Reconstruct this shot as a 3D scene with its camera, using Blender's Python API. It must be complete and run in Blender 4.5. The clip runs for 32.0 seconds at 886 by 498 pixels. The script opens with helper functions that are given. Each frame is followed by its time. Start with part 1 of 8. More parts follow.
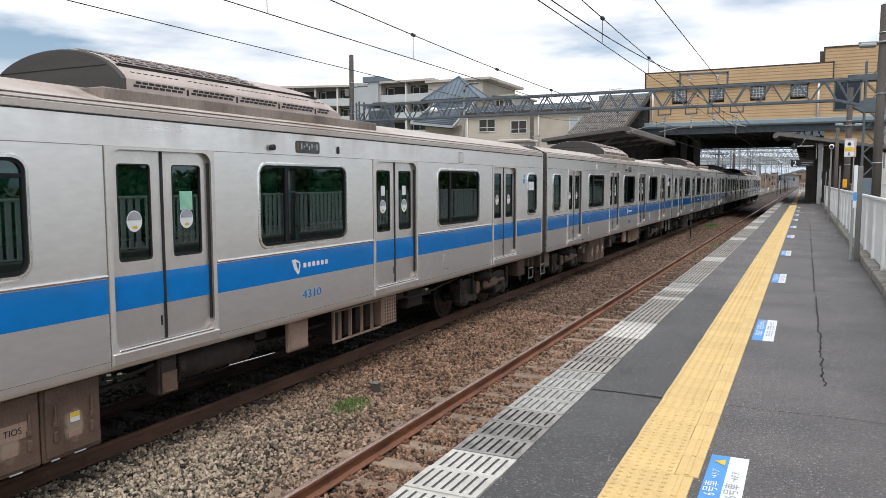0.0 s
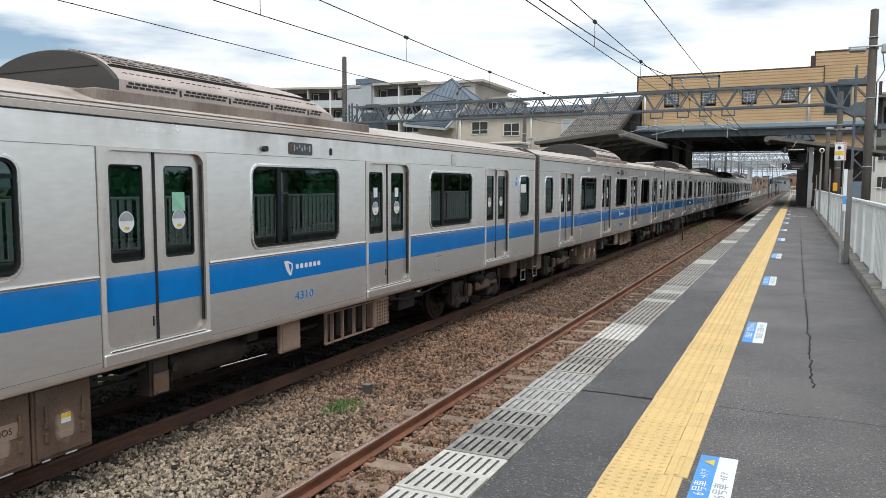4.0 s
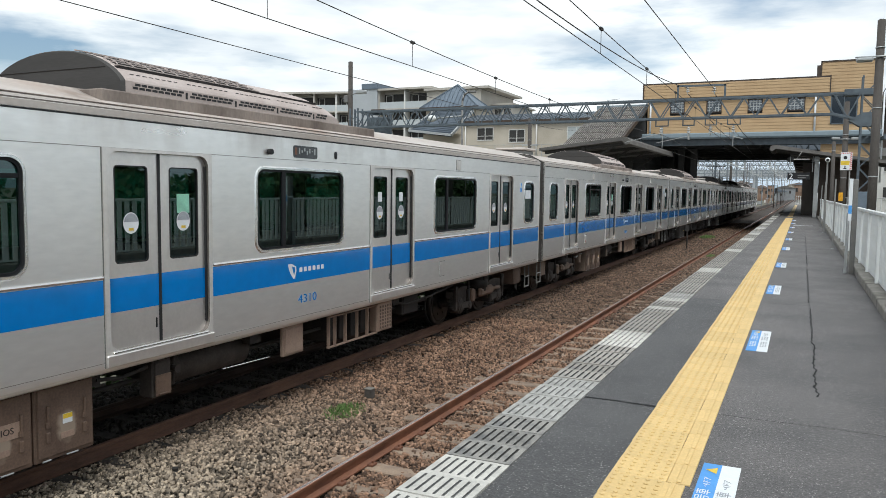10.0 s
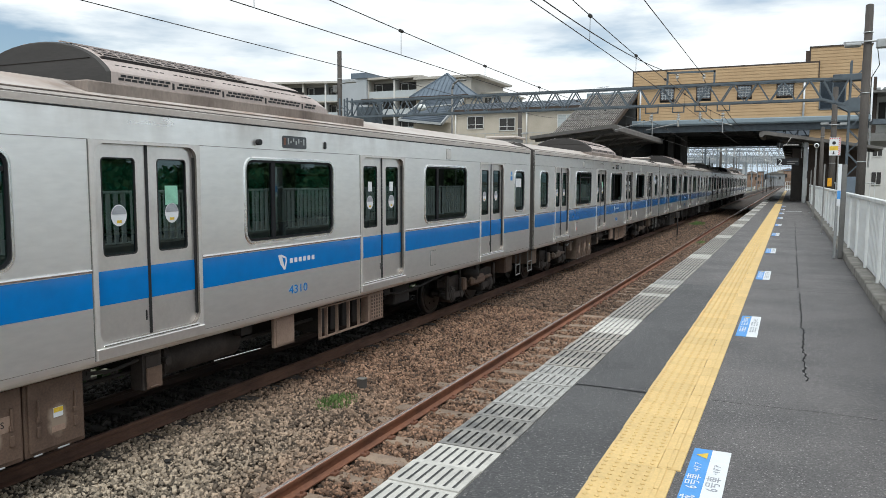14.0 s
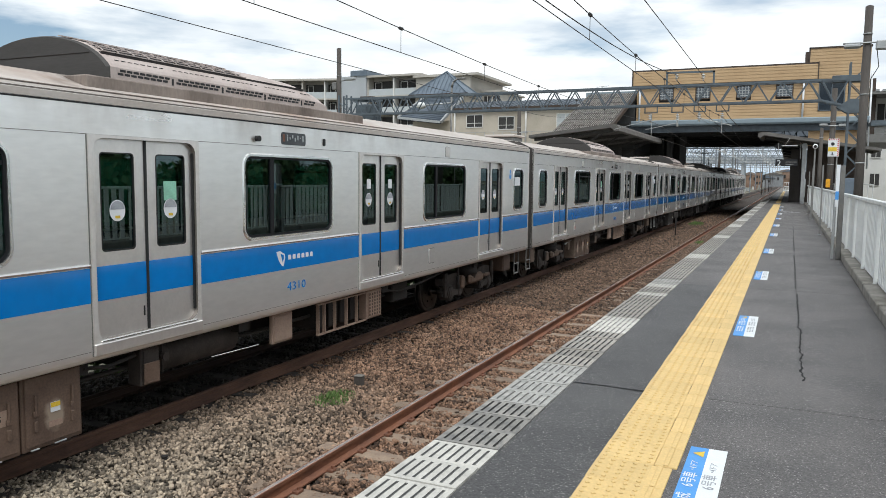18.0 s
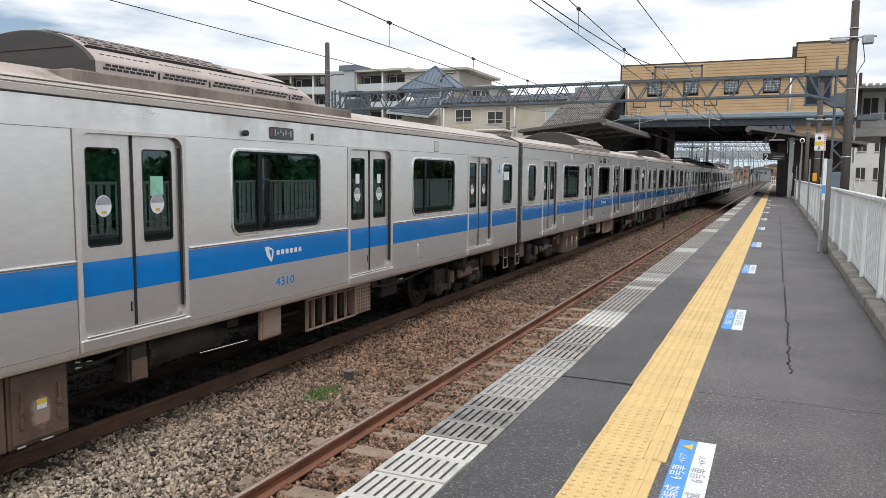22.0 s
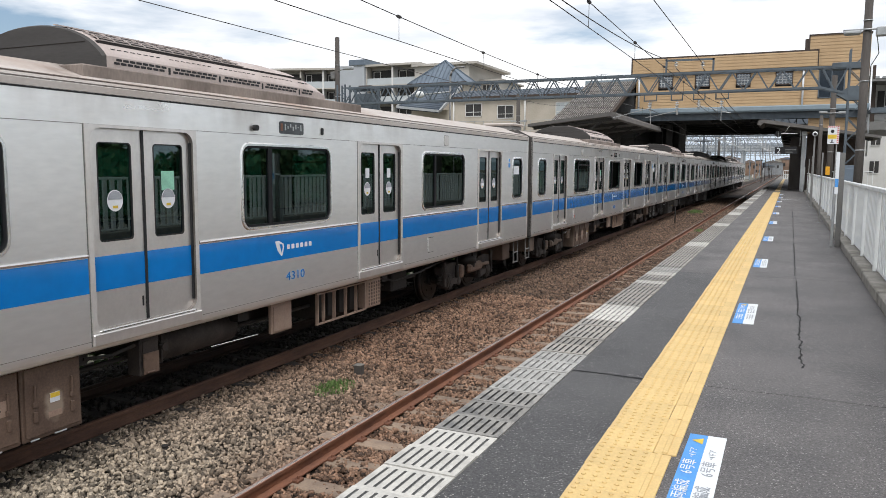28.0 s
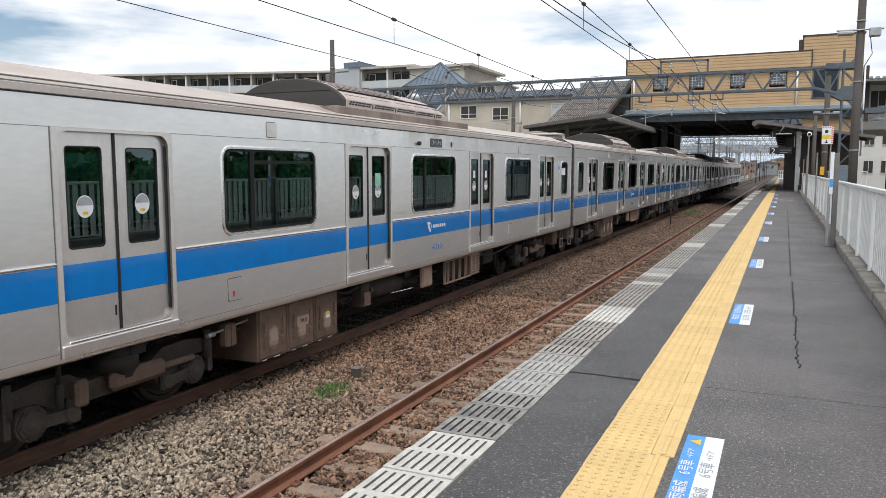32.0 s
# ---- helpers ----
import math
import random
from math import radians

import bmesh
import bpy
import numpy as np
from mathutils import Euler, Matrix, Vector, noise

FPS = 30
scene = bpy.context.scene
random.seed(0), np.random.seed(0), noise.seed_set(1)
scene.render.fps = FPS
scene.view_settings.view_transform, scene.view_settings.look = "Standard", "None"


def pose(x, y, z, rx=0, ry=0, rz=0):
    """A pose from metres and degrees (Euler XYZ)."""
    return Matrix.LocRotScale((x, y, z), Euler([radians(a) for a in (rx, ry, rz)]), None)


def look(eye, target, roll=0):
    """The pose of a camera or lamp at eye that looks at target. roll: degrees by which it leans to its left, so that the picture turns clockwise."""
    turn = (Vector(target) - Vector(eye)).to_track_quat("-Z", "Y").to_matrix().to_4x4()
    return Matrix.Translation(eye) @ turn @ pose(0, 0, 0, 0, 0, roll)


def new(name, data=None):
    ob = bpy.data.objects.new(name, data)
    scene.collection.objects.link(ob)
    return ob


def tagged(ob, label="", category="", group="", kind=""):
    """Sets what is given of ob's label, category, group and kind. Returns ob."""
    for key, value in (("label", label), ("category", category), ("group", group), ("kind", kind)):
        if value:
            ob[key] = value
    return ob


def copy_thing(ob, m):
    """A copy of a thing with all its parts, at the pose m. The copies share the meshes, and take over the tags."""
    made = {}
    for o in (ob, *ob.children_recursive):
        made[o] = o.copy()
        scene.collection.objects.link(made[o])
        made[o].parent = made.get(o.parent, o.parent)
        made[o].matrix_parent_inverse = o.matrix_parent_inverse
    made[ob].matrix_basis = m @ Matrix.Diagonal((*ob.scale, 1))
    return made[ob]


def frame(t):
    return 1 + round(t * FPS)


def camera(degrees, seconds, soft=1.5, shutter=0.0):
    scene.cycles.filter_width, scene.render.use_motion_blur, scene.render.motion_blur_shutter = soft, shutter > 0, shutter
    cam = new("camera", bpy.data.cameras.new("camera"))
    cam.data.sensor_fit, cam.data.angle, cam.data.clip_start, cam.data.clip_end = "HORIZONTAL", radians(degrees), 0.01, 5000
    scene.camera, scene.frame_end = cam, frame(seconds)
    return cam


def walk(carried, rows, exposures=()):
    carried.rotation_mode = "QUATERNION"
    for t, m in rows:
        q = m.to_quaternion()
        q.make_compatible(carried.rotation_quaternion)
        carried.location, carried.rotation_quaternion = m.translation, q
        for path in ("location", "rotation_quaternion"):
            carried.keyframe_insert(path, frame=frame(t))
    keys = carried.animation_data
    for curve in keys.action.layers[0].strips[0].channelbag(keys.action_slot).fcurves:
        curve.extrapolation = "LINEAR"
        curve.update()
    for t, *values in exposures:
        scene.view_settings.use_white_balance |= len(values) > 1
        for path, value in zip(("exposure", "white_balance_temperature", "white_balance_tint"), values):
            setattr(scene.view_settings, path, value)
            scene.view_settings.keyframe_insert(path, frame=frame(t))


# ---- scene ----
cam = camera(61.146, 32.0, soft=0.6)

# seconds, eye x y z, heading to the left of the track, tilt, lean (degrees)
PATH = [
    (0, 0.000, -0.000, 1.568, 25.718, -5.080, -0.103), (0.5, 0.006, -0.009, 1.566, 25.885, -4.921, -0.057),
    (1, 0.007, -0.010, 1.566, 26.039, -5.017, -0.026), (1.5, 0.006, -0.008, 1.564, 26.058, -5.041, 0.027),
    (2, 0.005, -0.015, 1.567, 25.939, -5.125, 0.049), (2.5, 0.006, -0.010, 1.563, 25.500, -5.326, -0.056),
    (3, 0.008, -0.013, 1.564, 25.163, -5.255, -0.014), (3.5, 0.010, -0.018, 1.565, 25.250, -4.980, 0.054),
    (5.5, 0.018, -0.022, 1.563, 24.649, -4.869, 0.301), (6, 0.015, -0.016, 1.559, 24.703, -4.651, 0.292),
    (6.5, 0.015, -0.020, 1.559, 24.893, -4.413, 0.333), (7, 0.017, -0.020, 1.560, 25.109, -4.397, 0.269),
    (7.5, 0.016, -0.021, 1.560, 25.260, -4.489, 0.149), (8, 0.017, -0.024, 1.565, 25.360, -4.689, 0.266),
    (8.5, 0.016, -0.015, 1.556, 25.483, -4.784, 0.523), (9, 0.015, -0.014, 1.557, 25.444, -4.781, 0.709),
    (9.5, 0.012, -0.014, 1.556, 25.281, -4.570, 0.802), (10, 0.012, -0.013, 1.554, 25.455, -4.482, 0.739),
    (10.5, 0.010, -0.012, 1.554, 25.559, -4.693, 0.566), (11, 0.013, -0.017, 1.554, 25.437, -4.901, 0.657),
    (11.5, 0.012, -0.014, 1.553, 25.299, -5.028, 0.868), (12, 0.012, -0.011, 1.552, 25.172, -5.120, 1.012),
    (12.5, 0.012, -0.004, 1.551, 25.043, -5.192, 0.958), (13, 0.014, -0.002, 1.552, 24.900, -5.414, 0.708),
    (13.5, 0.014, -0.004, 1.550, 24.858, -5.452, 0.394), (14, 0.017, 0.001, 1.552, 24.799, -5.295, 0.178),
    (14.5, 0.013, -0.002, 1.549, 24.647, -5.171, 0.239), (16.5, 0.022, -0.009, 1.548, 24.635, -5.146, 0.430),
    (17, 0.020, -0.011, 1.549, 24.633, -5.255, 0.497), (17.5, 0.022, -0.009, 1.547, 24.645, -5.326, 0.534),
    (18, 0.018, -0.004, 1.545, 24.666, -5.423, 0.606), (18.5, 0.019, -0.004, 1.550, 24.636, -5.446, 0.596),
    (19, 0.016, -0.002, 1.547, 24.655, -5.498, 0.512), (19.5, 0.014, 0.003, 1.546, 24.634, -5.657, 0.566),
    (20, 0.015, 0.008, 1.542, 24.539, -5.879, 0.654), (20.5, 0.014, 0.003, 1.543, 24.330, -6.055, 0.718),
    (21, 0.017, 0.006, 1.547, 24.067, -6.051, 0.802), (21.5, 0.018, 0.005, 1.544, 23.953, -5.912, 0.622),
    (22, 0.015, 0.010, 1.541, 23.848, -5.805, 0.487), (22.5, 0.016, 0.003, 1.543, 23.729, -5.777, 0.467),
    (23, 0.018, -0.006, 1.542, 23.844, -5.769, 0.327), (23.5, 0.018, 0.005, 1.539, 23.960, -5.945, 0.269),
    (24, 0.022, 0.008, 1.541, 24.095, -6.073, 0.204), (24.5, 0.023, 0.008, 1.541, 24.265, -6.226, 0.132),
    (25, 0.024, 0.008, 1.540, 24.595, -6.293, 0.166), (25.5, 0.021, 0.008, 1.540, 24.851, -6.307, 0.275),
    (27.5, 0.019, 0.013, 1.538, 24.624, -6.400, 0.239), (28, 0.018, 0.012, 1.536, 24.623, -6.223, 0.360),
    (28.5, 0.021, -0.003, 1.544, 24.608, -6.053, 0.302), (29, 0.015, 0.015, 1.540, 24.515, -6.034, 0.157),
    (29.5, 0.016, 0.007, 1.540, 24.508, -6.051, 0.055), (30, 0.010, 0.015, 1.533, 24.433, -6.083, 0.116),
    (30.5, 0.012, 0.016, 1.535, 24.381, -6.104, 0.155), (31, 0.011, 0.013, 1.535, 24.323, -6.059, 0.181),
    (31.5, 0.016, 0.006, 1.541, 24.286, -5.997, 0.070), (32, 0.014, 0.004, 1.542, 24.319, -6.065, 0.046),
]

def eye_pose(x, y, z, turn, tilt, lean):
    a, b = radians(turn), radians(tilt)
    ahead = Vector((-math.sin(a) * math.cos(b), math.cos(a) * math.cos(b), math.sin(b)))
    return look((x, y, z), Vector((x, y, z)) + ahead, lean)


walk(cam, [(r[0], eye_pose(*r[1:])) for r in PATH], exposures=[(0, 0.0, 6500, 10), (3.5, -0.01, 6450, 8), (6, -0.02, 6350, 5), (11, -0.07, 6350, 5), (14, -0.06, 6350, 5), (19, -0.04, 6420, 7), (22, -0.02, 6500, 10), (25, 0.0, 6500, 10), (32, 0.02, 6500, 10)])

# ---- light ----
world = bpy.data.worlds.new("sky")
scene.world = world
world.use_nodes = True
wn, wl = world.node_tree.nodes, world.node_tree.links
wn.clear()
sky = wn.new("ShaderNodeTexSky")
sky.sky_type, sky.sun_disc = "NISHITA", False
sky.sun_elevation, sky.sun_rotation = radians(55), radians(200)
coord = wn.new("ShaderNodeTexCoord")
stretch = wn.new("ShaderNodeMapping")
stretch.inputs["Scale"].default_value = (1.2, 1.2, 5.5)
stretch.inputs["Location"].default_value = (5.3, 2.4, 0.6)
puffs = wn.new("ShaderNodeTexNoise")
puffs.inputs["Scale"].default_value, puffs.inputs["Detail"].default_value, puffs.inputs["Roughness"].default_value = 2.2, 7, 0.55
cover = wn.new("ShaderNodeMapRange")
cover.inputs["From Min"].default_value, cover.inputs["From Max"].default_value = 0.33, 0.5
shade = wn.new("ShaderNodeTexNoise")
shade.inputs["Scale"].default_value, shade.inputs["Detail"].default_value = 3.6, 5
ramp = wn.new("ShaderNodeValToRGB")
ramp.color_ramp.elements[0].position, ramp.color_ramp.elements[0].color = 0.38, (9.9, 10.6, 11.6, 1)
ramp.color_ramp.elements[1].position, ramp.color_ramp.elements[1].color = 0.56, (14.2, 14.3, 14.5, 1)
lift = wn.new("ShaderNodeVectorMath")
lift.operation = "SCALE"
lift.inputs["Scale"].default_value = 1.5
mixc = wn.new("ShaderNodeMix")
mixc.data_type = "RGBA"
bg = wn.new("ShaderNodeBackground")
bg.inputs["Strength"].default_value = 0.083
wout = wn.new("ShaderNodeOutputWorld")
wl.new(coord.outputs["Generated"], stretch.inputs["Vector"])
wl.new(stretch.outputs[0], puffs.inputs["Vector"])
wl.new(stretch.outputs[0], shade.inputs["Vector"])
wl.new(puffs.outputs["Fac"], cover.inputs["Value"])
wl.new(shade.outputs["Fac"], ramp.inputs["Fac"])
wl.new(sky.outputs[0], lift.inputs[0])
wl.new(cover.outputs[0], mixc.inputs["Factor"])
wl.new(lift.outputs[0], mixc.inputs["A"])
wl.new(ramp.outputs[0], mixc.inputs["B"])
haze = wn.new("ShaderNodeMix")
haze.data_type = "RGBA"
haze.inputs["A"].default_value = (8.2, 9.4, 10.8, 1)
low = wn.new("ShaderNodeMapRange")
low.inputs["From Min"].default_value, low.inputs["From Max"].default_value = 0.02, 0.1
height = wn.new("ShaderNodeSeparateXYZ")
wl.new(coord.outputs["Generated"], height.inputs[0])
wl.new(height.outputs["Z"], low.inputs["Value"])
wl.new(low.outputs[0], haze.inputs["Factor"])
wl.new(mixc.outputs["Result"], haze.inputs["B"])
wl.new(haze.outputs["Result"], bg.inputs["Color"])
wl.new(bg.outputs[0], wout.inputs[0])

sun_data = bpy.data.lights.new("sun", "SUN")
sun_data.energy, sun_data.angle, sun_data.color = 2.35, radians(30), (1.0, 0.99, 0.98)
sun = new("sun", sun_data)
sun.matrix_world = look((20, -35, 80), (-4, 10, 0))

# ---- measures ----
RAIL = -1.221            # rail head; the platform is z = 0
NEAR, FAR = -3.511, -7.261   # centre lines of the two tracks
SIDE = -5.861            # side of the train
REAR = -1.970            # rear end of the first carriage before it leaves
EDGE = -1.815            # platform edge

# ---- materials ----
MATS = {}


def material(name, col, rough=0.6, metal=0.0, var=0.12, scale=6.0, fine=60.0, bump=0.15, depth=0.004, col2=None, spec=0.5, each=0.0, stretch_to=(1, 1, 1), island=0.0):
    """A surface with stains at a large scale and grain at a fine one. each: how far one object differs from the next."""
    m = bpy.data.materials.new(name)
    m.use_nodes = True
    n, l = m.node_tree.nodes, m.node_tree.links
    b = n["Principled BSDF"]
    co = n.new("ShaderNodeTexCoord")
    mp = n.new("ShaderNodeMapping")
    mp.inputs["Scale"].default_value = stretch_to
    l.new(co.outputs["Object"], mp.inputs["Vector"])
    big, tiny = n.new("ShaderNodeTexNoise"), n.new("ShaderNodeTexNoise")
    big.inputs["Scale"].default_value, big.inputs["Detail"].default_value, big.inputs["Roughness"].default_value = scale, 5, 0.6
    tiny.inputs["Scale"].default_value, tiny.inputs["Detail"].default_value = fine, 3
    l.new(mp.outputs[0], big.inputs["Vector"])
    l.new(mp.outputs[0], tiny.inputs["Vector"])
    other = col2 or tuple(c * (1 - 2.2 * var) for c in col)
    mix = n.new("ShaderNodeMix")
    mix.data_type = "RGBA"
    mix.inputs["A"].default_value, mix.inputs["B"].default_value = (*col, 1), (*other, 1)
    rg = n.new("ShaderNodeMapRange")
    rg.inputs["From Min"].default_value, rg.inputs["From Max"].default_value = 0.38, 0.68
    l.new(big.outputs["Fac"], rg.inputs["Value"])
    l.new(rg.outputs[0], mix.inputs["Factor"])
    hsv = n.new("ShaderNodeHueSaturation")
    val = n.new("ShaderNodeMapRange")
    val.inputs["From Min"].default_value, val.inputs["From Max"].default_value = 0.3, 0.7
    val.inputs["To Min"].default_value, val.inputs["To Max"].default_value = 1 - var, 1 + var
    l.new(tiny.outputs["Fac"], val.inputs["Value"])
    src = val.outputs[0]
    if each or island:
        if island:
            info = n.new("ShaderNodeNewGeometry")
            rnd = info.outputs["Random Per Island"]
        else:
            info = n.new("ShaderNodeObjectInfo")
            rnd = info.outputs["Random"]
        k = each or island
        r2 = n.new("ShaderNodeMapRange")
        r2.inputs["To Min"].default_value, r2.inputs["To Max"].default_value = 1 - k, 1 + k
        l.new(rnd, r2.inputs["Value"])
        mul = n.new("ShaderNodeMath")
        mul.operation = "MULTIPLY"
        l.new(src, mul.inputs[0])
        l.new(r2.outputs[0], mul.inputs[1])
        src = mul.outputs[0]
    l.new(src, hsv.inputs["Value"])
    l.new(mix.outputs["Result"], hsv.inputs["Color"])
    l.new(hsv.outputs[0], b.inputs["Base Color"])
    b.inputs["Roughness"].default_value, b.inputs["Metallic"].default_value = rough, metal
    b.inputs["Specular IOR Level"].default_value = spec
    rr = n.new("ShaderNodeMapRange")
    rr.inputs["To Min"].default_value, rr.inputs["To Max"].default_value = max(0.02, rough - 0.1), min(1, rough + 0.1)
    l.new(big.outputs["Fac"], rr.inputs["Value"])
    l.new(rr.outputs[0], b.inputs["Roughness"])
    if bump:
        bp = n.new("ShaderNodeBump")
        bp.inputs["Strength"].default_value, bp.inputs["Distance"].default_value = bump, depth
        l.new(tiny.outputs["Fac"], bp.inputs["Height"])
        l.new(bp.outputs[0], b.inputs["Normal"])
    MATS[name] = m
    return m


def tinted_glass(name, tint, gloss=0.1, sheen=(0.75, 0.98, 0.88)):
    m = bpy.data.materials.new(name)
    m.use_nodes = True
    n, l = m.node_tree.nodes, m.node_tree.links
    n.clear()
    out = n.new("ShaderNodeOutputMaterial")
    tr, gl, mx = n.new("ShaderNodeBsdfTransparent"), n.new("ShaderNodeBsdfGlossy"), n.new("ShaderNodeMixShader")
    tr.inputs["Color"].default_value = (*tint, 1)
    gl.inputs["Color"].default_value, gl.inputs["Roughness"].default_value = (*sheen, 1), 0.015
    mx.inputs["Fac"].default_value = gloss
    l.new(tr.outputs[0], mx.inputs[1])
    l.new(gl.outputs[0], mx.inputs[2])
    l.new(mx.outputs[0], out.inputs["Surface"])
    return m


asphalt = material("asphalt", (0.115, 0.106, 0.103), 0.6, var=0.5, scale=0.9, fine=95, bump=0.7, depth=0.008, col2=(0.074, 0.070, 0.070))
speck_n, speck_l = asphalt.node_tree.nodes, asphalt.node_tree.links
cells = speck_n.new("ShaderNodeTexVoronoi")
cells.inputs["Scale"].default_value = 150
thin = speck_n.new("ShaderNodeTexNoise")
thin.inputs["Scale"].default_value, thin.inputs["Detail"].default_value = 44, 7
co_ = speck_n.new("ShaderNodeTexCoord")
speck_l.new(co_.outputs["Object"], cells.inputs["Vector"])
speck_l.new(co_.outputs["Object"], thin.inputs["Vector"])
chips = speck_n.new("ShaderNodeMapRange")
chips.inputs["From Min"].default_value, chips.inputs["From Max"].default_value = 0.945, 0.985
sep_ = speck_n.new("ShaderNodeSeparateColor")
speck_l.new(cells.outputs["Color"], sep_.inputs[0])
speck_l.new(sep_.outputs[0], chips.inputs["Value"])
grit = speck_n.new("ShaderNodeMix")
grit.data_type = "RGBA"
grit.inputs["B"].default_value = (0.33, 0.315, 0.30, 1)
old_in = asphalt.node_tree.nodes["Principled BSDF"].inputs["Base Color"].links[0].from_socket
dim = speck_n.new("ShaderNodeHueSaturation")
rng_ = speck_n.new("ShaderNodeMapRange")
rng_.inputs["From Min"].default_value, rng_.inputs["From Max"].default_value, rng_.inputs["To Min"].default_value, rng_.inputs["To Max"].default_value = 0.35, 0.65, 0.76, 1.24
speck_l.new(thin.outputs["Fac"], rng_.inputs["Value"])
speck_l.new(rng_.outputs[0], dim.inputs["Value"])
speck_l.new(old_in, dim.inputs["Color"])
speck_l.new(dim.outputs[0], grit.inputs["A"])
speck_l.new(chips.outputs[0], grit.inputs["Factor"])
speck_l.new(grit.outputs["Result"], asphalt.node_tree.nodes["Principled BSDF"].inputs["Base Color"])
asphalt_dark = asphalt.copy()
asphalt_dark.name = "newer_asphalt"
newer = next(k for k in asphalt_dark.node_tree.nodes if k.type == "MIX" and not k.inputs["A"].is_linked)
newer.inputs["A"].default_value, newer.inputs["B"].default_value = (0.068, 0.066, 0.066, 1), (0.045, 0.044, 0.045, 1)
asphalt_crack = material("tar_crack", (0.012, 0.012, 0.013), 0.9)
concrete = material("concrete", (0.33, 0.31, 0.28), 0.85, var=0.16, scale=2.2, fine=90, bump=0.3, col2=(0.2, 0.185, 0.165))
kerb_concrete = material("mossy_kerb_concrete", (0.29, 0.27, 0.24), 0.88, var=0.2, scale=2.5, fine=80, bump=0.35, col2=(0.135, 0.125, 0.105))
concrete_old = material("weathered_concrete", (0.2, 0.185, 0.165), 0.9, var=0.2, scale=3, fine=70, bump=0.4, col2=(0.11, 0.1, 0.09))
edge_white = material("white_edge_slab", (0.55, 0.53, 0.485), 0.7, var=0.1, scale=5, fine=70, col2=(0.40, 0.385, 0.355), each=0.1)
edge_grey = material("grey_edge_slab", (0.28, 0.265, 0.242), 0.8, var=0.14, scale=7, fine=80, col2=(0.12, 0.12, 0.12), each=0.15)
edge_pale = material("pale_worn_slab", (0.38, 0.37, 0.35), 0.8, var=0.2, scale=9, fine=80, col2=(0.24, 0.235, 0.22), each=0.15)
edge_mid = material("tan_edge_slab", (0.31, 0.285, 0.25), 0.8, var=0.2, scale=8, fine=80, col2=(0.21, 0.205, 0.195), each=0.2)
slot_light = material("slot_in_white", (0.2, 0.2, 0.195), 0.8)
slot_faint = material("slot_painted_over", (0.4, 0.39, 0.37), 0.8)
slot_pale = material("slot_in_pale", (0.3, 0.295, 0.28), 0.8)
slot_dark = material("slot_in_grey", (0.082, 0.08, 0.075), 0.8)
tactile = material("yellow_tactile", (0.67, 0.47, 0.195), 0.62, var=0.07, scale=2.2, fine=60, col2=(0.56, 0.40, 0.18), each=0.07)
sign_blue = material("sign_blue", (0.075, 0.30, 0.69), 0.5, var=0.05, fine=120)
sign_white = material("sign_white", (0.74, 0.76, 0.78), 0.5, var=0.04, fine=120)
sign_ink = material("sign_ink", (0.36, 0.38, 0.41), 0.6)
sign_yellow = material("sign_yellow", (0.8, 0.55, 0.05), 0.5)
sign_red = material("sign_red", (0.6, 0.04, 0.03), 0.5)
stone = material("ballast_stone", (0.235, 0.143, 0.094), 0.9, var=0.25, scale=2.5, fine=120, bump=0.3, col2=(0.125, 0.07, 0.044), island=0.85)
darker_stone = material("darker_ballast", (0.145, 0.092, 0.061), 0.9, var=0.25, scale=2.5, fine=120, bump=0.3, col2=(0.075, 0.046, 0.031), island=0.85)
# near-black stone: the shade under the train is put into its colour
shaded_stone = material("shaded_ballast", (0.042, 0.036, 0.031), 0.75, var=0.25, scale=3, fine=120, bump=0.3, col2=(0.025, 0.021, 0.018), island=0.7)
# paler, greyer stones lie on a stretch between the tracks
sn, sl = stone.node_tree.nodes, stone.node_tree.links
where = sn.new("ShaderNodeTexCoord")
spot = sn.new("ShaderNodeSeparateXYZ")
sl.new(where.outputs["Object"], spot.inputs[0])
edge_y, edge_x, both, pale_mix = sn.new("ShaderNodeMapRange"), sn.new("ShaderNodeMapRange"), sn.new("ShaderNodeMath"), sn.new("ShaderNodeMix")
edge_y.inputs["From Min"].default_value, edge_y.inputs["From Max"].default_value = 9.5, 4.5
edge_x.inputs["From Min"].default_value, edge_x.inputs["From Max"].default_value = -4.0, -5.0
sl.new(spot.outputs["Y"], edge_y.inputs["Value"])
sl.new(spot.outputs["X"], edge_x.inputs["Value"])
both.operation = "MULTIPLY"
sl.new(edge_y.outputs[0], both.inputs[0])
sl.new(edge_x.outputs[0], both.inputs[1])
pale_mix.data_type = "RGBA"
pale_mix.inputs["B"].default_value = (0.30, 0.25, 0.19, 1)
tone = next(k for k in sn if k.type == "HUE_SAT")
sl.new(tone.inputs["Color"].links[0].from_socket, pale_mix.inputs["A"])
sl.new(both.outputs[0], pale_mix.inputs["Factor"])
sl.new(pale_mix.outputs["Result"], tone.inputs["Color"])
# bed nearly black, painting the shade in the gaps between stones
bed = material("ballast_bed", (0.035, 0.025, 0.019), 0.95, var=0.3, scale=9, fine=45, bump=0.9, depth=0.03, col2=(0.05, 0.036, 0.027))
ground_mat = material("bare_ground", (0.16, 0.14, 0.115), 0.95, var=0.2, scale=0.6, fine=18, bump=0.6, depth=0.03, col2=(0.1, 0.11, 0.06))
rust = material("rusty_rail", (0.24, 0.098, 0.052), 0.7, var=0.2, scale=5, fine=80, col2=(0.12, 0.052, 0.032), stretch_to=(1, 0.3, 1))
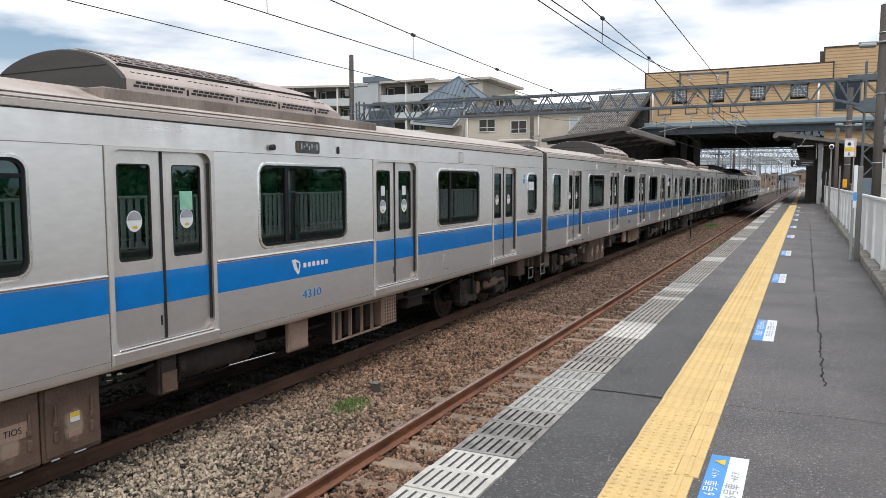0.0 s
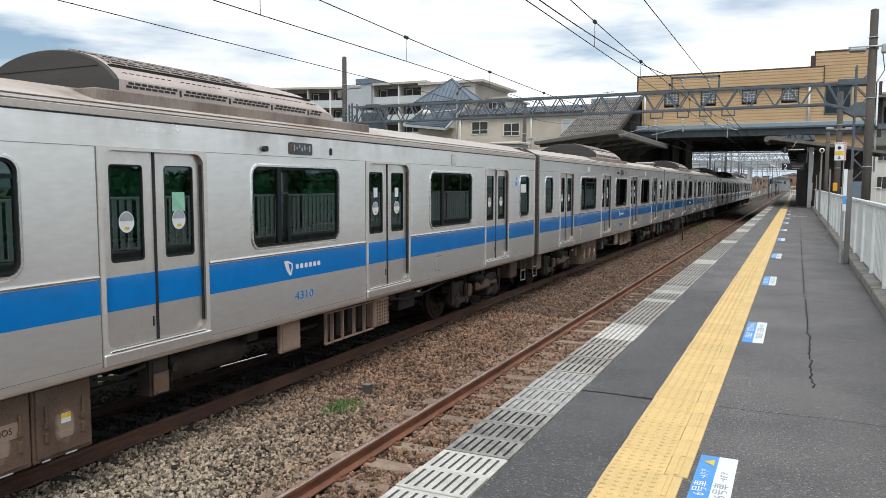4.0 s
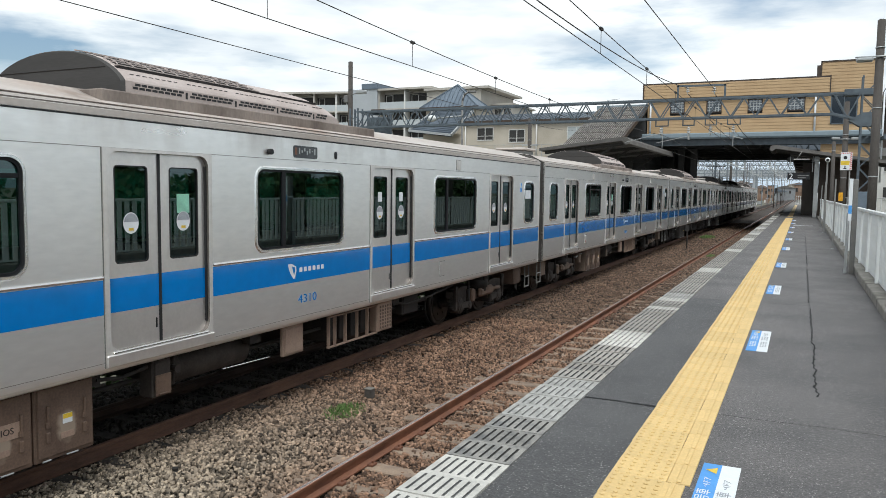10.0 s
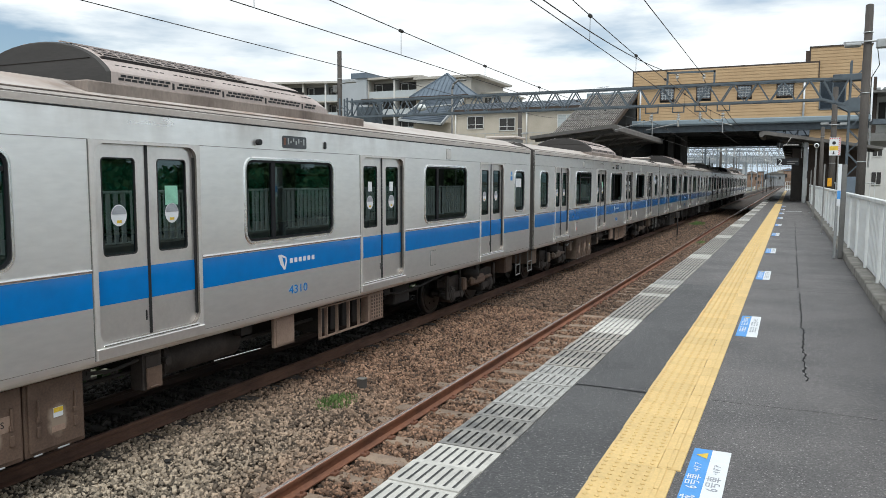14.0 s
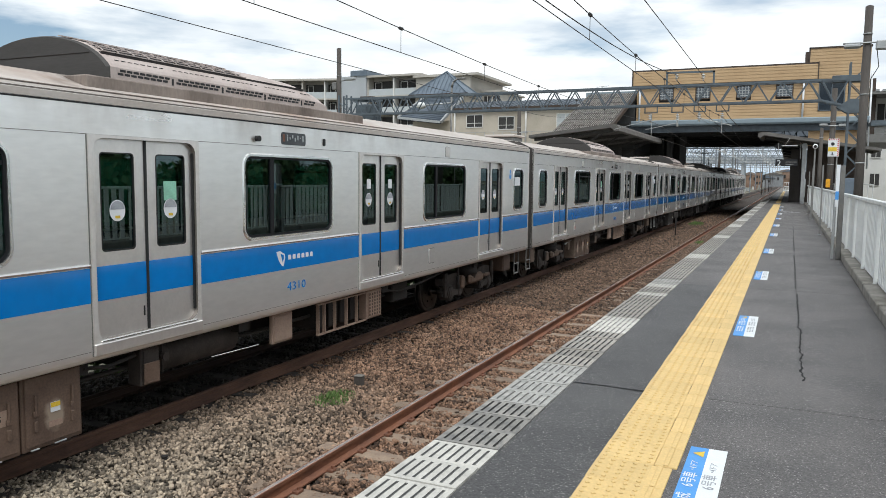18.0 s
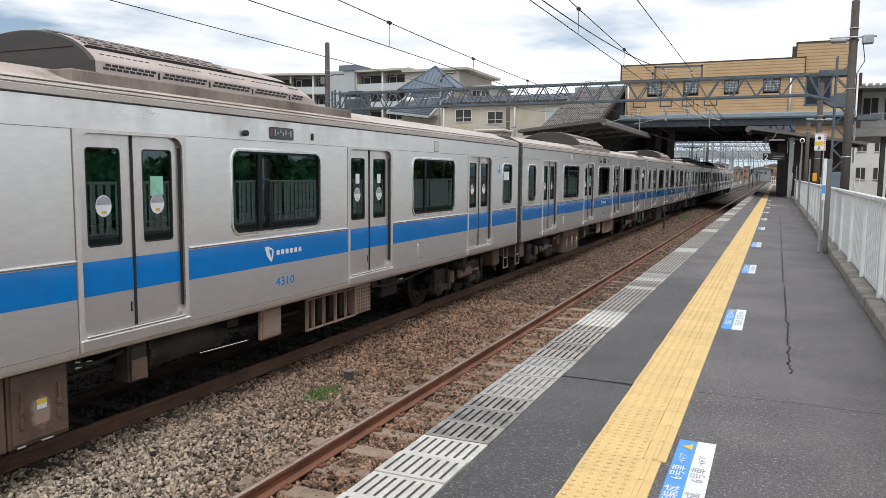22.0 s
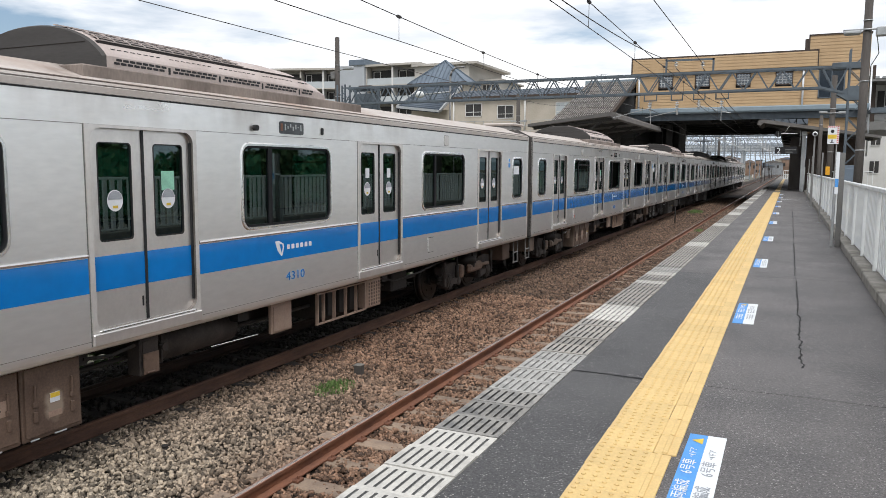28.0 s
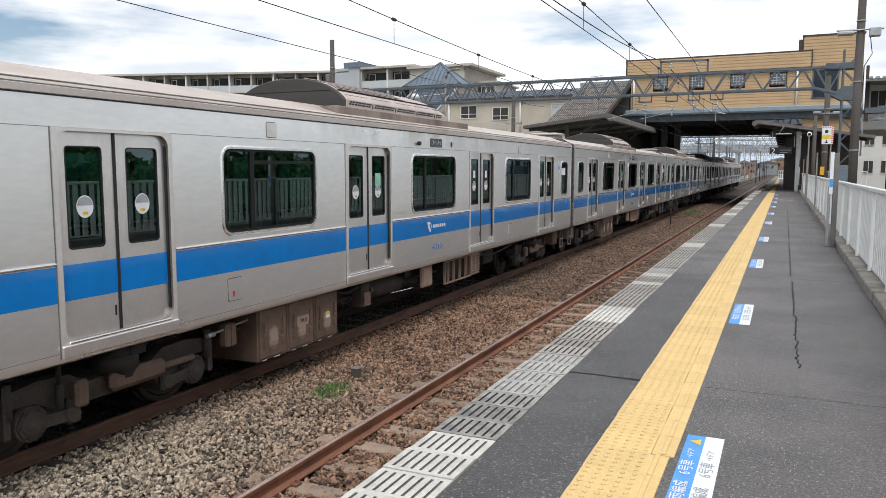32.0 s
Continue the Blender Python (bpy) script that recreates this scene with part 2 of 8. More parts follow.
rail_top = material("rail_head_polished", (0.74, 0.60, 0.52), 0.25, metal=0.95, var=0.12, scale=8, fine=90, stretch_to=(1, 0.1, 1))
sleeper_mat = material("concrete_sleeper", (0.29, 0.215, 0.155), 0.9, var=0.16, scale=4, fine=60, bump=0.4, col2=(0.18, 0.13, 0.1), each=0.15)
# sleeper copy with the shade under the train painted in
shaded_sleeper = material("shaded_concrete_sleeper", (0.06, 0.052, 0.046), 0.8, var=0.2, scale=4, fine=60, bump=0.4, col2=(0.03, 0.026, 0.023), each=0.2)
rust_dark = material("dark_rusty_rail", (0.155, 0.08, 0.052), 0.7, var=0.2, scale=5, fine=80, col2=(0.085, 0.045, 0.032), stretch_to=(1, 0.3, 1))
# rail copy darkened for the shade under the train
shaded_rail = material("shaded_rail", (0.06, 0.034, 0.024), 0.7, var=0.2, scale=5, fine=80, col2=(0.03, 0.02, 0.016), stretch_to=(1, 0.3, 1))
steel_brushed = material("brushed_stainless", (0.94, 0.922, 0.90), 0.31, metal=0.84, var=0.035, scale=0.8, fine=24, bump=0.03, depth=0.001, col2=(0.85, 0.835, 0.815), stretch_to=(1, 0.25, 1))
steel_door = material("door_stainless", (0.88, 0.84, 0.805), 0.31, metal=0.82, var=0.03, scale=1.4, fine=26, bump=0.02, depth=0.001, col2=(0.72, 0.685, 0.655))
steel_frame = material("frame_stainless", (0.80, 0.77, 0.745), 0.55, metal=0.8, var=0.04, scale=1.4, fine=26, bump=0.02, depth=0.001, col2=(0.68, 0.64, 0.60))
steel_rim = material("window_rim_steel", (0.88, 0.87, 0.85), 0.2, metal=0.92, var=0.03, scale=3, fine=40, bump=0)
steel_trim = material("polished_trim", (0.72, 0.71, 0.69), 0.22, metal=0.95, var=0.04, scale=4, fine=40, bump=0)
stripe_blue = material("blue_band", (0.0, 0.195, 0.60), 0.15, var=0.05, scale=1.5, fine=7, bump=0.05, depth=0.004, spec=0.6)
stripe_blue.node_tree.nodes["Principled BSDF"].inputs["Coat Weight"].default_value = 0.9
stripe_blue.node_tree.nodes["Principled BSDF"].inputs["Coat Roughness"].default_value = 0.05
gasket = material("black_rubber", (0.013, 0.013, 0.014), 0.6)
display_grey = material("display_glass", (0.055, 0.055, 0.058), 0.12, var=0.2, scale=3, fine=40, bump=0)
frame_black = material("window_frame_black", (0.012, 0.013, 0.015), 0.5, spec=0.2)
roof_mat = material("carriage_roof", (0.50, 0.455, 0.42), 0.72, var=0.06, scale=1.2, fine=35, col2=(0.41, 0.35, 0.31), stretch_to=(1, 0.6, 1))
roof_dirty = material("roof_duct_dusty", (0.26, 0.215, 0.185), 0.75, var=0.12, scale=2.0, fine=40, col2=(0.12, 0.092, 0.078), stretch_to=(1, 0.8, 0.35))
ac_mat = material("cooler_cover", (0.50, 0.425, 0.395), 0.65, var=0.07, scale=2, fine=40, col2=(0.41, 0.34, 0.31))
ac_dark = material("cooler_end", (0.05, 0.046, 0.043), 0.7, var=0.1, scale=2, fine=30, stretch_to=(0.3, 1, 2))
ac_grille = material("cooler_grille", (0.022, 0.017, 0.016), 0.85)
under_brown = material("underfloor_box", (0.15, 0.098, 0.07), 0.7, var=0.14, scale=2.5, fine=50, col2=(0.1, 0.062, 0.045), each=0.15)
worn_lid = material("worn_equipment_lid", (0.15, 0.098, 0.07), 0.7, var=0.16, scale=2.5, fine=50, col2=(0.095, 0.06, 0.044), each=0.12)


def worn_centre(m, col, centre, size):
    """Paint rubbed pale in an uneven patch round a label."""
    n, l = m.node_tree.nodes, m.node_tree.links
    b = n["Principled BSDF"]
    old = b.inputs["Base Color"].links[0].from_socket
    co, mp, nz = n.new("ShaderNodeTexCoord"), n.new("ShaderNodeMapping"), n.new("ShaderNodeTexNoise")
    mp.inputs["Location"].default_value = [-c / k for c, k in zip(centre, size)]
    mp.inputs["Scale"].default_value = [1 / k for k in size]
    ln, ad, rg = n.new("ShaderNodeVectorMath"), n.new("ShaderNodeMath"), n.new("ShaderNodeMapRange")
    ln.operation, ad.operation = "LENGTH", "ADD"
    nz.inputs["Scale"].default_value, nz.inputs["Detail"].default_value = 9, 4
    l.new(co.outputs["Object"], mp.inputs["Vector"])
    l.new(co.outputs["Object"], nz.inputs["Vector"])
    l.new(mp.outputs[0], ln.inputs[0])
    l.new(ln.outputs["Value"], ad.inputs[0])
    l.new(nz.outputs["Fac"], ad.inputs[1])
    rg.inputs["From Min"].default_value, rg.inputs["From Max"].default_value = 1.55, 1.15
    l.new(ad.outputs[0], rg.inputs["Value"])
    mx = n.new("ShaderNodeMix")
    mx.data_type = "RGBA"
    mx.inputs["B"].default_value = (*col, 1)
    l.new(old, mx.inputs["A"])
    l.new(rg.outputs[0], mx.inputs["Factor"])
    l.new(mx.outputs["Result"], b.inputs["Base Color"])


worn_centre(worn_lid, (0.30, 0.235, 0.18), (1.26, 0.32, 0.58), (1.0, 0.11, 0.16))
under_pale = material("underfloor_panel", (0.33, 0.235, 0.18), 0.75, var=0.12, scale=3, fine=50, col2=(0.27, 0.18, 0.14), each=0.15)
under_tan = material("underfloor_tan", (0.21, 0.155, 0.118), 0.75, var=0.16, scale=3, fine=50, col2=(0.13, 0.09, 0.066), stretch_to=(1, 3, 0.5), each=0.2)
under_dark = material("underframe", (0.018, 0.016, 0.015), 0.8, var=0.2, scale=4, fine=40, col2=(0.032, 0.026, 0.022))
bogie_iron = material("bogie_iron", (0.052, 0.041, 0.035), 0.75, var=0.2, scale=4, fine=40, col2=(0.028, 0.022, 0.019))
wheel_mat = material("wheel_steel", (0.06, 0.054, 0.05), 0.4, metal=0.5, var=0.2, scale=5, fine=40)
interior = material("carriage_lining", (0.42, 0.42, 0.4), 0.6)
seat_mat = material("seat_moquette", (0.05, 0.11, 0.28), 0.9)
glass = tinted_glass("tinted_glass", (0.045, 0.17, 0.135), 0.125, (0.78, 0.95, 0.92))
pane_clear = tinted_glass("building_glass", (0.12, 0.15, 0.18), 0.14, (0.85, 0.92, 1.0))
white_steel = material("white_painted_steel", (0.74, 0.755, 0.745), 0.5, var=0.05, scale=2.5, fine=40, col2=(0.62, 0.64, 0.63))
grey_steel = material("grey_painted_steel", (0.24, 0.235, 0.225), 0.5, metal=0.2, var=0.07, scale=3, fine=40)
galv = material("galvanised_steel", (0.42, 0.43, 0.43), 0.45, metal=0.5, var=0.08, scale=5, fine=50)
truss_blue = material("gantry_blue_grey", (0.095, 0.118, 0.137), 0.6, var=0.08, scale=2, fine=30, col2=(0.066, 0.08, 0.094))
pole_mat = material("concrete_pole", (0.085, 0.075, 0.067), 0.85, var=0.16, scale=1.3, fine=40, bump=0.2, col2=(0.055, 0.047, 0.042), stretch_to=(1, 1, 0.25))
wire_mat = material("dark_wire", (0.035, 0.033, 0.032), 0.6)
porcelain = material("white_insulator", (0.7, 0.7, 0.68), 0.35)
siding = material("ochre_siding", (0.46, 0.315, 0.172), 0.6, var=0.06, scale=0.5, fine=20, bump=0.05, col2=(0.40, 0.265, 0.14))
brown_trim = material("brown_trim", (0.055, 0.036, 0.026), 0.6)
gutter_blue = material("pale_blue_gutter", (0.22, 0.275, 0.31), 0.55, var=0.06, scale=2, fine=30)
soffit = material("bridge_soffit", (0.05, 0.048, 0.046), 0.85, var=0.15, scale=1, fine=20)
girder = material("bridge_girder", (0.055, 0.056, 0.056), 0.7, var=0.12, scale=1, fine=25)
canopy_mat = material("canopy_sheet", (0.105, 0.098, 0.092), 0.8, var=0.12, scale=2, fine=30, col2=(0.16, 0.15, 0.14), stretch_to=(1, 0.5, 1))
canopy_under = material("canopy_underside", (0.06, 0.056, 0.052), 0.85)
stair_tile = material("old_corrugated_roof", (0.105, 0.09, 0.082), 0.9, var=0.35, scale=2.5, fine=14, col2=(0.035, 0.03, 0.028))
slate_blue = material("blue_grey_metal_roof", (0.14, 0.175, 0.215), 0.55, metal=0.1, var=0.08, scale=0.6, fine=12, col2=(0.105, 0.135, 0.17))
slate_dark = material("dark_slate_metal_roof", (0.075, 0.095, 0.12), 0.5, metal=0.1, var=0.1, scale=0.6, fine=12, col2=(0.05, 0.065, 0.085))
beige_wall = material("beige_render", (0.50, 0.445, 0.37), 0.85, var=0.07, scale=0.5, fine=20, col2=(0.42, 0.37, 0.30))
apart_wall = material("apartment_render", (0.46, 0.43, 0.385), 0.85, var=0.06, scale=0.25, fine=12, col2=(0.39, 0.365, 0.33))
apart_grey = material("apartment_grey", (0.40, 0.42, 0.44), 0.8, var=0.06, scale=0.3, fine=12)
balcony_glass = material("frosted_balcony_panel", (0.46, 0.49, 0.50), 0.35, var=0.04, scale=0.4, fine=10)
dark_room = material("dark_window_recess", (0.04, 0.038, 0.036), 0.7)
white_wall = material("white_wall", (0.66, 0.65, 0.62), 0.8, var=0.05, scale=0.5, fine=15)
leaf = material("leaves", (0.06, 0.105, 0.03), 0.7, var=0.2, scale=2, fine=30, col2=(0.035, 0.07, 0.02), bump=0, island=0.4)
grass = material("weeds", (0.13, 0.21, 0.06), 0.8, var=0.2, scale=5, fine=40, col2=(0.07, 0.13, 0.03), bump=0, island=0.4)
bark = material("bark", (0.07, 0.052, 0.04), 0.9, var=0.2, scale=5, fine=30)
orange_mat = material("orange_plastic", (0.8, 0.38, 0.02), 0.5)
board_black = material("hanging_sign_black", (0.012, 0.012, 0.014), 0.4)
mint_mat = material("mint_notice", (0.30, 0.62, 0.46), 0.6)


# ---- mesh tools ----
def quad(bm, pts):
    return bm.faces.new([bm.verts.new(p) for p in pts])


def box(bm, x0, x1, y0, y1, z0, z1):
    v = [bm.verts.new((x, y, z)) for x in (x0, x1) for y in (y0, y1) for z in (z0, z1)]
    for f in ((0, 1, 3, 2), (4, 6, 7, 5), (0, 4, 5, 1), (2, 3, 7, 6), (0, 2, 6, 4), (1, 5, 7, 3)):
        bm.faces.new([v[i] for i in f])
    return v


def soft_box(bm, x0, x1, y0, y1, z0, z1, r=0.01):
    """A box with chamfered edges."""
    tmp = bmesh.new()
    box(tmp, x0, x1, y0, y1, z0, z1)
    bmesh.ops.bevel(tmp, geom=list(tmp.edges), offset=r, segments=1, affect="EDGES")
    merge(bm, tmp)


def merge(bm, other, m=None):
    me = bpy.data.meshes.new("tmp")
    other.to_mesh(me)
    other.free()
    if m is not None:
        me.transform(m)
    bm.from_mesh(me)
    bpy.data.meshes.remove(me)


def rod(bm, a, b, r, n=8, r2=None):
    """A round bar from a to b."""
    a, b = Vector(a), Vector(b)
    d = b - a
    q = d.to_track_quat("Z", "Y")
    r2 = r if r2 is None else r2
    ring = []
    for p, rr in ((a, r), (b, r2)):
        ring.append([bm.verts.new(p + q @ Vector((rr * math.cos(2 * math.pi * i / n), rr * math.sin(2 * math.pi * i / n), 0))) for i in range(n)])
    for i in range(n):
        f = bm.faces.new((ring[0][i], ring[0][(i + 1) % n], ring[1][(i + 1) % n], ring[1][i]))
        f.smooth = n > 6
    bm.faces.new(ring[0][::-1])
    bm.faces.new(ring[1])


def bar(bm, a, b, w, h):
    """A square bar from a to b, w wide and h high."""
    a, b = Vector(a), Vector(b)
    q = (b - a).to_track_quat("Y", "Z")
    L = (b - a).length
    tmp = bmesh.new()
    box(tmp, -w / 2, w / 2, 0, L, -h / 2, h / 2)
    merge(bm, tmp, Matrix.Translation(a) @ q.to_matrix().to_4x4())


def sweep(bm, profile, y0, y1, closed=True, caps=True):
    """A profile of (x, z) drawn along y."""
    r0 = [bm.verts.new((x, y0, z)) for x, z in profile]
    r1 = [bm.verts.new((x, y1, z)) for x, z in profile]
    n = len(profile)
    for i in range(n if closed else n - 1):
        bm.faces.new((r0[i], r0[(i + 1) % n], r1[(i + 1) % n], r1[i]))
    if caps and closed:
        bm.faces.new(r0[::-1])
        bm.faces.new(r1)


def tube(bm, pts, r, n=6):
    for a, b in zip(pts, pts[1:]):
        rod(bm, a, b, r, n)


def finish(name, bm, mat, smooth=False):
    bmesh.ops.recalc_face_normals(bm, faces=bm.faces)
    me = bpy.data.meshes.new(name)
    bm.to_mesh(me)
    bm.free()
    me.materials.append(mat)
    if smooth:
        for p in me.polygons:
            p.use_smooth = True
    return me


def part(name, bm, mat, parent, label="", smooth=False):
    ob = new(name, bm if isinstance(bm, bpy.types.Mesh) else finish(name, bm, mat, smooth))
    ob.parent = parent
    if label:
        ob["label"] = label
    return ob


def thing(name, m, label, category, group="", kind=""):
    ob = new(name)
    ob.matrix_world = m
    return tagged(ob, label, category, group, kind)


def setting(name, bm, mat, label, category):
    return tagged(new(name, finish(name, bm, mat)), label, category, "", "structure")


def text_mesh(body, size, mat, name):
    cu = bpy.data.curves.new(name, "FONT")
    cu.body, cu.size, cu.align_x, cu.align_y, cu.extrude, cu.resolution_u = body, size, "CENTER", "CENTER", 0.0015, 3
    tmp = bpy.data.objects.new("tmp", cu)
    scene.collection.objects.link(tmp)
    me = bpy.data.meshes.new_from_object(tmp.evaluated_get(bpy.context.evaluated_depsgraph_get()))
    bpy.data.objects.remove(tmp)
    me.name = name
    me.materials.clear()
    me.materials.append(mat)
    return me


def rounded(y0, y1, z0, z1, r, n=5):
    """Corner arcs of a rounded rectangle, one list a corner, from the lower left round."""
    out = []
    for cy, cz, a0 in ((y0 + r, z0 + r, 180), (y1 - r, z0 + r, 270), (y1 - r, z1 - r, 0), (y0 + r, z1 - r, 90)):
        out.append([(cy + r * math.cos(radians(a0 + 90 * i / n)), cz + r * math.sin(radians(a0 + 90 * i / n))) for i in range(n + 1)])
    return out


def holed(bm, x, cell, arcs, lip=0.0):
    """A sheet at x over the cell (y0, y1, z0, z1), with a rounded hole whose rim turns in by lip."""
    y0, y1, z0, z1 = cell
    co = [bm.verts.new((x, y, z)) for y, z in ((y0, z0), (y1, z0), (y1, z1), (y0, z1))]
    av = [[bm.verts.new((x, y, z)) for y, z in arc] for arc in arcs]
    for k in range(4):
        for a, b in zip(av[k], av[k][1:]):
            bm.faces.new((co[k], a, b))
        bm.faces.new((co[k], av[k][-1], av[(k + 1) % 4][0], co[(k + 1) % 4]))
    if lip:
        rim(bm, x, x - lip, arcs, arcs)


def rim(bm, xa, xb, arcs_a, arcs_b):
    """The band between two loops of the same number of points."""
    A = [p for arc in arcs_a for p in arc]
    B = [p for arc in arcs_b for p in arc]
    va = [bm.verts.new((xa, *p)) for p in A]
    vb = [bm.verts.new((xb, *p)) for p in B]
    for i in range(len(A)):
        j = (i + 1) % len(A)
        bm.faces.new((va[i], va[j], vb[j], vb[i]))


def plate(bm, x, y0, y1, z0, z1, r=0.02, thick=0.004, n=3):
    """A thin plate with rounded corners, facing +x."""
    arcs = rounded(y0, y1, z0, z1, r, n)
    loop = [p for arc in arcs for p in arc]
    bm.faces.new([bm.verts.new((x + thick, *p)) for p in loop])
    rim(bm, x, x + thick, arcs, arcs)


end_dark = material("carriage_end_dark", (0.075, 0.068, 0.062), 0.7, var=0.15, scale=3, fine=30)
post_dark = material("dark_steel_post", (0.19, 0.185, 0.175), 0.45, metal=0.3, var=0.1, scale=4, fine=40)
lit_lichen_rib = material("lit_lichen_ridge", (0.33, 0.31, 0.285), 0.9, var=0.3, scale=4, fine=12, col2=(0.12, 0.11, 0.1))
navy_glass = tinted_glass("navy_glass", (0.06, 0.09, 0.13), 0.05, (0.7, 0.85, 1.0))
# darker steel that paints the doorway's shade; the side seams use it too
reveal_mat = material("shaded_edge_steel", (0.27, 0.245, 0.225), 0.5, metal=0.5, var=0.1, scale=3, fine=40, col2=(0.17, 0.145, 0.125))


def brushed(m, amount):
    """Brushing along the carriage spreads reflections up and down."""
    n, l = m.node_tree.nodes, m.node_tree.links
    tg = n.new("ShaderNodeTangent")
    tg.direction_type, tg.axis = "RADIAL", "Z"
    b = n["Principled BSDF"]
    b.inputs["Anisotropic"].default_value, b.inputs["Anisotropic Rotation"].default_value = amount, 0.25
    l.new(tg.outputs[0], b.inputs["Tangent"])


def stained(m, col, along, up, grain, most):
    """Grime of its own shape between two lengths along the carriage and two heights."""
    n, l = m.node_tree.nodes, m.node_tree.links
    b = n["Principled BSDF"]
    old = b.inputs["Base Color"].links[0].from_socket
    co = n.new("ShaderNodeTexCoord")
    mp, nz, sp = n.new("ShaderNodeMapping"), n.new("ShaderNodeTexNoise"), n.new("ShaderNodeSeparateXYZ")
    mp.inputs["Scale"].default_value = grain
    nz.inputs["Scale"].default_value, nz.inputs["Detail"].default_value = 1.0, 6
    l.new(co.outputs["Object"], mp.inputs["Vector"])
    l.new(mp.outputs[0], nz.inputs["Vector"])
    l.new(co.outputs["Object"], sp.inputs[0])
    val = n.new("ShaderNodeMapRange")
    val.inputs["From Min"].default_value, val.inputs["From Max"].default_value, val.inputs["To Max"].default_value = 0.42, 0.68, most
    l.new(nz.outputs["Fac"], val.inputs["Value"])
    got = val.outputs[0]
    for axis, (a, c) in (("Y", along[:2]), ("Y", along[2:]), ("Z", up)):
        r = n.new("ShaderNodeMapRange")
        r.inputs["From Min"].default_value, r.inputs["From Max"].default_value = a, c
        l.new(sp.outputs[axis], r.inputs["Value"])
        mu = n.new("ShaderNodeMath")
        mu.operation = "MULTIPLY"
        l.new(got, mu.inputs[0])
        l.new(r.outputs[0], mu.inputs[1])
        got = mu.outputs[0]
    mx = n.new("ShaderNodeMix")
    mx.data_type = "RGBA"
    mx.inputs["B"].default_value = (*col, 1)
    l.new(got, mx.inputs["Factor"])
    l.new(old, mx.inputs["A"])
    l.new(mx.outputs["Result"], b.inputs["Base Color"])


brushed(steel_brushed, 0.55)
brushed(steel_door, 0.55)
stained(steel_brushed, (0.34, 0.27, 0.22), (5.5, 7.0, 14.0, 12.0), (3.05, 3.45), (1, 2.2, 0.7), 0.6)
stained(roof_mat, (0.27, 0.155, 0.095), (6.0, 7.1, 13.0, 12.0), (3.49, 3.56), (1.5, 1.6, 4), 0.75)
stained(roof_mat, (0.10, 0.075, 0.06), (6.7, 7.14, 8.0, 7.2), (3.50, 3.58), (2.5, 5, 1.2), 0.85)
pale_steel = material("pale_far_steel", (0.20, 0.225, 0.25), 0.6, var=0.08, scale=1, fine=10)


# ---- ground, tracks ----
bm = bmesh.new()
quad(bm, [(-900, -300, RAIL - 0.42), (900, -300, RAIL - 0.42), (900, 1500, RAIL - 0.42), (-900, 1500, RAIL - 0.42)])
setting("ground", bm, ground_mat, "bare brown earth round the railway reaching the horizon", "ground")

bm = bmesh.new()
nx, ny = 64, 220
xs = [-9.4 + 7.75 * i / nx for i in range(nx + 1)]
ys = [-6 + 460 * (j / ny) ** 2.0 for j in range(ny + 1)]


def bed_height(x, y):
    h = RAIL - 0.2
    if -6.5 < x < -4.6:
        h += 0.05 * math.sin((x + 6.5) / 1.9 * math.pi)
    return h + 0.022 * noise.noise((x * 2.2, y * 2.2, 0.3))


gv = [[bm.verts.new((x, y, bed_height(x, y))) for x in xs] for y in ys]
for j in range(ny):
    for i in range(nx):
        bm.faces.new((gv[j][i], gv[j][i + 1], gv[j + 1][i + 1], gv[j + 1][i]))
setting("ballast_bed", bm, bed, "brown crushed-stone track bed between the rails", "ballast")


def stones(name, spots, size, label, mat=None):
    """Loose angular stones, each a skewed block, joined as stuff."""
    rng = np.random.default_rng(len(spots))
    k = len(spots)
    cube = np.array([(x, y, z) for x in (-1, 1) for y in (-1, 1) for z in (-1, 1)], float)
    v = np.repeat(cube[None], k, 0) * (0.5 + 0.5 * rng.random((k, 8, 3)))
    v *= (size * (0.6 + 0.75 * rng.random((k, 1, 1)))) * np.array([1.2, 1.05, 0.62]) * (0.6 + 0.8 * rng.random((k, 1, 3)))
    ang = rng.normal(0, 0.95, (k, 2))
    yaw = rng.random(k) * 6.283
    for ax, a in ((0, ang[:, 0]), (1, ang[:, 1]), (2, yaw)):
        c, s = np.cos(a)[:, None], np.sin(a)[:, None]
        i, j = [(1, 2), (0, 2), (0, 1)][ax]
        vi, vj = v[:, :, i].copy(), v[:, :, j].copy()
        v[:, :, i], v[:, :, j] = c * vi - s * vj, s * vi + c * vj
    v += spots[:, None, :]
    f = np.array([(0, 1, 3, 2), (4, 6, 7, 5), (0, 4, 5, 1), (2, 3, 7, 6), (0, 2, 6, 4), (1, 5, 7, 3)])
    faces = (f[None] + 8 * np.arange(k)[:, None, None]).reshape(-1)
    me = bpy.data.meshes.new(name)
    me.vertices.add(8 * k)
    me.vertices.foreach_set("co", v.reshape(-1))
    me.loops.add(len(faces))
    me.loops.foreach_set("vertex_index", faces.astype(np.int32))
    me.polygons.add(6 * k)
    me.polygons.foreach_set("loop_start", np.arange(0, 24 * k, 4, dtype=np.int32))
    me.update(calc_edges=True)
    me.validate()
    me.materials.append(mat or stone)
    return tagged(new(name, me), label, "ballast", "", "stuff")


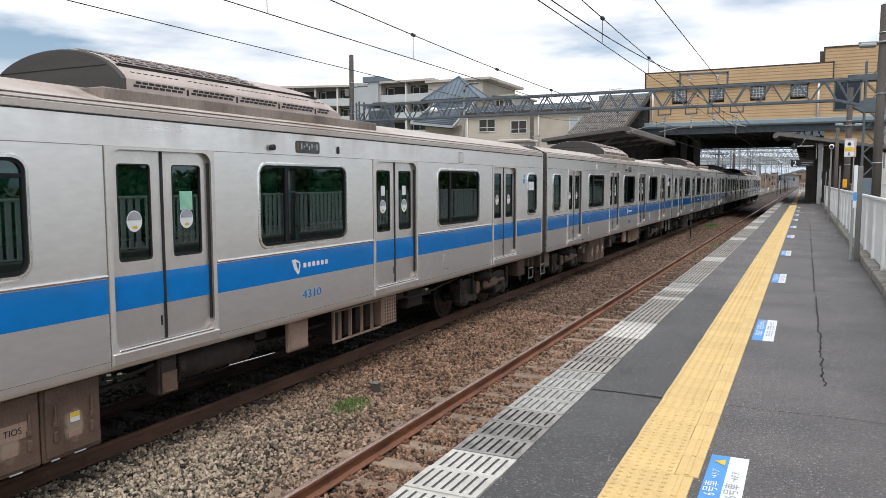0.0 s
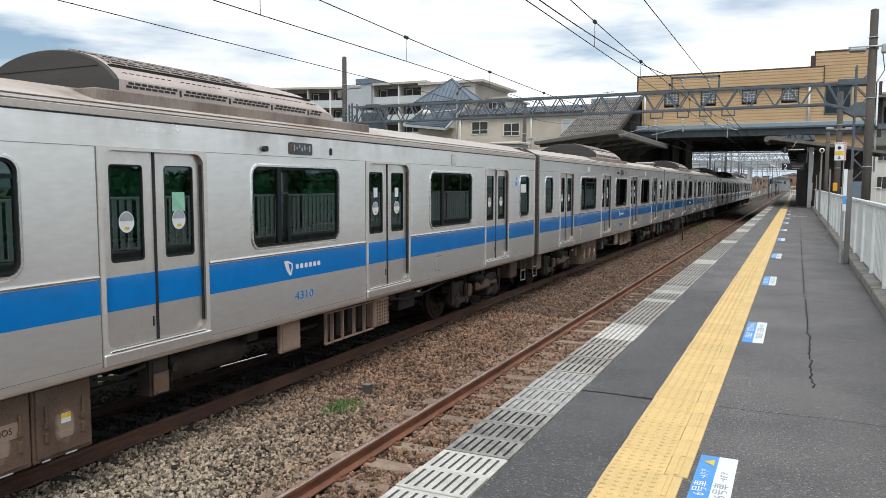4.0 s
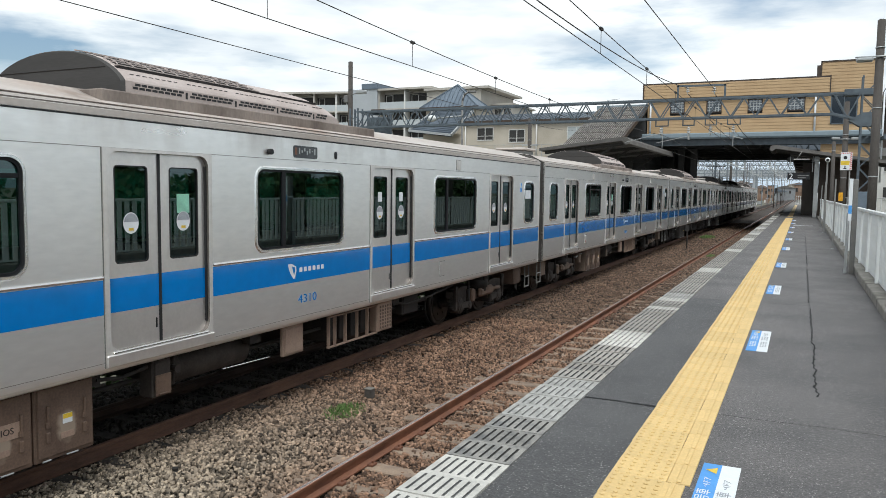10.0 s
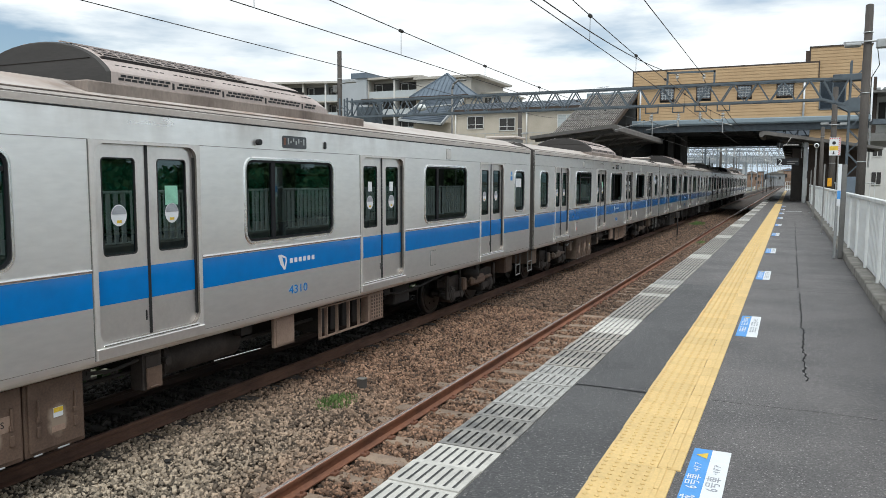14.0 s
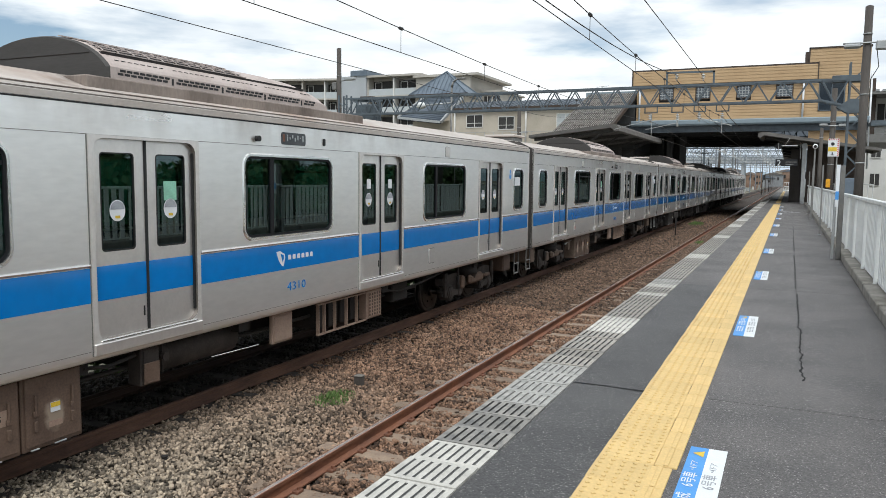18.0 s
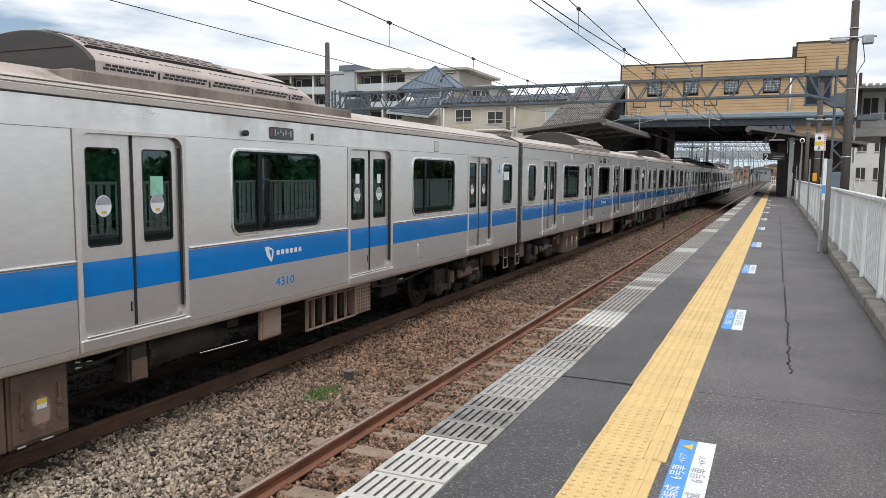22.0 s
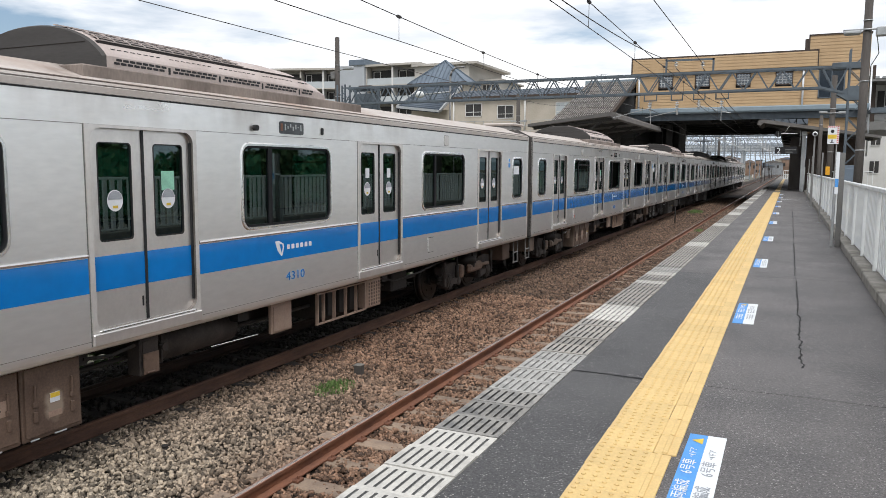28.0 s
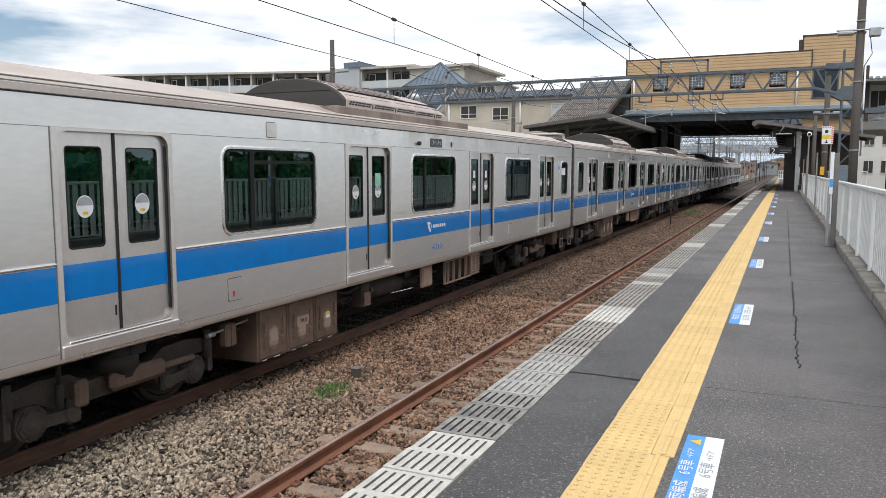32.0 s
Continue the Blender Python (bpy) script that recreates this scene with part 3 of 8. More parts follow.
def scatter(x0, x1, y0, y1, per):
    rng = np.random.default_rng(int(1000 + per + y0 * 10 - x0))
    k = int((x1 - x0) * (y1 - y0) * per)
    p = np.empty((k, 3))
    p[:, 0], p[:, 1] = x0 + (x1 - x0) * rng.random(k), y0 + (y1 - y0) * rng.random(k)
    p[:, 2] = [bed_height(a, b) for a, b in p[:, :2]]
    p[:, 2] += 0.004 + 0.034 * rng.random(k)
    # the rails and the sleepers' tops stay clear
    off = np.minimum(np.abs(p[:, 0] - (NEAR - 0.566)), np.abs(p[:, 0] - (FAR + 0.566)))
    keep = off > 0.075
    on = (np.abs(((p[:, 1] - 6.125 + 0.2875) % 0.575) - 0.2875) < 0.105) & ((p[:, 0] > NEAR - 0.98) | (p[:, 0] < FAR + 0.98))
    keep &= ~on | (rng.random(k) < np.where(p[:, 1] > 11, 0.75, 0.45))
    return p[keep]


stones("ballast", np.vstack([scatter(-6.62, -1.9, 3.0, 10, 1350), scatter(-6.62, -1.9, 10, 16, 1100)]), 0.0198, "brown and grey crushed-stone ballast beside the rails")
# darker stones from y = 16 on
stones("ballast", scatter(-6.62, -1.9, 16, 27, 800), 0.0245, "brown crushed-stone ballast around the rails", darker_stone)
stones("ballast", scatter(-6.62, -2.1, 27, 45, 420), 0.030, "darker brown crushed-stone ballast along the track", darker_stone)
stones("ballast", scatter(-6.62, -1.9, -6, 3.0, 420), 0.0275, "brown crushed-stone ballast along the platform")
stones("ballast", scatter(-8.9, -6.62, -6, 40, 420), 0.0265, "ballast between the rails under the train, its shade painted in", shaded_stone)
stones("ballast", scatter(-6.62, -2.1, 45, 80, 190), 0.038, "brown crushed-stone ballast further along the track", darker_stone)


def rail_profile(c):
    return [(c - 0.064, RAIL - 0.153), (c + 0.064, RAIL - 0.153), (c + 0.064, RAIL - 0.14), (c + 0.012, RAIL - 0.115), (c + 0.010, RAIL - 0.05),
            (c + 0.0325, RAIL - 0.036), (c + 0.0325, RAIL - 0.008), (c + 0.024, RAIL - 0.002), (c - 0.024, RAIL - 0.002), (c - 0.0325, RAIL - 0.008),
            (c - 0.0325, RAIL - 0.036), (c - 0.010, RAIL - 0.05), (c - 0.012, RAIL - 0.115), (c - 0.064, RAIL - 0.14)]


for centre, where in ((NEAR, "beside the platform"), (FAR, "under the train")):
    for s in (-1, 1):
        c = centre + s * 0.566
        bm = bmesh.new()
        sweep(bm, rail_profile(c), -6, 450)
        r = setting("rail", bm, shaded_rail if c < FAR else rust_dark if centre == FAR else rust, "rust-brown steel rail on concrete sleepers " + where, "rail")
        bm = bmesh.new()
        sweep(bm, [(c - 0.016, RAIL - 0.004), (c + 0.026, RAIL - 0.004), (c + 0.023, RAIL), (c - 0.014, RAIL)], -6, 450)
        part("running_surface", bm, shaded_rail if c < FAR else rust_dark if centre == FAR else rail_top, r, "bright strip worn by wheels")

bm = bmesh.new()
soft_box(bm, -1.0, 1.0, -0.11, 0.11, -0.2, 0.0, 0.012)
sleeper_me = finish("sleeper", bm, sleeper_mat)
bm = bmesh.new()
for s in (-1, 1):
    for e in (-1, 1):
        soft_box(bm, s * 0.566 + e * 0.09 - 0.035, s * 0.566 + e * 0.09 + 0.035, -0.05, 0.05, 0, 0.03, 0.006)
        rod(bm, (s * 0.566 + e * 0.095, 0, 0.02), (s * 0.566 + e * 0.095, 0, 0.055), 0.013, 6)
clip_me = finish("rail_fastening", bm, rust)
shaded_sleeper_me = sleeper_me.copy()
shaded_sleeper_me.materials[0] = shaded_sleeper
track_near = thing("track_panel", pose(NEAR, 0, RAIL - 0.158), "concrete sleepers half sunk in brown ballast", "sleepers", "", "structure")
track_far = thing("track_panel", pose(FAR, 0, RAIL - 0.158), "concrete sleepers under the train", "sleepers", "", "structure")
for i in range(-14, 100):
    y = 6.125 + 0.575 * (i - 6)
    s = part("sleeper", sleeper_me, None, track_near)
    s.location = (0, y, 0.002 * math.sin(i * 3.1))
    s.rotation_euler = (0, 0, 0.012 * math.sin(i * 7.7))
    if i < 45:
        part("rail_fastening", clip_me, None, s)
    if i < 70:
        s = part("sleeper", shaded_sleeper_me, None, track_far)
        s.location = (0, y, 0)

# ---- the platform ----
bm = bmesh.new()
box(bm, EDGE + 0.05, 1.45, -6, 190, RAIL - 0.45, -0.03)
platform = setting("platform", bm, concrete_old, "station platform with asphalt paving and a concrete wall to the track", "platform")
joints = [-6 + 0.0] + [5.52 + 6.1 * i for i in range(-1, 20)]
for a, b in zip(joints, joints[1:]):
    bm = bmesh.new()
    soft_box(bm, -0.6, 1.018, a + 0.002, b - 0.002, -0.03, 0.0, 0.003)
    part("asphalt_panel", bm, asphalt, platform)
    bm = bmesh.new()
    soft_box(bm, -1.413, -0.602, a + 0.002, b - 0.002, -0.03, 0.0, 0.003)
    part("asphalt_panel", bm, asphalt_dark if b < 12 else asphalt, platform)

rng = random.Random(5)


def crack(x0, y0, y1, wide, name="crack"):
    bm = bmesh.new()
    pts, y = [], y0
    x = x0
    while y < y1:
        pts.append((x, y, wide * (0.5 + rng.random())))
        y += 0.015 + 0.035 * rng.random()
        x += rng.uniform(-0.012, 0.012) + (x0 - x) * 0.5
    for (xa, ya, wa), (xb, yb, wb) in zip(pts, pts[1:]):
        quad(bm, [(xa - wa / 2, ya, 0.003), (xa + wa / 2, ya, 0.003), (xb + wb / 2, yb, 0.003), (xb - wb / 2, yb, 0.003)])
    part(name, bm, asphalt_crack, platform, "jagged crack in the asphalt")


crack(0.187, 6.35, 11.4, 0.014)
crack(0.178, 11.9, 17.4, 0.0135)
crack(0.19, 18.2, 23.5, 0.013)
crack(0.2, 24.5, 31, 0.011)
bm = bmesh.new()
x = -1.41
while x < -0.95:
    w = 0.004 + 0.012 * rng.random()
    quad(bm, [(x, 5.50 + 0.01 * math.sin(9 * x), 0.003), (x + 0.09, 5.50 + 0.01 * math.sin(9 * (x + 0.09)), 0.003), (x + 0.09, 5.515 + w + 0.01 * math.sin(9 * (x + 0.09)), 0.003), (x, 5.515 + w, 0.003)])
    x += 0.09
part("crack", bm, asphalt_crack, platform, "cracked joint across the asphalt")
for y0, xa, xb in ((5.52, -0.42, 0.9), (11.62, -1.41, -0.95), (11.62, -0.42, 0.9), (8.9, 0.3, 0.9), (17.7, -1.41, -0.95), (17.7, -0.42, 0.9)):
    bm = bmesh.new()
    x = xa
    while x < xb:
        w, n = (0.006 if y0 > 11 else 0.002) + 0.004 * rng.random(), min(x + 0.07, xb)
        quad(bm, [(x, y0 + 0.012 * math.sin(7 * x), 0.0026), (n, y0 + 0.012 * math.sin(7 * n), 0.0026), (n, y0 + w + 0.012 * math.sin(7 * n), 0.0026), (x, y0 + w + 0.012 * math.sin(7 * x), 0.0026)])
        x += 0.07
    part("crack", bm, asphalt_crack, platform, "fine joint across the asphalt")


# edge slabs with slots
def slab_mesh(mat, slot):
    bm = bmesh.new()
    w, L, n, t = 0.4, 0.294, 7, 0.0175
    x0, x1, z, d = -w / 2, w / 2, 0.006, 0.012
    cuts = [x0 + 0.035 + i * (w - 0.07 - t) / (n - 1) for i in range(n)]
    ya, yb = 0.03, L - 0.03
    quad(bm, [(x0, 0, z), (x1, 0, z), (x1, ya, z), (x0, ya, z)])
    quad(bm, [(x0, yb, z), (x1, yb, z), (x1, L, z), (x0, L, z)])
    last = x0
    slots = []
    for c in cuts + [x1]:
        quad(bm, [(last, ya, z), (c, ya, z), (c, yb, z), (last, yb, z)])
        if c < x1:
            e = c + t
            slots.append(quad(bm, [(c, ya, z - d), (e, ya, z - d), (e, yb, z - d), (c, yb, z - d)]))
            for p, q in (((c, ya), (e, ya)), ((e, ya), (e, yb)), ((e, yb), (c, yb)), ((c, yb), (c, ya))):
                slots.append(quad(bm, [(*p, z), (*q, z), (*q, z - d), (*p, z - d)]))
            last = e
    for p, q in (((x0, 0), (x1, 0)), ((x1, 0), (x1, L)), ((x1, L), (x0, L)), ((x0, L), (x0, 0))):
        quad(bm, [(*p, z), (*q, z), (*q, -0.09), (*p, -0.09)])
    for f in slots:
        f.material_index = 1
    me = finish("edge_slab", bm, mat)
    me.materials.append(slot)
    return me


slab_w, slab_g, slab_m = slab_mesh(edge_white, slot_light), slab_mesh(edge_grey, slot_dark), slab_mesh(edge_mid, slot_dark)
slab_p, slab_f = slab_mesh(edge_pale, slot_pale), slab_mesh(edge_white, slot_faint)


def slab_kind(y):
    """White, grey and worn stretches of the edge."""
    for end, kind in ((3.86, slab_w), (4.86, slab_g), (5.9, slab_p), (7.4, slab_m), (8.35, slab_f), (10.1, slab_m), (10.6, slab_f), (10.9, slab_m), (11.4, slab_f), (11.9, slab_p),
                      (15.4, slab_m), (16.6, slab_f), (21.5, slab_m), (22.5, slab_f), (27, slab_m), (28.6, slab_f)):
        if y < end:
            return kind
    return slab_f if int(y / 1.3) % 4 == 0 else (slab_p if int(y / 1.3) % 4 == 1 else slab_m)


for i in range(-20, 230):
    y = 3.90 - 0.3 * 11 + 0.3 * i
    s = part("edge_slab", slab_kind(y + 0.1), None, platform)
    s.location = (-1.615 + 0.003 * math.sin(i * 5.3), y, 0.003 * math.sin(i * 2.9))

# tactile paving
bm = bmesh.new()
soft_box(bm, -0.151, 0.151, 0.001, 0.299, -0.02, 0.006, 0.003)
for i in range(5):
    for j in range(5):
        rod(bm, (-0.12 + 0.06 * i, 0.03 + 0.06 * j, 0.006), (-0.12 + 0.06 * i, 0.03 + 0.06 * j, 0.0112), 0.013, 8, 0.008)
tile_me = finish("tactile_tile", bm, tactile)
bm = bmesh.new()
soft_box(bm, -0.06, 0.06, 0.001, 0.299, -0.02, 0.006, 0.003)
soft_box(bm, -0.014, 0.014, 0.006, 0.294, 0.006, 0.012, 0.003)
strip_me = finish("guide_strip", bm, tactile)
for i in range(-21, 180):
    y = 4.056 - 0.3 * 10 + 0.3 * i
    t = part("tactile_tile", tile_me, None, platform)
    t.location = (-0.727 + 0.002 * math.sin(i * 4.1), y, 0.0025)
    t = part("guide_strip", strip_me, None, platform)
    t.location = (-0.5145 - (0.022 if y < 4.0 else 0), y - (0.012 if y < 4 else 0), 0.0025)
bm = bmesh.new()
box(bm, -0.83, -0.5, 58.1, 127, 0, 0.006)
part("tactile_strip", bm, tactile, platform, "yellow tactile line far along the platform")
bm = bmesh.new()
box(bm, -0.3, 0.56, 41.9, 42.1, 0, 0.004)
part("white_line", bm, sign_white, platform, "white line painted on asphalt")


# boarding signs on the paving
def floor_sign(y, first):
    s = thing("boarding_sign", pose(-0.327, y, 0.0), "blue and white boarding position sign stuck on the asphalt", "floor sign", "boarding signs along the platform")
    bm = bmesh.new()
    box(bm, -0.1, 0.0, 0, 1.22, 0, 0.004)
    part("blue_panel", bm, sign_blue, s, "blue half with white characters")
    bm = bmesh.new()
    box(bm, 0.0, 0.1, 0, 1.22, 0, 0.004)
    part("white_panel", bm, sign_white, s, "white half with grey characters")
    rg = random.Random(int(y * 10))
    for x, mat, cars in ((-0.05, sign_white, "10"), (0.05, sign_ink, "6")):
        if first:
            for body, size, at in ((cars + "両編成", 0.078, 0.19), ("6号車", 0.08, 0.60), ("・4ドア", 0.048, 0.84)):
                for ch in body:
                    wide = size * (0.62 if ch in "1064" else 0.5 if ch == "・" else 1.0)
                    w = part("character", text_mesh(ch, size, mat, "character"), None, s, "character " + ch)
                    w.location, w.rotation_euler, w.scale = (x, at + wide / 2, 0.0058), (0, 0, math.pi / 2), (1, 1, 0.3)
                    at += wide
            continue
        for yy, n, h in ((0.24, 4, 0.07), (0.62, 3, 0.075), (0.88, 4, 0.045)):
            for k in range(n):
                bm = bmesh.new()
                a = yy + k * h * 1.05
                for j in range(3):
                    c = x - h / 2 + h * (j + 0.2) / 3
                    quad(bm, [(c, a + 0.12 * h * rg.random(), 0.0055), (c + h * 0.16, a, 0.0055), (c + h * 0.16, a + h * 0.85, 0.0055), (c, a + h * (0.6 + 0.25 * rg.random()), 0.0055)])
                c = a + h * (0.3 + 0.2 * rg.random())
                quad(bm, [(x - h * 0.45, c, 0.0062), (x + h * 0.45, c, 0.0062), (x + h * 0.45, c + h * 0.12, 0.0062), (x - h * 0.45, c + h * 0.12, 0.0062)])
                part("character", bm, mat, s)
    bm = bmesh.new()
    v = [bm.verts.new(p) for p in ((-0.018, 1.06, 0.0055), (-0.018, 1.16, 0.0055), (-0.08, 1.11, 0.0055))]
    bm.faces.new(v)
    part("arrow_mark", bm, sign_yellow, s, "yellow triangle")


for i, y in enumerate((3.24, 7.96, 12.72, 17.5, 23.1, 28.2, 33.6, 38.6, 44, 49.5)):
    floor_sign(y, i == 0)

# small things between the tracks
mk = thing("marker_box", pose(-5.32, 8.86, RAIL - 0.15), "small weathered concrete marker block in the ballast", "marker")
bm = bmesh.new()
soft_box(bm, -0.055, 0.055, -0.055, 0.055, -0.02, 0.14, 0.008)
part("block", bm, pole_mat, mk)
bm = bmesh.new()
soft_box(bm, -0.06, 0.06, -0.06, 0.06, 0.14, 0.155, 0.005)
part("cap", bm, concrete_old, mk, "flat cap")
mk = thing("marker_peg", pose(-5.6, 5.52, RAIL - 0.15), "short dark plastic peg standing in the ballast", "marker")
bm = bmesh.new()
rod(bm, (0, 0, -0.02), (0, 0, 0.07), 0.028, 10)
rod(bm, (0, 0, 0.07), (0, 0, 0.085), 0.034, 10)
part("peg", bm, under_dark, mk)
mk = thing("track_post", pose(-5.3, 40.8, RAIL - 0.2), "thin dark post between the tracks", "post")
bm = bmesh.new()
rod(bm, (0, 0, 0), (0, 0, 1.3), 0.035, 8)
part("shaft", bm, under_dark, mk)
bm = bmesh.new()
soft_box(bm, -0.1, 0.1, -0.06, 0.06, 1.0, 1.3, 0.02)
part("head", bm, under_dark, mk)


def tuft(name, x, y, z, rx, ry, h, count, label, seed):
    rg = random.Random(seed)
    bm = bmesh.new()
    for k in range(count):
        a, d = rg.random() * 6.283, rg.random() ** 0.6
        px, py = x + rx * d * math.cos(a), y + ry * d * math.sin(a)
        hh = h * (0.35 + 0.65 * rg.random()) * (1.1 - 0.6 * d)
        b = rg.random() * 6.283
        lx, ly = math.cos(b), math.sin(b)
        lean = rg.uniform(0.1, 0.6) * hh
        w = 0.004 + 0.004 * rg.random()
        v = [bm.verts.new(p) for p in ((px - ly * w, py + lx * w, z), (px + ly * w, py - lx * w, z), (px + lx * lean * 0.5 + ly * w, py + ly * lean * 0.5 - lx * w, z + hh * 0.7), (px + lx * lean, py + ly * lean, z + hh))]
        bm.faces.new((v[0], v[1], v[2]))
        bm.faces.new((v[0], v[2], v[3]))
    return tagged(new(name, finish(name, bm, grass)), label, "weeds", "", "stuff")


tuft("weeds", -5.25, 8.1, RAIL - 0.15, 0.26, 0.4, 0.13, 950, "low green weeds growing in the ballast", 3)
tuft("weeds", -5.5, 52.0, RAIL - 0.15, 0.5, 1.9, 0.26, 1100, "low green weeds beside the further track", 4)
tuft("weeds", -3.72, 37.1, RAIL - 0.16, 0.2, 0.8, 0.12, 260, "sparse green weeds in the ballast", 6)

# ---- the train ----
DOORS = (2.74, 7.618, 12.43, 17.24)
WINDOWS = (5.18, 10.03, 14.86)
BAND = (1.561, 1.891)
HALF = 1.40
CACHE = {}


def once(key, build):
    """One mesh for all alike pieces."""
    if key not in CACHE:
        CACHE[key] = build()
    return CACHE[key]


def door_leaf_mesh(sign):
    bm = bmesh.new()
    y = lambda a, b: (min(sign * a, sign * b), max(sign * a, sign * b))
    cell = (*y(0.008, 0.675), 1.19, 3.11)
    arcs = rounded(*y(0.145, 0.545), 2.03, 2.97, 0.035, 4)
    holed(bm, 0, cell, arcs, 0.02)
    e = y(0.008, 0.675)
    quad(bm, [(0, e[0], 1.19), (-0.03, e[0], 1.19), (-0.03, e[0], 3.11), (0, e[0], 3.11)])
    quad(bm, [(0, e[1], 1.19), (-0.03, e[1], 1.19), (-0.03, e[1], 3.11), (0, e[1], 3.11)])
    return finish("door_leaf", bm, steel_door)


def leaf_pane_mesh(sign):
    bm = bmesh.new()
    a, b = sorted((sign * 0.14, sign * 0.55))
    plate(bm, -0.018, a, b, 2.025, 2.975, 0.03, 0.003, 4)
    return finish("pane", bm, glass)


def leaf_gasket_mesh(sign):
    bm = bmesh.new()
    a, b = sorted((sign * 0.14, sign * 0.55))
    outer, inner = rounded(a, b, 2.025, 2.975, 0.04, 4), rounded(a + 0.012, b - 0.012, 2.037, 2.963, 0.03, 4)
    rim(bm, 0.003, 0.003, outer, inner)
    rim(bm, 0.003, -0.016, inner, inner)
    rim(bm, 0.003, 0.0, outer, outer)
    return finish("gasket", bm, gasket)


def door_frame_mesh():
    bm = bmesh.new()
    outer = (-0.715, 0.715, 1.05, 3.135)
    arcs = rounded(-0.66, 0.66, 1.195, 3.105, 0.12, 6)
    holed(bm, 0.014, outer, arcs)
    oa = [[(-0.715, 1.05)], [(0.715, 1.05)], [(0.715, 3.135)], [(-0.715, 3.135)]]
    rim(bm, 0.014, -0.002, oa, oa)
    return finish("door_frame", bm, steel_frame)


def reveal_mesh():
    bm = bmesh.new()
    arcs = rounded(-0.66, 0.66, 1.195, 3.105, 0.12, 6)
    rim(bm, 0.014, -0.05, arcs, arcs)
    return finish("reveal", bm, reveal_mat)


def frame_seam_mesh():
    bm = bmesh.new()
    box(bm, -0.001, 0.004, -0.005, 0.005, 1.05, 3.135)
    return finish("frame_seam", bm, post_dark)


def sill_mesh():
    bm = bmesh.new()
    soft_box(bm, -0.04, 0.034, -0.715, 0.715, 1.05, 1.165, 0.008)
    return finish("door_sill", bm, steel_door)


def sill_lip_mesh():
    bm = bmesh.new()
    soft_box(bm, -0.02, 0.03, -0.64, 0.64, 1.172, 1.192, 0.006)
    return finish("sill_lip", bm, steel_trim)


def ring_mesh(y0, y1, z0, z1, r, w, proud, mat, name):
    bm = bmesh.new()
    a = rounded(y0 - w, y1 + w, z0 - w, z1 + w, r + w, 6)
    m1 = rounded(y0 - w * 0.6, y1 + w * 0.6, z0 - w * 0.6, z1 + w * 0.6, r + w * 0.6, 6)
    b = rounded(y0, y1, z0, z1, r, 6)
    rim(bm, 0.0, proud, a, m1)
    rim(bm, proud, proud, m1, b)
    rim(bm, proud, -0.02, b, b)
    return finish(name, bm, mat, True)


def pane_mesh(y0, y1, z0, z1, r):
    bm = bmesh.new()
    plate(bm, -0.022, y0, y1, z0, z1, r, 0.004, 5)
    return finish("pane", bm, glass)


def put(ob, x, y, z=0.0, rz=0.0):
    ob.location, ob.rotation_euler = (x, y, z), (0, 0, rz)
    return ob


def sticker_mesh():
    bm = bmesh.new()
    loop = [(0.0, 0.095 * math.cos(a * math.pi / 12), 0.105 * math.sin(a * math.pi / 12)) for a in range(24)]
    bm.faces.new([bm.verts.new(p) for p in loop])
    return finish("sticker", bm, sign_white)


def sticker_mark_mesh():
    bm = bmesh.new()
    top = [(0.001, 0.085 * math.cos(a * math.pi / 12), 0.012 + 0.083 * math.sin(a * math.pi / 12)) for a in range(0, 13)]
    bm.faces.new([bm.verts.new(p) for p in top])
    return finish("sticker_mark", bm, sign_ink)


def sticker_bar_mesh():
    bm = bmesh.new()
    quad(bm, [(0.001, -0.03, -0.075), (0.001, 0.03, -0.075), (0.001, 0.03, -0.048), (0.001, -0.03, -0.048)])
    return finish("sticker_bar", bm, sign_yellow)


def notice_mesh():
    bm = bmesh.new()
    quad(bm, [(0, -0.09, -0.1), (0, 0.09, -0.1), (0, 0.09, 0.1), (0, -0.09, 0.1)])
    return finish("notice", bm, mint_mat)


def band_mesh(L):
    bm = bmesh.new()
    box(bm, -0.001, 0.003, 0, L, *BAND)
    return finish("blue_band", bm, stripe_blue)


def bead_mesh(L):
    bm = bmesh.new()
    sweep(bm, [(0, 1.896), (0.012, 1.902), (0.016, 1.915), (0.012, 1.928), (0, 1.934)], 0, L)
    return finish("trim_bead", bm, steel_trim)


SEGMENTS = ((0.24, 2.013), (3.467, 6.891), (8.345, 11.703), (13.157, 16.513), (17.967, 19.76))


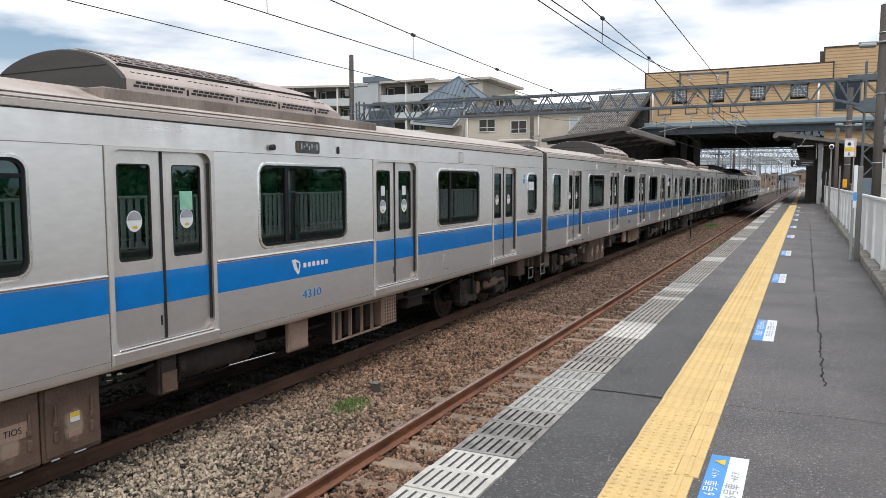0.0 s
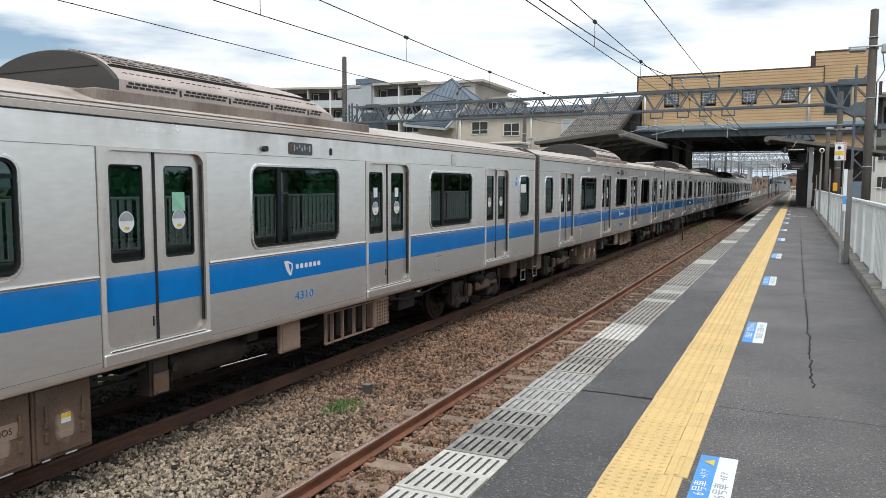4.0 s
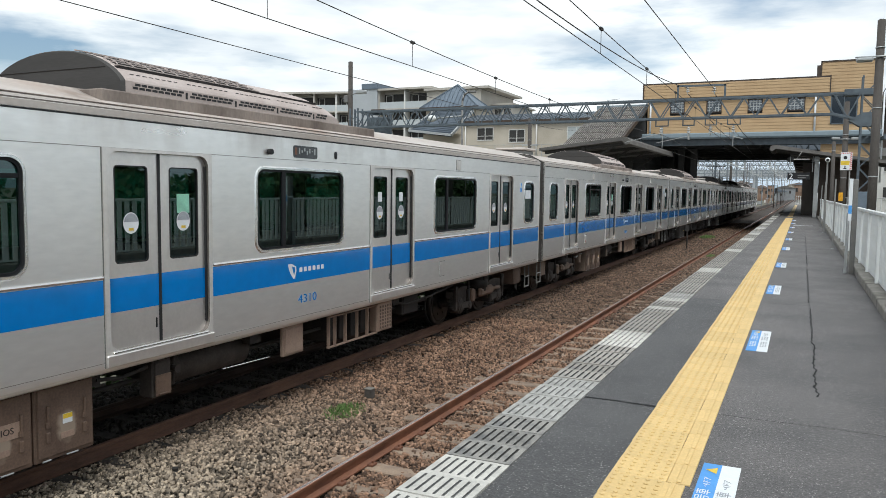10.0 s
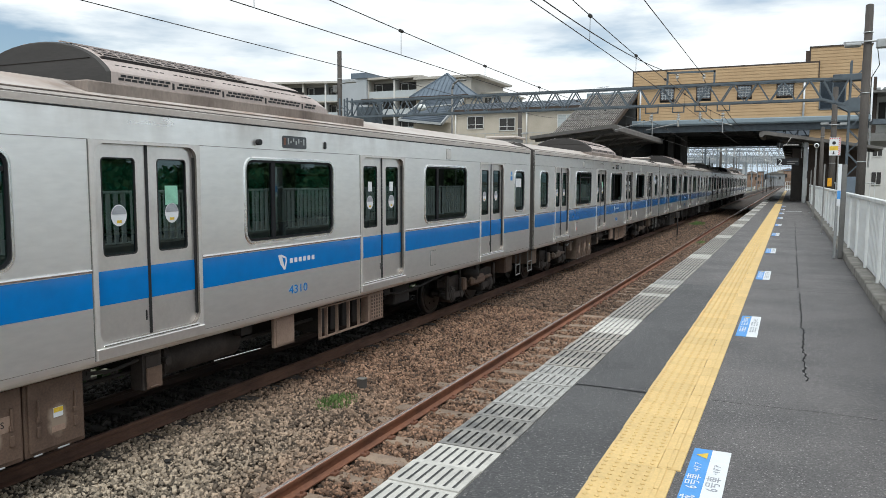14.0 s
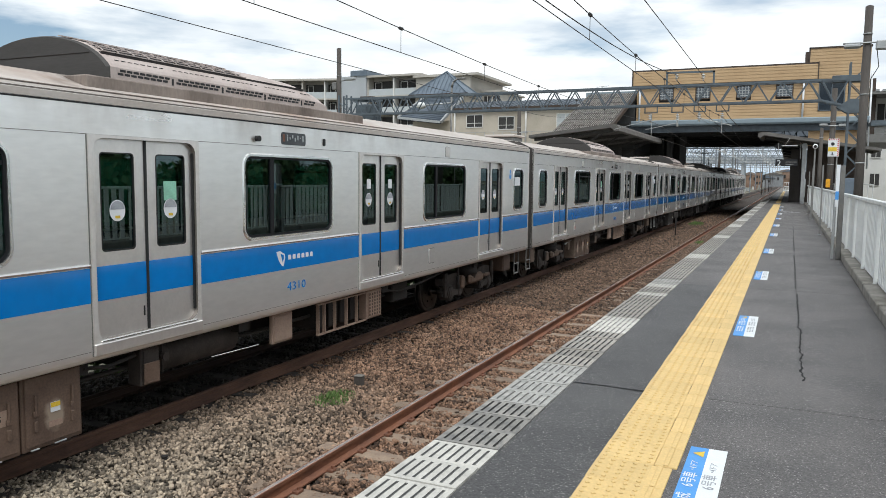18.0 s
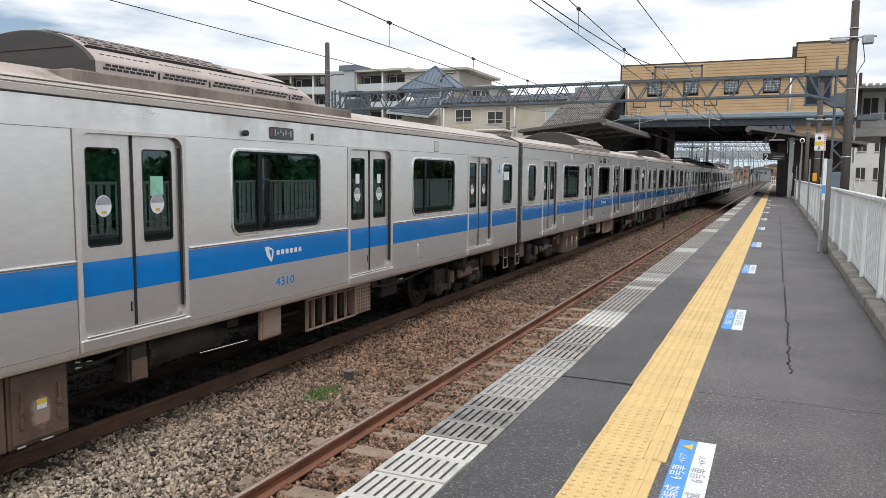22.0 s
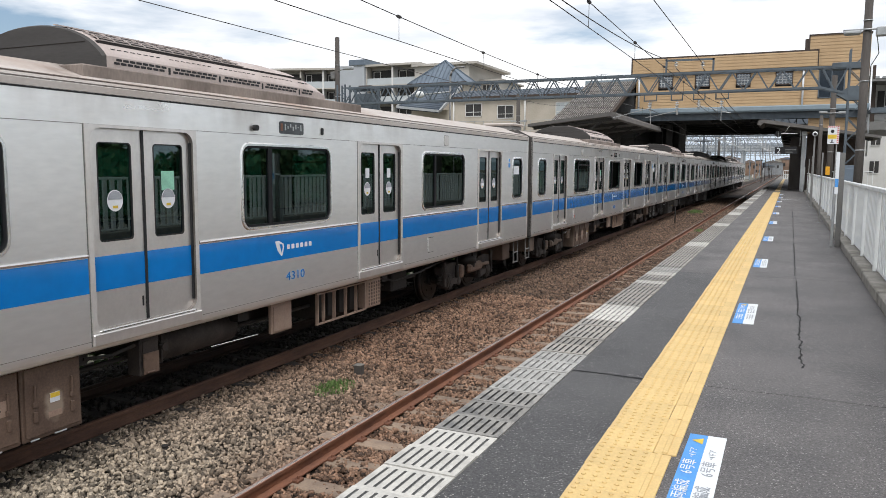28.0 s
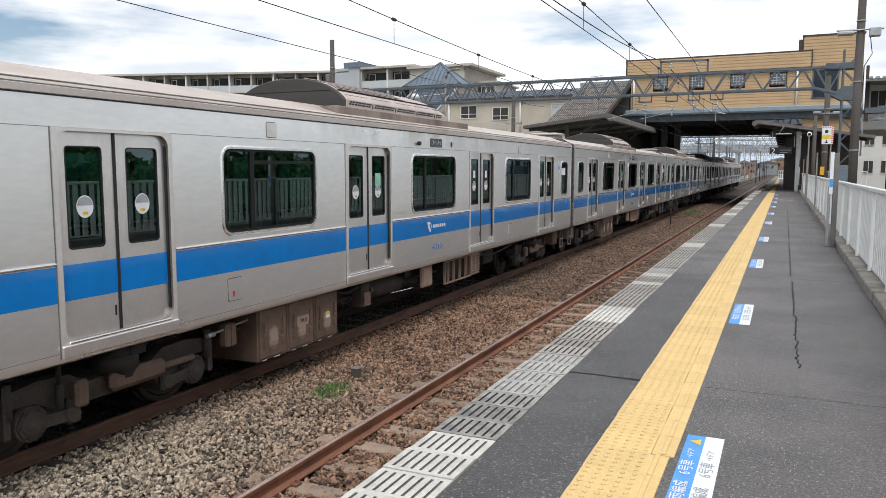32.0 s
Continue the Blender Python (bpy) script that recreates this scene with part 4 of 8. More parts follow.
def carriage_side(car, flip, detail):
    """One side: doors, windows, bands. The other side is the same turned half round."""
    rz = math.pi if flip else 0.0
    sx = -1 if flip else 1

    def at(ob, x, y, z=0.0):
        return put(ob, sx * x, 20 - y if flip else y, z, rz)

    for y in DOORS:
        f = at(part("door_frame", once("df", door_frame_mesh), None, car, "rounded stainless door surround"), HALF, y)
        part("reveal", once("reveal", reveal_mesh), None, f, "inner edge of the doorway, its shade painted in")
        if not flip:
            for e in (-0.721, 0.721):
                part("frame_seam", once("fs", frame_seam_mesh), None, f).location = (0, e, 0)
            at(part("door_sill", once("sill", sill_mesh), None, car, "pale steel door sill"), HALF, y)
            part("sill_lip", once("lip", sill_lip_mesh), None, f, "bright sill edge")
        for s in (-1, 1):
            lf = at(part("door_leaf", once(("leaf", s), lambda: door_leaf_mesh(s)), None, car, "closed stainless sliding door with a blue band"), HALF - 0.038, y)
            part("pane", once(("lp", s), lambda: leaf_pane_mesh(s)), None, lf, "green tinted glass")
            if flip:
                continue
            part("gasket", once(("lg", s), lambda: leaf_gasket_mesh(s)), None, lf)

            def lb():
                bm = bmesh.new()
                box(bm, -0.001, 0.003, *sorted((s * 0.012, s * 0.672)), *BAND)
                return finish("door_band", bm, stripe_blue)
            part("blue_band", once(("lb", s), lb), None, lf, "blue band")
            st = part("sticker", once("st", sticker_mesh), None, lf, "round white sticker")
            st.location = (-0.010, s * 0.345, 2.415)
            q = part("sticker_mark", once("stm", sticker_mark_mesh), None, lf, "grey pictogram patch")
            q.location = (-0.0085, s * 0.345, 2.415)
            q = part("sticker_bar", once("stb", sticker_bar_mesh), None, lf, "yellow bar")
            q.location = (-0.0085, s * 0.345, 2.415)
            if s == 1 and y == DOORS[1]:
                part("notice", once("nt", notice_mesh), None, lf, "mint green notice").location = (-0.010, 0.345, 2.60)
            if y == DOORS[2]:
                def qr():
                    bm = bmesh.new()
                    quad(bm, [(0, -0.06, -0.075), (0, 0.06, -0.075), (0, 0.06, 0.075), (0, -0.06, 0.075)])
                    return finish("notice", bm, sign_white)
                part("notice", once("nq", qr), None, lf, "white notice").location = (-0.010, s * 0.34, 2.66)
            if s == -1:
                def slot():
                    bm = bmesh.new()
                    plate(bm, 0, -0.062, -0.042, 1.335, 1.44, 0.009, 0.003)
                    return finish("pull_slot", bm, gasket)
                part("pull_slot", once("ps", slot), None, lf, "dark finger slot")
        if not flip:
            def seam():
                bm = bmesh.new()
                box(bm, -0.05, -0.028, -0.016, 0.016, 1.19, 3.11)
                return finish("door_seal", bm, gasket)
            at(part("door_seal", once("seal", seam), None, car, "black rubber door seal"), HALF, y)

            # black strip that paints the reveal's shade along the leaf's outer edge
            def pocket():
                bm = bmesh.new()
                box(bm, -0.037, -0.012, -0.008, 0.012, 1.30, 3.0)
                return finish("pocket_seal", bm, gasket)
            for e in (-0.655, 0.648):
                part("pocket_seal", once("pocket", pocket), None, f, "dark strip painting the shade beside the leaf").location = (0, e, 0)
    for k, y in enumerate(WINDOWS + (1.01, 19.03)):
        hw = 0.93 if k < 3 else 0.325
        z0, z1, r = (2.02, 3.0, 0.12) if k < 3 else (2.05, 2.97, 0.13)
        w = at(part("window", once(("ring", hw), lambda: ring_mesh(-hw, hw, z0, z1, r, 0.04, 0.014, steel_rim, "window")), None, car, "rounded window in a bright steel surround"), HALF, y)
        part("pane", once(("pane", hw), lambda: pane_mesh(-hw - 0.01, hw + 0.01, z0 - 0.01, z1 + 0.01, r)), None, w, "green tinted glass")
        part("inner_frame", once(("inf", hw), lambda: ring_mesh(-hw + 0.028, hw - 0.028, z0 + 0.028, z1 - 0.028, r - 0.02, 0.03, 0.0015, frame_black, "inner_frame")), None, w, "black rubber frame")
        if k < 3:
            def mull():
                bm = bmesh.new()
                soft_box(bm, -0.024, 0.004, -hw + 0.49, -hw + 0.56, z0, z1, 0.004)
                return finish("mullion", bm, frame_black)
            part("mullion", once("mull", mull), None, w, "black upright bar")

            def sash():
                bm = bmesh.new()
                soft_box(bm, -0.03, -0.002, -hw + 0.56, hw - 0.03, z1 - 0.17, z1 - 0.13, 0.004)
                return finish("sash_rail", bm, frame_black)
            if k == 0:
                part("sash_rail", once("sash", sash), None, w, "black top rail of the drop window")
    if flip:
        return
    for a, b in SEGMENTS:
        at(part("blue_band", once(("band", round(b - a, 3)), lambda: band_mesh(b - a)), None, car, "glossy blue band"), HALF, a)
        at(part("trim_bead", once(("bead", round(b - a, 3)), lambda: bead_mesh(b - a)), None, car, "bright steel bead"), HALF, a)
    # small fittings on the side
    for y, z, hy, hz, mat, nm, lb in ((9.33, 3.215, 0.035, 0.035, gasket, "door_lamp", "small black lamp"), (10.78, 3.235, 0.026, 0.05, gasket, "door_lamp", "small dark oval lamp"),
                                     (14.93, 3.25, 0.10, 0.09, steel_frame, "vent_plate", "small square vent cover"), (5.165, 3.25, 0.10, 0.09, steel_frame, "vent_plate", "small square vent cover"),
                                     (14.27, 1.35, 0.12, 0.13, steel_brushed, "hatch", "small hatch flush with the side"), (4.40, 1.35, 0.12, 0.13, steel_brushed, "hatch", "small hatch flush with the side")):
        def fit():
            bm = bmesh.new()
            plate(bm, 0, -hy, hy, -hz, hz, min(hy, hz) * (0.9 if hy < 0.06 else 0.2), 0.05 if nm == "door_lamp" and hz < 0.04 else 0.012)
            return finish(nm, bm, mat)
        p = at(part(nm, once((nm, y), fit), None, car, lb), HALF, y, z)
        if nm != "door_lamp":
            part("shadow_gap", once((nm, "gap", hy), lambda: ring_mesh(-hy, hy, -hz, hz, 0.02, 0.008, 0.002, gasket, "shadow_gap")), None, p)
    def latch():
        bm = bmesh.new()
        plate(bm, 0.012, -0.014, 0.018, -0.085, -0.02, 0.006, 0.004)
        return finish("red_latch", bm, sign_red)
    at(part("latch", once("redlatch", latch), None, car, "small red latch"), HALF, 4.36, 1.35)
    def disp():
        bm = bmesh.new()
        plate(bm, 0, -0.26, 0.26, -0.078, 0.078, 0.03, 0.006)
        return finish("destination_display", bm, display_grey)
    d = at(part("destination_display", once("disp", disp), None, car, "dark destination display in the side"), HALF, 10.08, 3.245)
    def dbars():
        bm = bmesh.new()
        for i in range(7):
            box(bm, 0.006, 0.008, -0.15 + 0.056 * i, -0.125 + 0.056 * i, -0.03 + 0.02 * (i % 3), 0.05 - 0.03 * (i % 2))
        return finish("character_bars", bm, galv)
    part("character_bars", once("dbars", dbars), None, d)
    def dbar2():
        bm = bmesh.new()
        box(bm, 0.006, 0.0085, -0.235, -0.19, -0.04, 0.05)
        return finish("character_bars", bm, rust)
    part("character_bars", once("dbar2", dbar2), None, d)
    # maker's mark as a plain shape with bars
    def mark():
        bm = bmesh.new()
        pts = [(-0.41, 0.09), (-0.33, 0.095), (-0.235, 0.05), (-0.225, 0.0), (-0.26, -0.1), (-0.29, -0.105), (-0.36, -0.03)]
        bm.faces.new([bm.verts.new((0.0045, a, b)) for a, b in pts])
        return finish("emblem", bm, sign_white)
    e = at(part("emblem", once("emb", mark), None, car, "white rounded triangular emblem"), HALF, 10.10, 1.715)
    def hollow():
        bm = bmesh.new()
        bm.faces.new([bm.verts.new((0.006, a, b)) for a, b in ((-0.325, 0.06), (-0.26, 0.04), (-0.255, 0.0), (-0.28, -0.06))])
        return finish("emblem_hollow", bm, stripe_blue)
    part("emblem_hollow", once("emh", hollow), None, e)
    def mbars():
        bm = bmesh.new()
        pts = [(0.004, -0.03), (0.062, -0.03), (0.066, -0.02), (0.066, 0.022), (0.056, 0.032), (0.01, 0.032), (0.0, 0.022), (0.0, -0.02)]
        bm.faces.new([bm.verts.new((0.005, a, b)) for a, b in pts])
        return finish("letter_bar", bm, sign_white)
    for i in range(6):
        put(part("letter_bar", once("mbars", mbars), None, e, "white letter bar"), 0, -0.165 + 0.098 * i, 0, 0)
    if detail:
        for i, digit in enumerate("4310"):
            n = part("digit", text_mesh(digit, 0.155, stripe_blue, "digit"), None, car, "blue painted digit " + digit)
            n.location, n.rotation_euler, n.scale = (HALF + 0.002, 9.963 + 0.105 * i, 1.325), (math.pi / 2, 0, math.pi / 2), (1.3, 1.0, 1.0)
    else:
        def nb():
            bm = bmesh.new()
            for i in range(4):
                box(bm, 0.001, 0.003, -0.17 + 0.09 * i, -0.11 + 0.09 * i, -0.05, 0.05)
            return finish("number_bars", bm, stripe_blue)
        at(part("number_bars", once("nb", nb), None, car, "blue number bars"), HALF, 10.12, 1.325)
    # blue priority pictogram by the end window
    def picto():
        bm = bmesh.new()
        plate(bm, 0, -0.08, 0.08, -0.12, 0.12, 0.02, 0.002)
        return finish("pictogram", bm, sign_white)
    pg = at(part("pictogram", once("pic", picto), None, car, "small white and blue pictogram sign"), HALF, 18.45, 2.86)

    def pblue():
        bm = bmesh.new()
        plate(bm, 0.003, -0.065, 0.065, -0.10, 0.0, 0.01, 0.001)
        plate(bm, 0.003, -0.03, 0.04, 0.02, 0.10, 0.01, 0.001)
        return finish("pictogram_field", bm, sign_blue)
    part("pictogram_field", once("picb", pblue), None, pg, "blue field")
    def pnote():
        bm = bmesh.new()
        box(bm, -0.016, -0.012, -0.22, 0.16, 2.60, 2.80)
        return finish("notice", bm, sign_white)
    at(part("notice", once("pn", pnote), None, car, "white notice in the end window"), HALF, 19.03)


def side_mesh():
    bm = bmesh.new()
    x = HALF
    for y in DOORS:
        holed(bm, x, (y - 0.73, y + 0.73, 1.08, 3.13), rounded(y - 0.665, y + 0.665, 1.19, 3.11, 0.115, 6), 0.05)
    for k, y in enumerate(WINDOWS + (1.01, 19.03)):
        hw = 0.93 if k < 3 else 0.325
        z0, z1, r = (2.02, 3.0, 0.12) if k < 3 else (2.05, 2.97, 0.13)
        lo, hi = [(DOORS[j] + 0.73, DOORS[j + 1] - 0.73) for j in range(3)][k] if k < 3 else ((0.2, DOORS[0] - 0.73) if k == 3 else (DOORS[3] + 0.73, 19.8))
        holed(bm, x, (lo, hi, 1.93, 3.13), rounded(y - hw, y + hw, z0, z1, r, 6), 0.06)
        quad(bm, [(x, lo, 1.08), (x, hi, 1.08), (x, hi, 1.93), (x, lo, 1.93)])
    sweep(bm, [(x, 3.13), (x, 3.47), (x + 0.006, 3.478), (x + 0.006, 3.487), (x - 0.006, 3.487)], 0.2, 19.8, False)
    sweep(bm, [(x, 1.08), (x - 0.004, 1.04), (x - 0.018, 1.008), (x - 0.05, 0.99), (x - 0.12, 0.985)], 0.2, 19.8, False)
    bmesh.ops.remove_doubles(bm, verts=bm.verts, dist=0.0005)
    return finish("side_wall", bm, steel_brushed)


def end_mesh():
    bm = bmesh.new()
    pts = [(-1.4, 1.02), (-0.42, 1.02), (-0.42, 3.05), (0.42, 3.05), (0.42, 1.02), (1.4, 1.02), (1.4, 3.5), (1.0, 3.7), (-1.0, 3.7), (-1.4, 3.5)]
    a = [bm.verts.new((x, -0.02, z)) for x, z in pts]
    b = [bm.verts.new((x, 0.02, z)) for x, z in pts]
    for i in range(len(pts)):
        j = (i + 1) % len(pts)
        bm.faces.new((a[i], a[j], b[j], b[i]))
    bm.faces.new(a), bm.faces.new(b)
    return finish("end_wall", bm, end_dark)


def roof_profile(dz=0.0):
    half = [(1.394, 3.487), (1.385, 3.51), (1.35, 3.535), (1.25, 3.56), (1.1, 3.59), (0.92, 3.65), (0.72, 3.725), (0.35, 3.76), (0.0, 3.77)]
    return [(x, z + dz) for x, z in half] + [(-x, z + dz) for x, z in half[-2::-1]]


def carriage(detail):
    car = thing("carriage", pose(FAR, REAR, RAIL), "stainless steel commuter train carriage with a blue waist band", "train carriage", "carriages of the train")
    part("side_wall", once("side", side_mesh), None, car, "brushed stainless steel side")
    put(part("side_wall", once("side", side_mesh), None, car, "brushed stainless steel side"), 0, 20, 0, math.pi)
    for y in (0.2, 19.8):
        put(part("end_wall", once("end", end_mesh), None, car, "steel end wall"), 0, y)

    def gutter():
        bm = bmesh.new()
        box(bm, HALF - 0.006, HALF + 0.004, 0.2, 19.8, 3.404, 3.42)
        return finish("gutter_line", bm, gasket)
    part("gutter_line", once("gut", gutter), None, car, "dark line under the roof")

    def cant():
        bm = bmesh.new()
        sweep(bm, [(HALF - 0.004, 3.42), (HALF + 0.008, 3.424), (HALF + 0.009, 3.484), (HALF, 3.49)], 0.2, 19.8)
        return finish("cant_rail", bm, roof_mat)
    part("cant_rail", once("cant", cant), None, car, "pale strip above the dark line")

    def seams():
        bm = bmesh.new()
        box(bm, HALF - 0.004, HALF + 0.0015, 0.2, 19.8, 3.131, 3.137)
        box(bm, HALF - 0.008, HALF + 0.002, 0.2, 19.8, 3.491, 3.499)
        box(bm, HALF - 0.004, HALF + 0.0012, 0.2, 19.8, 1.098, 1.102)
        return finish("panel_seam", bm, reveal_mat)
    part("panel_seam", once("pseam", seams), None, car, "fine seam along the side")

    def roof():
        bm = bmesh.new()
        p = roof_profile(0.016)
        sweep(bm, p, 0.2, 19.8, False)
        for y in (0.2, 19.8):
            bm.faces.new([bm.verts.new((x, y, z)) for x, z in p])
        me = finish("roof", bm, roof_mat)
        for q in me.polygons:
            q.use_smooth = len(q.vertices) == 4
        return me
    r = part("roof", once("roof", roof), None, car, "pale rust-stained roof")

    def lip():
        bm = bmesh.new()
        sweep(bm, [(1.37, 3.535), (1.384, 3.537), (1.382, 3.545), (1.366, 3.548)], 0.2, 19.8)
        return finish("roof_rib", bm, roof_dirty)
    part("roof_rib", once("rlip", lip), None, r)

    def plinth():
        bm = bmesh.new()
        soft_box(bm, -1.12, 1.12, 7.16, 12.31, 3.5, 3.72, 0.012)
        return finish("cooler_plinth", bm, roof_dirty)
    part("cooler_plinth", once("plinth", plinth), None, car, "dusty brown duct under the cooler")

    arch = [(1.06, 3.70), (1.06, 3.84), (1.035, 3.875), (0.985, 3.921), (0.9, 3.986), (0.82, 4.032), (0.74, 4.07), (0.62, 4.114), (0.5, 4.147), (0.375, 4.172), (0.25, 4.188), (0.12, 4.198), (0.0, 4.2)]
    full = arch + [(-x, z) for x, z in arch[-2::-1]]

    def cover():
        bm = bmesh.new()
        secs = [(7.50, 1.0), (10.6, 1.0), (11.0, 0.95), (11.25, 0.82), (11.36, 0.62), (11.4, 0.4)]
        rings = [[bm.verts.new((x * (0.985 + 0.015 * k), y, 3.70 + (z - 3.70) * k)) for x, z in full] for y, k in secs]
        for a, b in zip(rings, rings[1:]):
            for i in range(len(full) - 1):
                bm.faces.new((a[i], a[i + 1], b[i + 1], b[i]))
        bm.faces.new(rings[-1])
        return finish("cooler_cover", bm, ac_mat)
    c = part("cooler_cover", once("cover", cover), None, car, "rounded beige roof cooler cover")

    def cend():
        bm = bmesh.new()
        a = [bm.verts.new((x, 7.50, z)) for x, z in full]
        b = [bm.verts.new((x * 0.97, 7.47, 3.70 + (z - 3.70) * 0.97)) for x, z in full]
        for i in range(len(full) - 1):
            bm.faces.new((a[i], a[i + 1], b[i + 1], b[i]))
        bm.faces.new(b)
        return finish("cooler_end", bm, ac_dark)
    ec = part("end_cap", once("cend", cend), None, c, "dark grey end of the cooler")

    def crease():
        bm = bmesh.new()
        soft_box(bm, -0.85, 0.8, 7.463, 7.475, -0.006, 0.006, 0.004)
        return finish("crease", bm, under_dark)
    for z in (3.99,):
        put(part("crease", once("crease", crease), None, ec), 0.12 * (z - 3.9), 0, z)

    curve = [(0.885, 4.004), (0.74, 4.072), (0.5, 4.152), (0.27, 4.194)]

    def on_curve(f):
        """A point along the top's curve, 0 at its edge to 1 near the ridge."""
        i = min(int(f * 3), 2)
        (xa, za), (xb, zb) = curve[i], curve[i + 1]
        g = f * 3 - i
        return xa + (xb - xa) * g, za + (zb - za) * g

    def grille():
        bm = bmesh.new()
        sweep(bm, curve, 7.58, 9.75, False)
        sweep(bm, [(-x, z) for x, z in curve], 7.58, 9.75, False)
        return finish("grille_field", bm, ac_grille)
    part("grille_field", once("grl", grille), None, c, "dark grille openings")

    def gbars():
        bm = bmesh.new()
        for s in (1, -1):
            for k in range(6):
                x, z = on_curve(k / 5)
                bar(bm, (s * x, 7.55, z + 0.010), (s * x, 9.78, z + 0.010), 0.009 if 0 < k < 5 else 0.022, 0.010)
            for k in range(11):
                y = 7.58 + k * 0.205
                for j in range(4):
                    xa, za = on_curve(j / 4)
                    xb, zb = on_curve((j + 1) / 4)
                    ya, yb = y + 0.04 * j, y + 0.04 * (j + 1)
                    if yb < 9.78:
                        bar(bm, (s * xa, ya, za + 0.009), (s * xb, yb, zb + 0.009), 0.008, 0.008)
        return finish("grille_lattice", bm, ac_mat)
    part("grille_lattice", once("gb", gbars), None, c, "pale crossed grille bars")

    def ledge():
        bm = bmesh.new()
        box(bm, -0.015, 0.015, 7.52, 11.0, 3.975, 4.0)
        return finish("cover_seam", bm, ac_grille)
    for s in (0.9, -0.9):
        put(part("cover_seam", once("ledge", ledge), None, c, "dark seam along the cover"), s, 0)

    def slots():
        bm = bmesh.new()
        y, k = 7.62, 0
        while y < 11.05:
            for row, d in ((3.80, 0.0), (3.765, -0.03)):
                box(bm, 1.055, 1.0625, y + d, y + d + 0.07, row, row + 0.024)
            if k % 8 == 7:
                box(bm, 1.055, 1.0625, y + 0.1, y + 0.13, 3.745, 3.815)
            box(bm, 0.975, 0.99, y, y + 0.05, 3.918, 3.926)
            k += 1
            y += 0.086 if k % 8 else 0.2
        return finish("vent_grid", bm, gasket)
    part("vent_grid", once("slots", slots), None, c, "rows of small dark vent slots")["kind"] = "stuff"

    def antenna():
        bm = bmesh.new()
        soft_box(bm, -0.1, 0.65, 0.75, 1.5, 3.7, 3.85, 0.02)
        return finish("roof_box", bm, post_dark)
    rb = part("roof_box", once("ant", antenna), None, car, "dark box on the roof end")

    def antlid():
        bm = bmesh.new()
        soft_box(bm, -0.15, 0.7, 0.68, 1.57, 3.852, 3.92, 0.03)
        return finish("lid", bm, roof_mat)
    part("lid", once("antlid", antlid), None, rb, "flat pale lid")

    def gangway():
        bm = bmesh.new()
        for k in range(4):
            y = 19.82 + k * 0.1
            box(bm, -0.5, 0.5, y, y + 0.06, 1.1, 3.15)
        box(bm, -0.46, 0.46, 19.8, 20.2, 1.14, 3.11)
        box(bm, 0.98, 1.38, 19.82, 19.86, 1.15, 3.4)
        rod(bm, (1.2, 19.83, 1.05), (1.2, 20.17, 1.05), 0.025)
        rod(bm, (0.9, 19.8, 3.4), (1.0, 20.2, 3.45), 0.04)
        rod(bm, (0, 19.6, 0.88), (0, 20.4, 0.88), 0.12)
        return finish("gangway", bm, under_dark)
    part("gangway", once("gang", gangway), None, car, "dark gangway bellows between carriages")

    def corner():
        bm = bmesh.new()
        soft_box(bm, HALF - 0.04, HALF + 0.006, 0, 0.05, 1.02, 3.5, 0.004)
        return finish("corner_post", bm, steel_door)
    for y in (0.18, 19.78):
        put(part("corner_post", once("corner", corner), None, car), 0, y)

    def floor():
        bm = bmesh.new()
        box(bm, -1.36, 1.36, 0.22, 19.78, 1.06, 1.14)
        return finish("floor", bm, interior)
    part("floor", once("flr", floor), None, car, "grey carriage floor")

    def ceiling():
        bm = bmesh.new()
        box(bm, -1.36, 1.36, 0.22, 19.78, 3.3, 3.34)
        return finish("inner_ceiling", bm, interior)
    part("inner_ceiling", once("ceil", ceiling), None, car)

    def seat():
        bm = bmesh.new()
        for s in (1, -1):
            soft_box(bm, min(s * 0.85, s * 1.33), max(s * 0.85, s * 1.33), 0, 3.2, 1.42, 1.56, 0.03)
            soft_box(bm, min(s * 1.2, s * 1.34), max(s * 1.2, s * 1.34), 0, 3.2, 1.56, 1.98, 0.03)
        return finish("seat", bm, seat_mat)
    for y in DOORS[:3]:
        put(part("seat", once("seat", seat), None, car, "blue bench seats along both sides"), 0, y + 0.8)

    def underframe():
        bm = bmesh.new()
        box(bm, -1.28, 1.28, 0.25, 19.75, 0.98, 1.055)
        for x in (-0.9, 0.9):
            box(bm, x - 0.06, x + 0.06, 0.3, 19.7, 0.86, 0.98)
        for y in (3.1, 6.9, 9.3, 12.9, 16.9):
            box(bm, -1.2, 1.2, y - 0.1, y + 0.1, 0.84, 0.98)
        rod(bm, (0.95, 4.0, 0.72), (0.95, 14.5, 0.72), 0.025)
        return finish("underframe", bm, under_dark)
    part("underframe", once("und", underframe), None, car, "dark steel underframe")

    # equipment under the floor
    for k in range(3):
        y0 = 4.99 + k * 0.635

        def ebox():
            bm = bmesh.new()
            soft_box(bm, 0.35, 1.245, 0, 0.62, 0.29, 0.98, 0.012)
            return finish("equipment_box", bm, under_brown)
        e = put(part("equipment_box", once("ebox", ebox), None, car, "rusty brown underfloor equipment box"), 0, y0)

        def elid():
            bm = bmesh.new()
            soft_box(bm, 1.245, 1.262, 0.03, 0.59, 0.33, 0.96, 0.006)
            for yy in (0.12, 0.5):
                rod(bm, (1.275, yy, 0.62), (1.275, yy, 0.8), 0.014, 6)
                soft_box(bm, 1.26, 1.285, yy - 0.025, yy + 0.025, 0.6, 0.65, 0.006)
                soft_box(bm, 1.26, 1.28, yy - 0.02, yy + 0.02, 0.46, 0.56, 0.006)
            return finish("lid", bm, worn_lid)
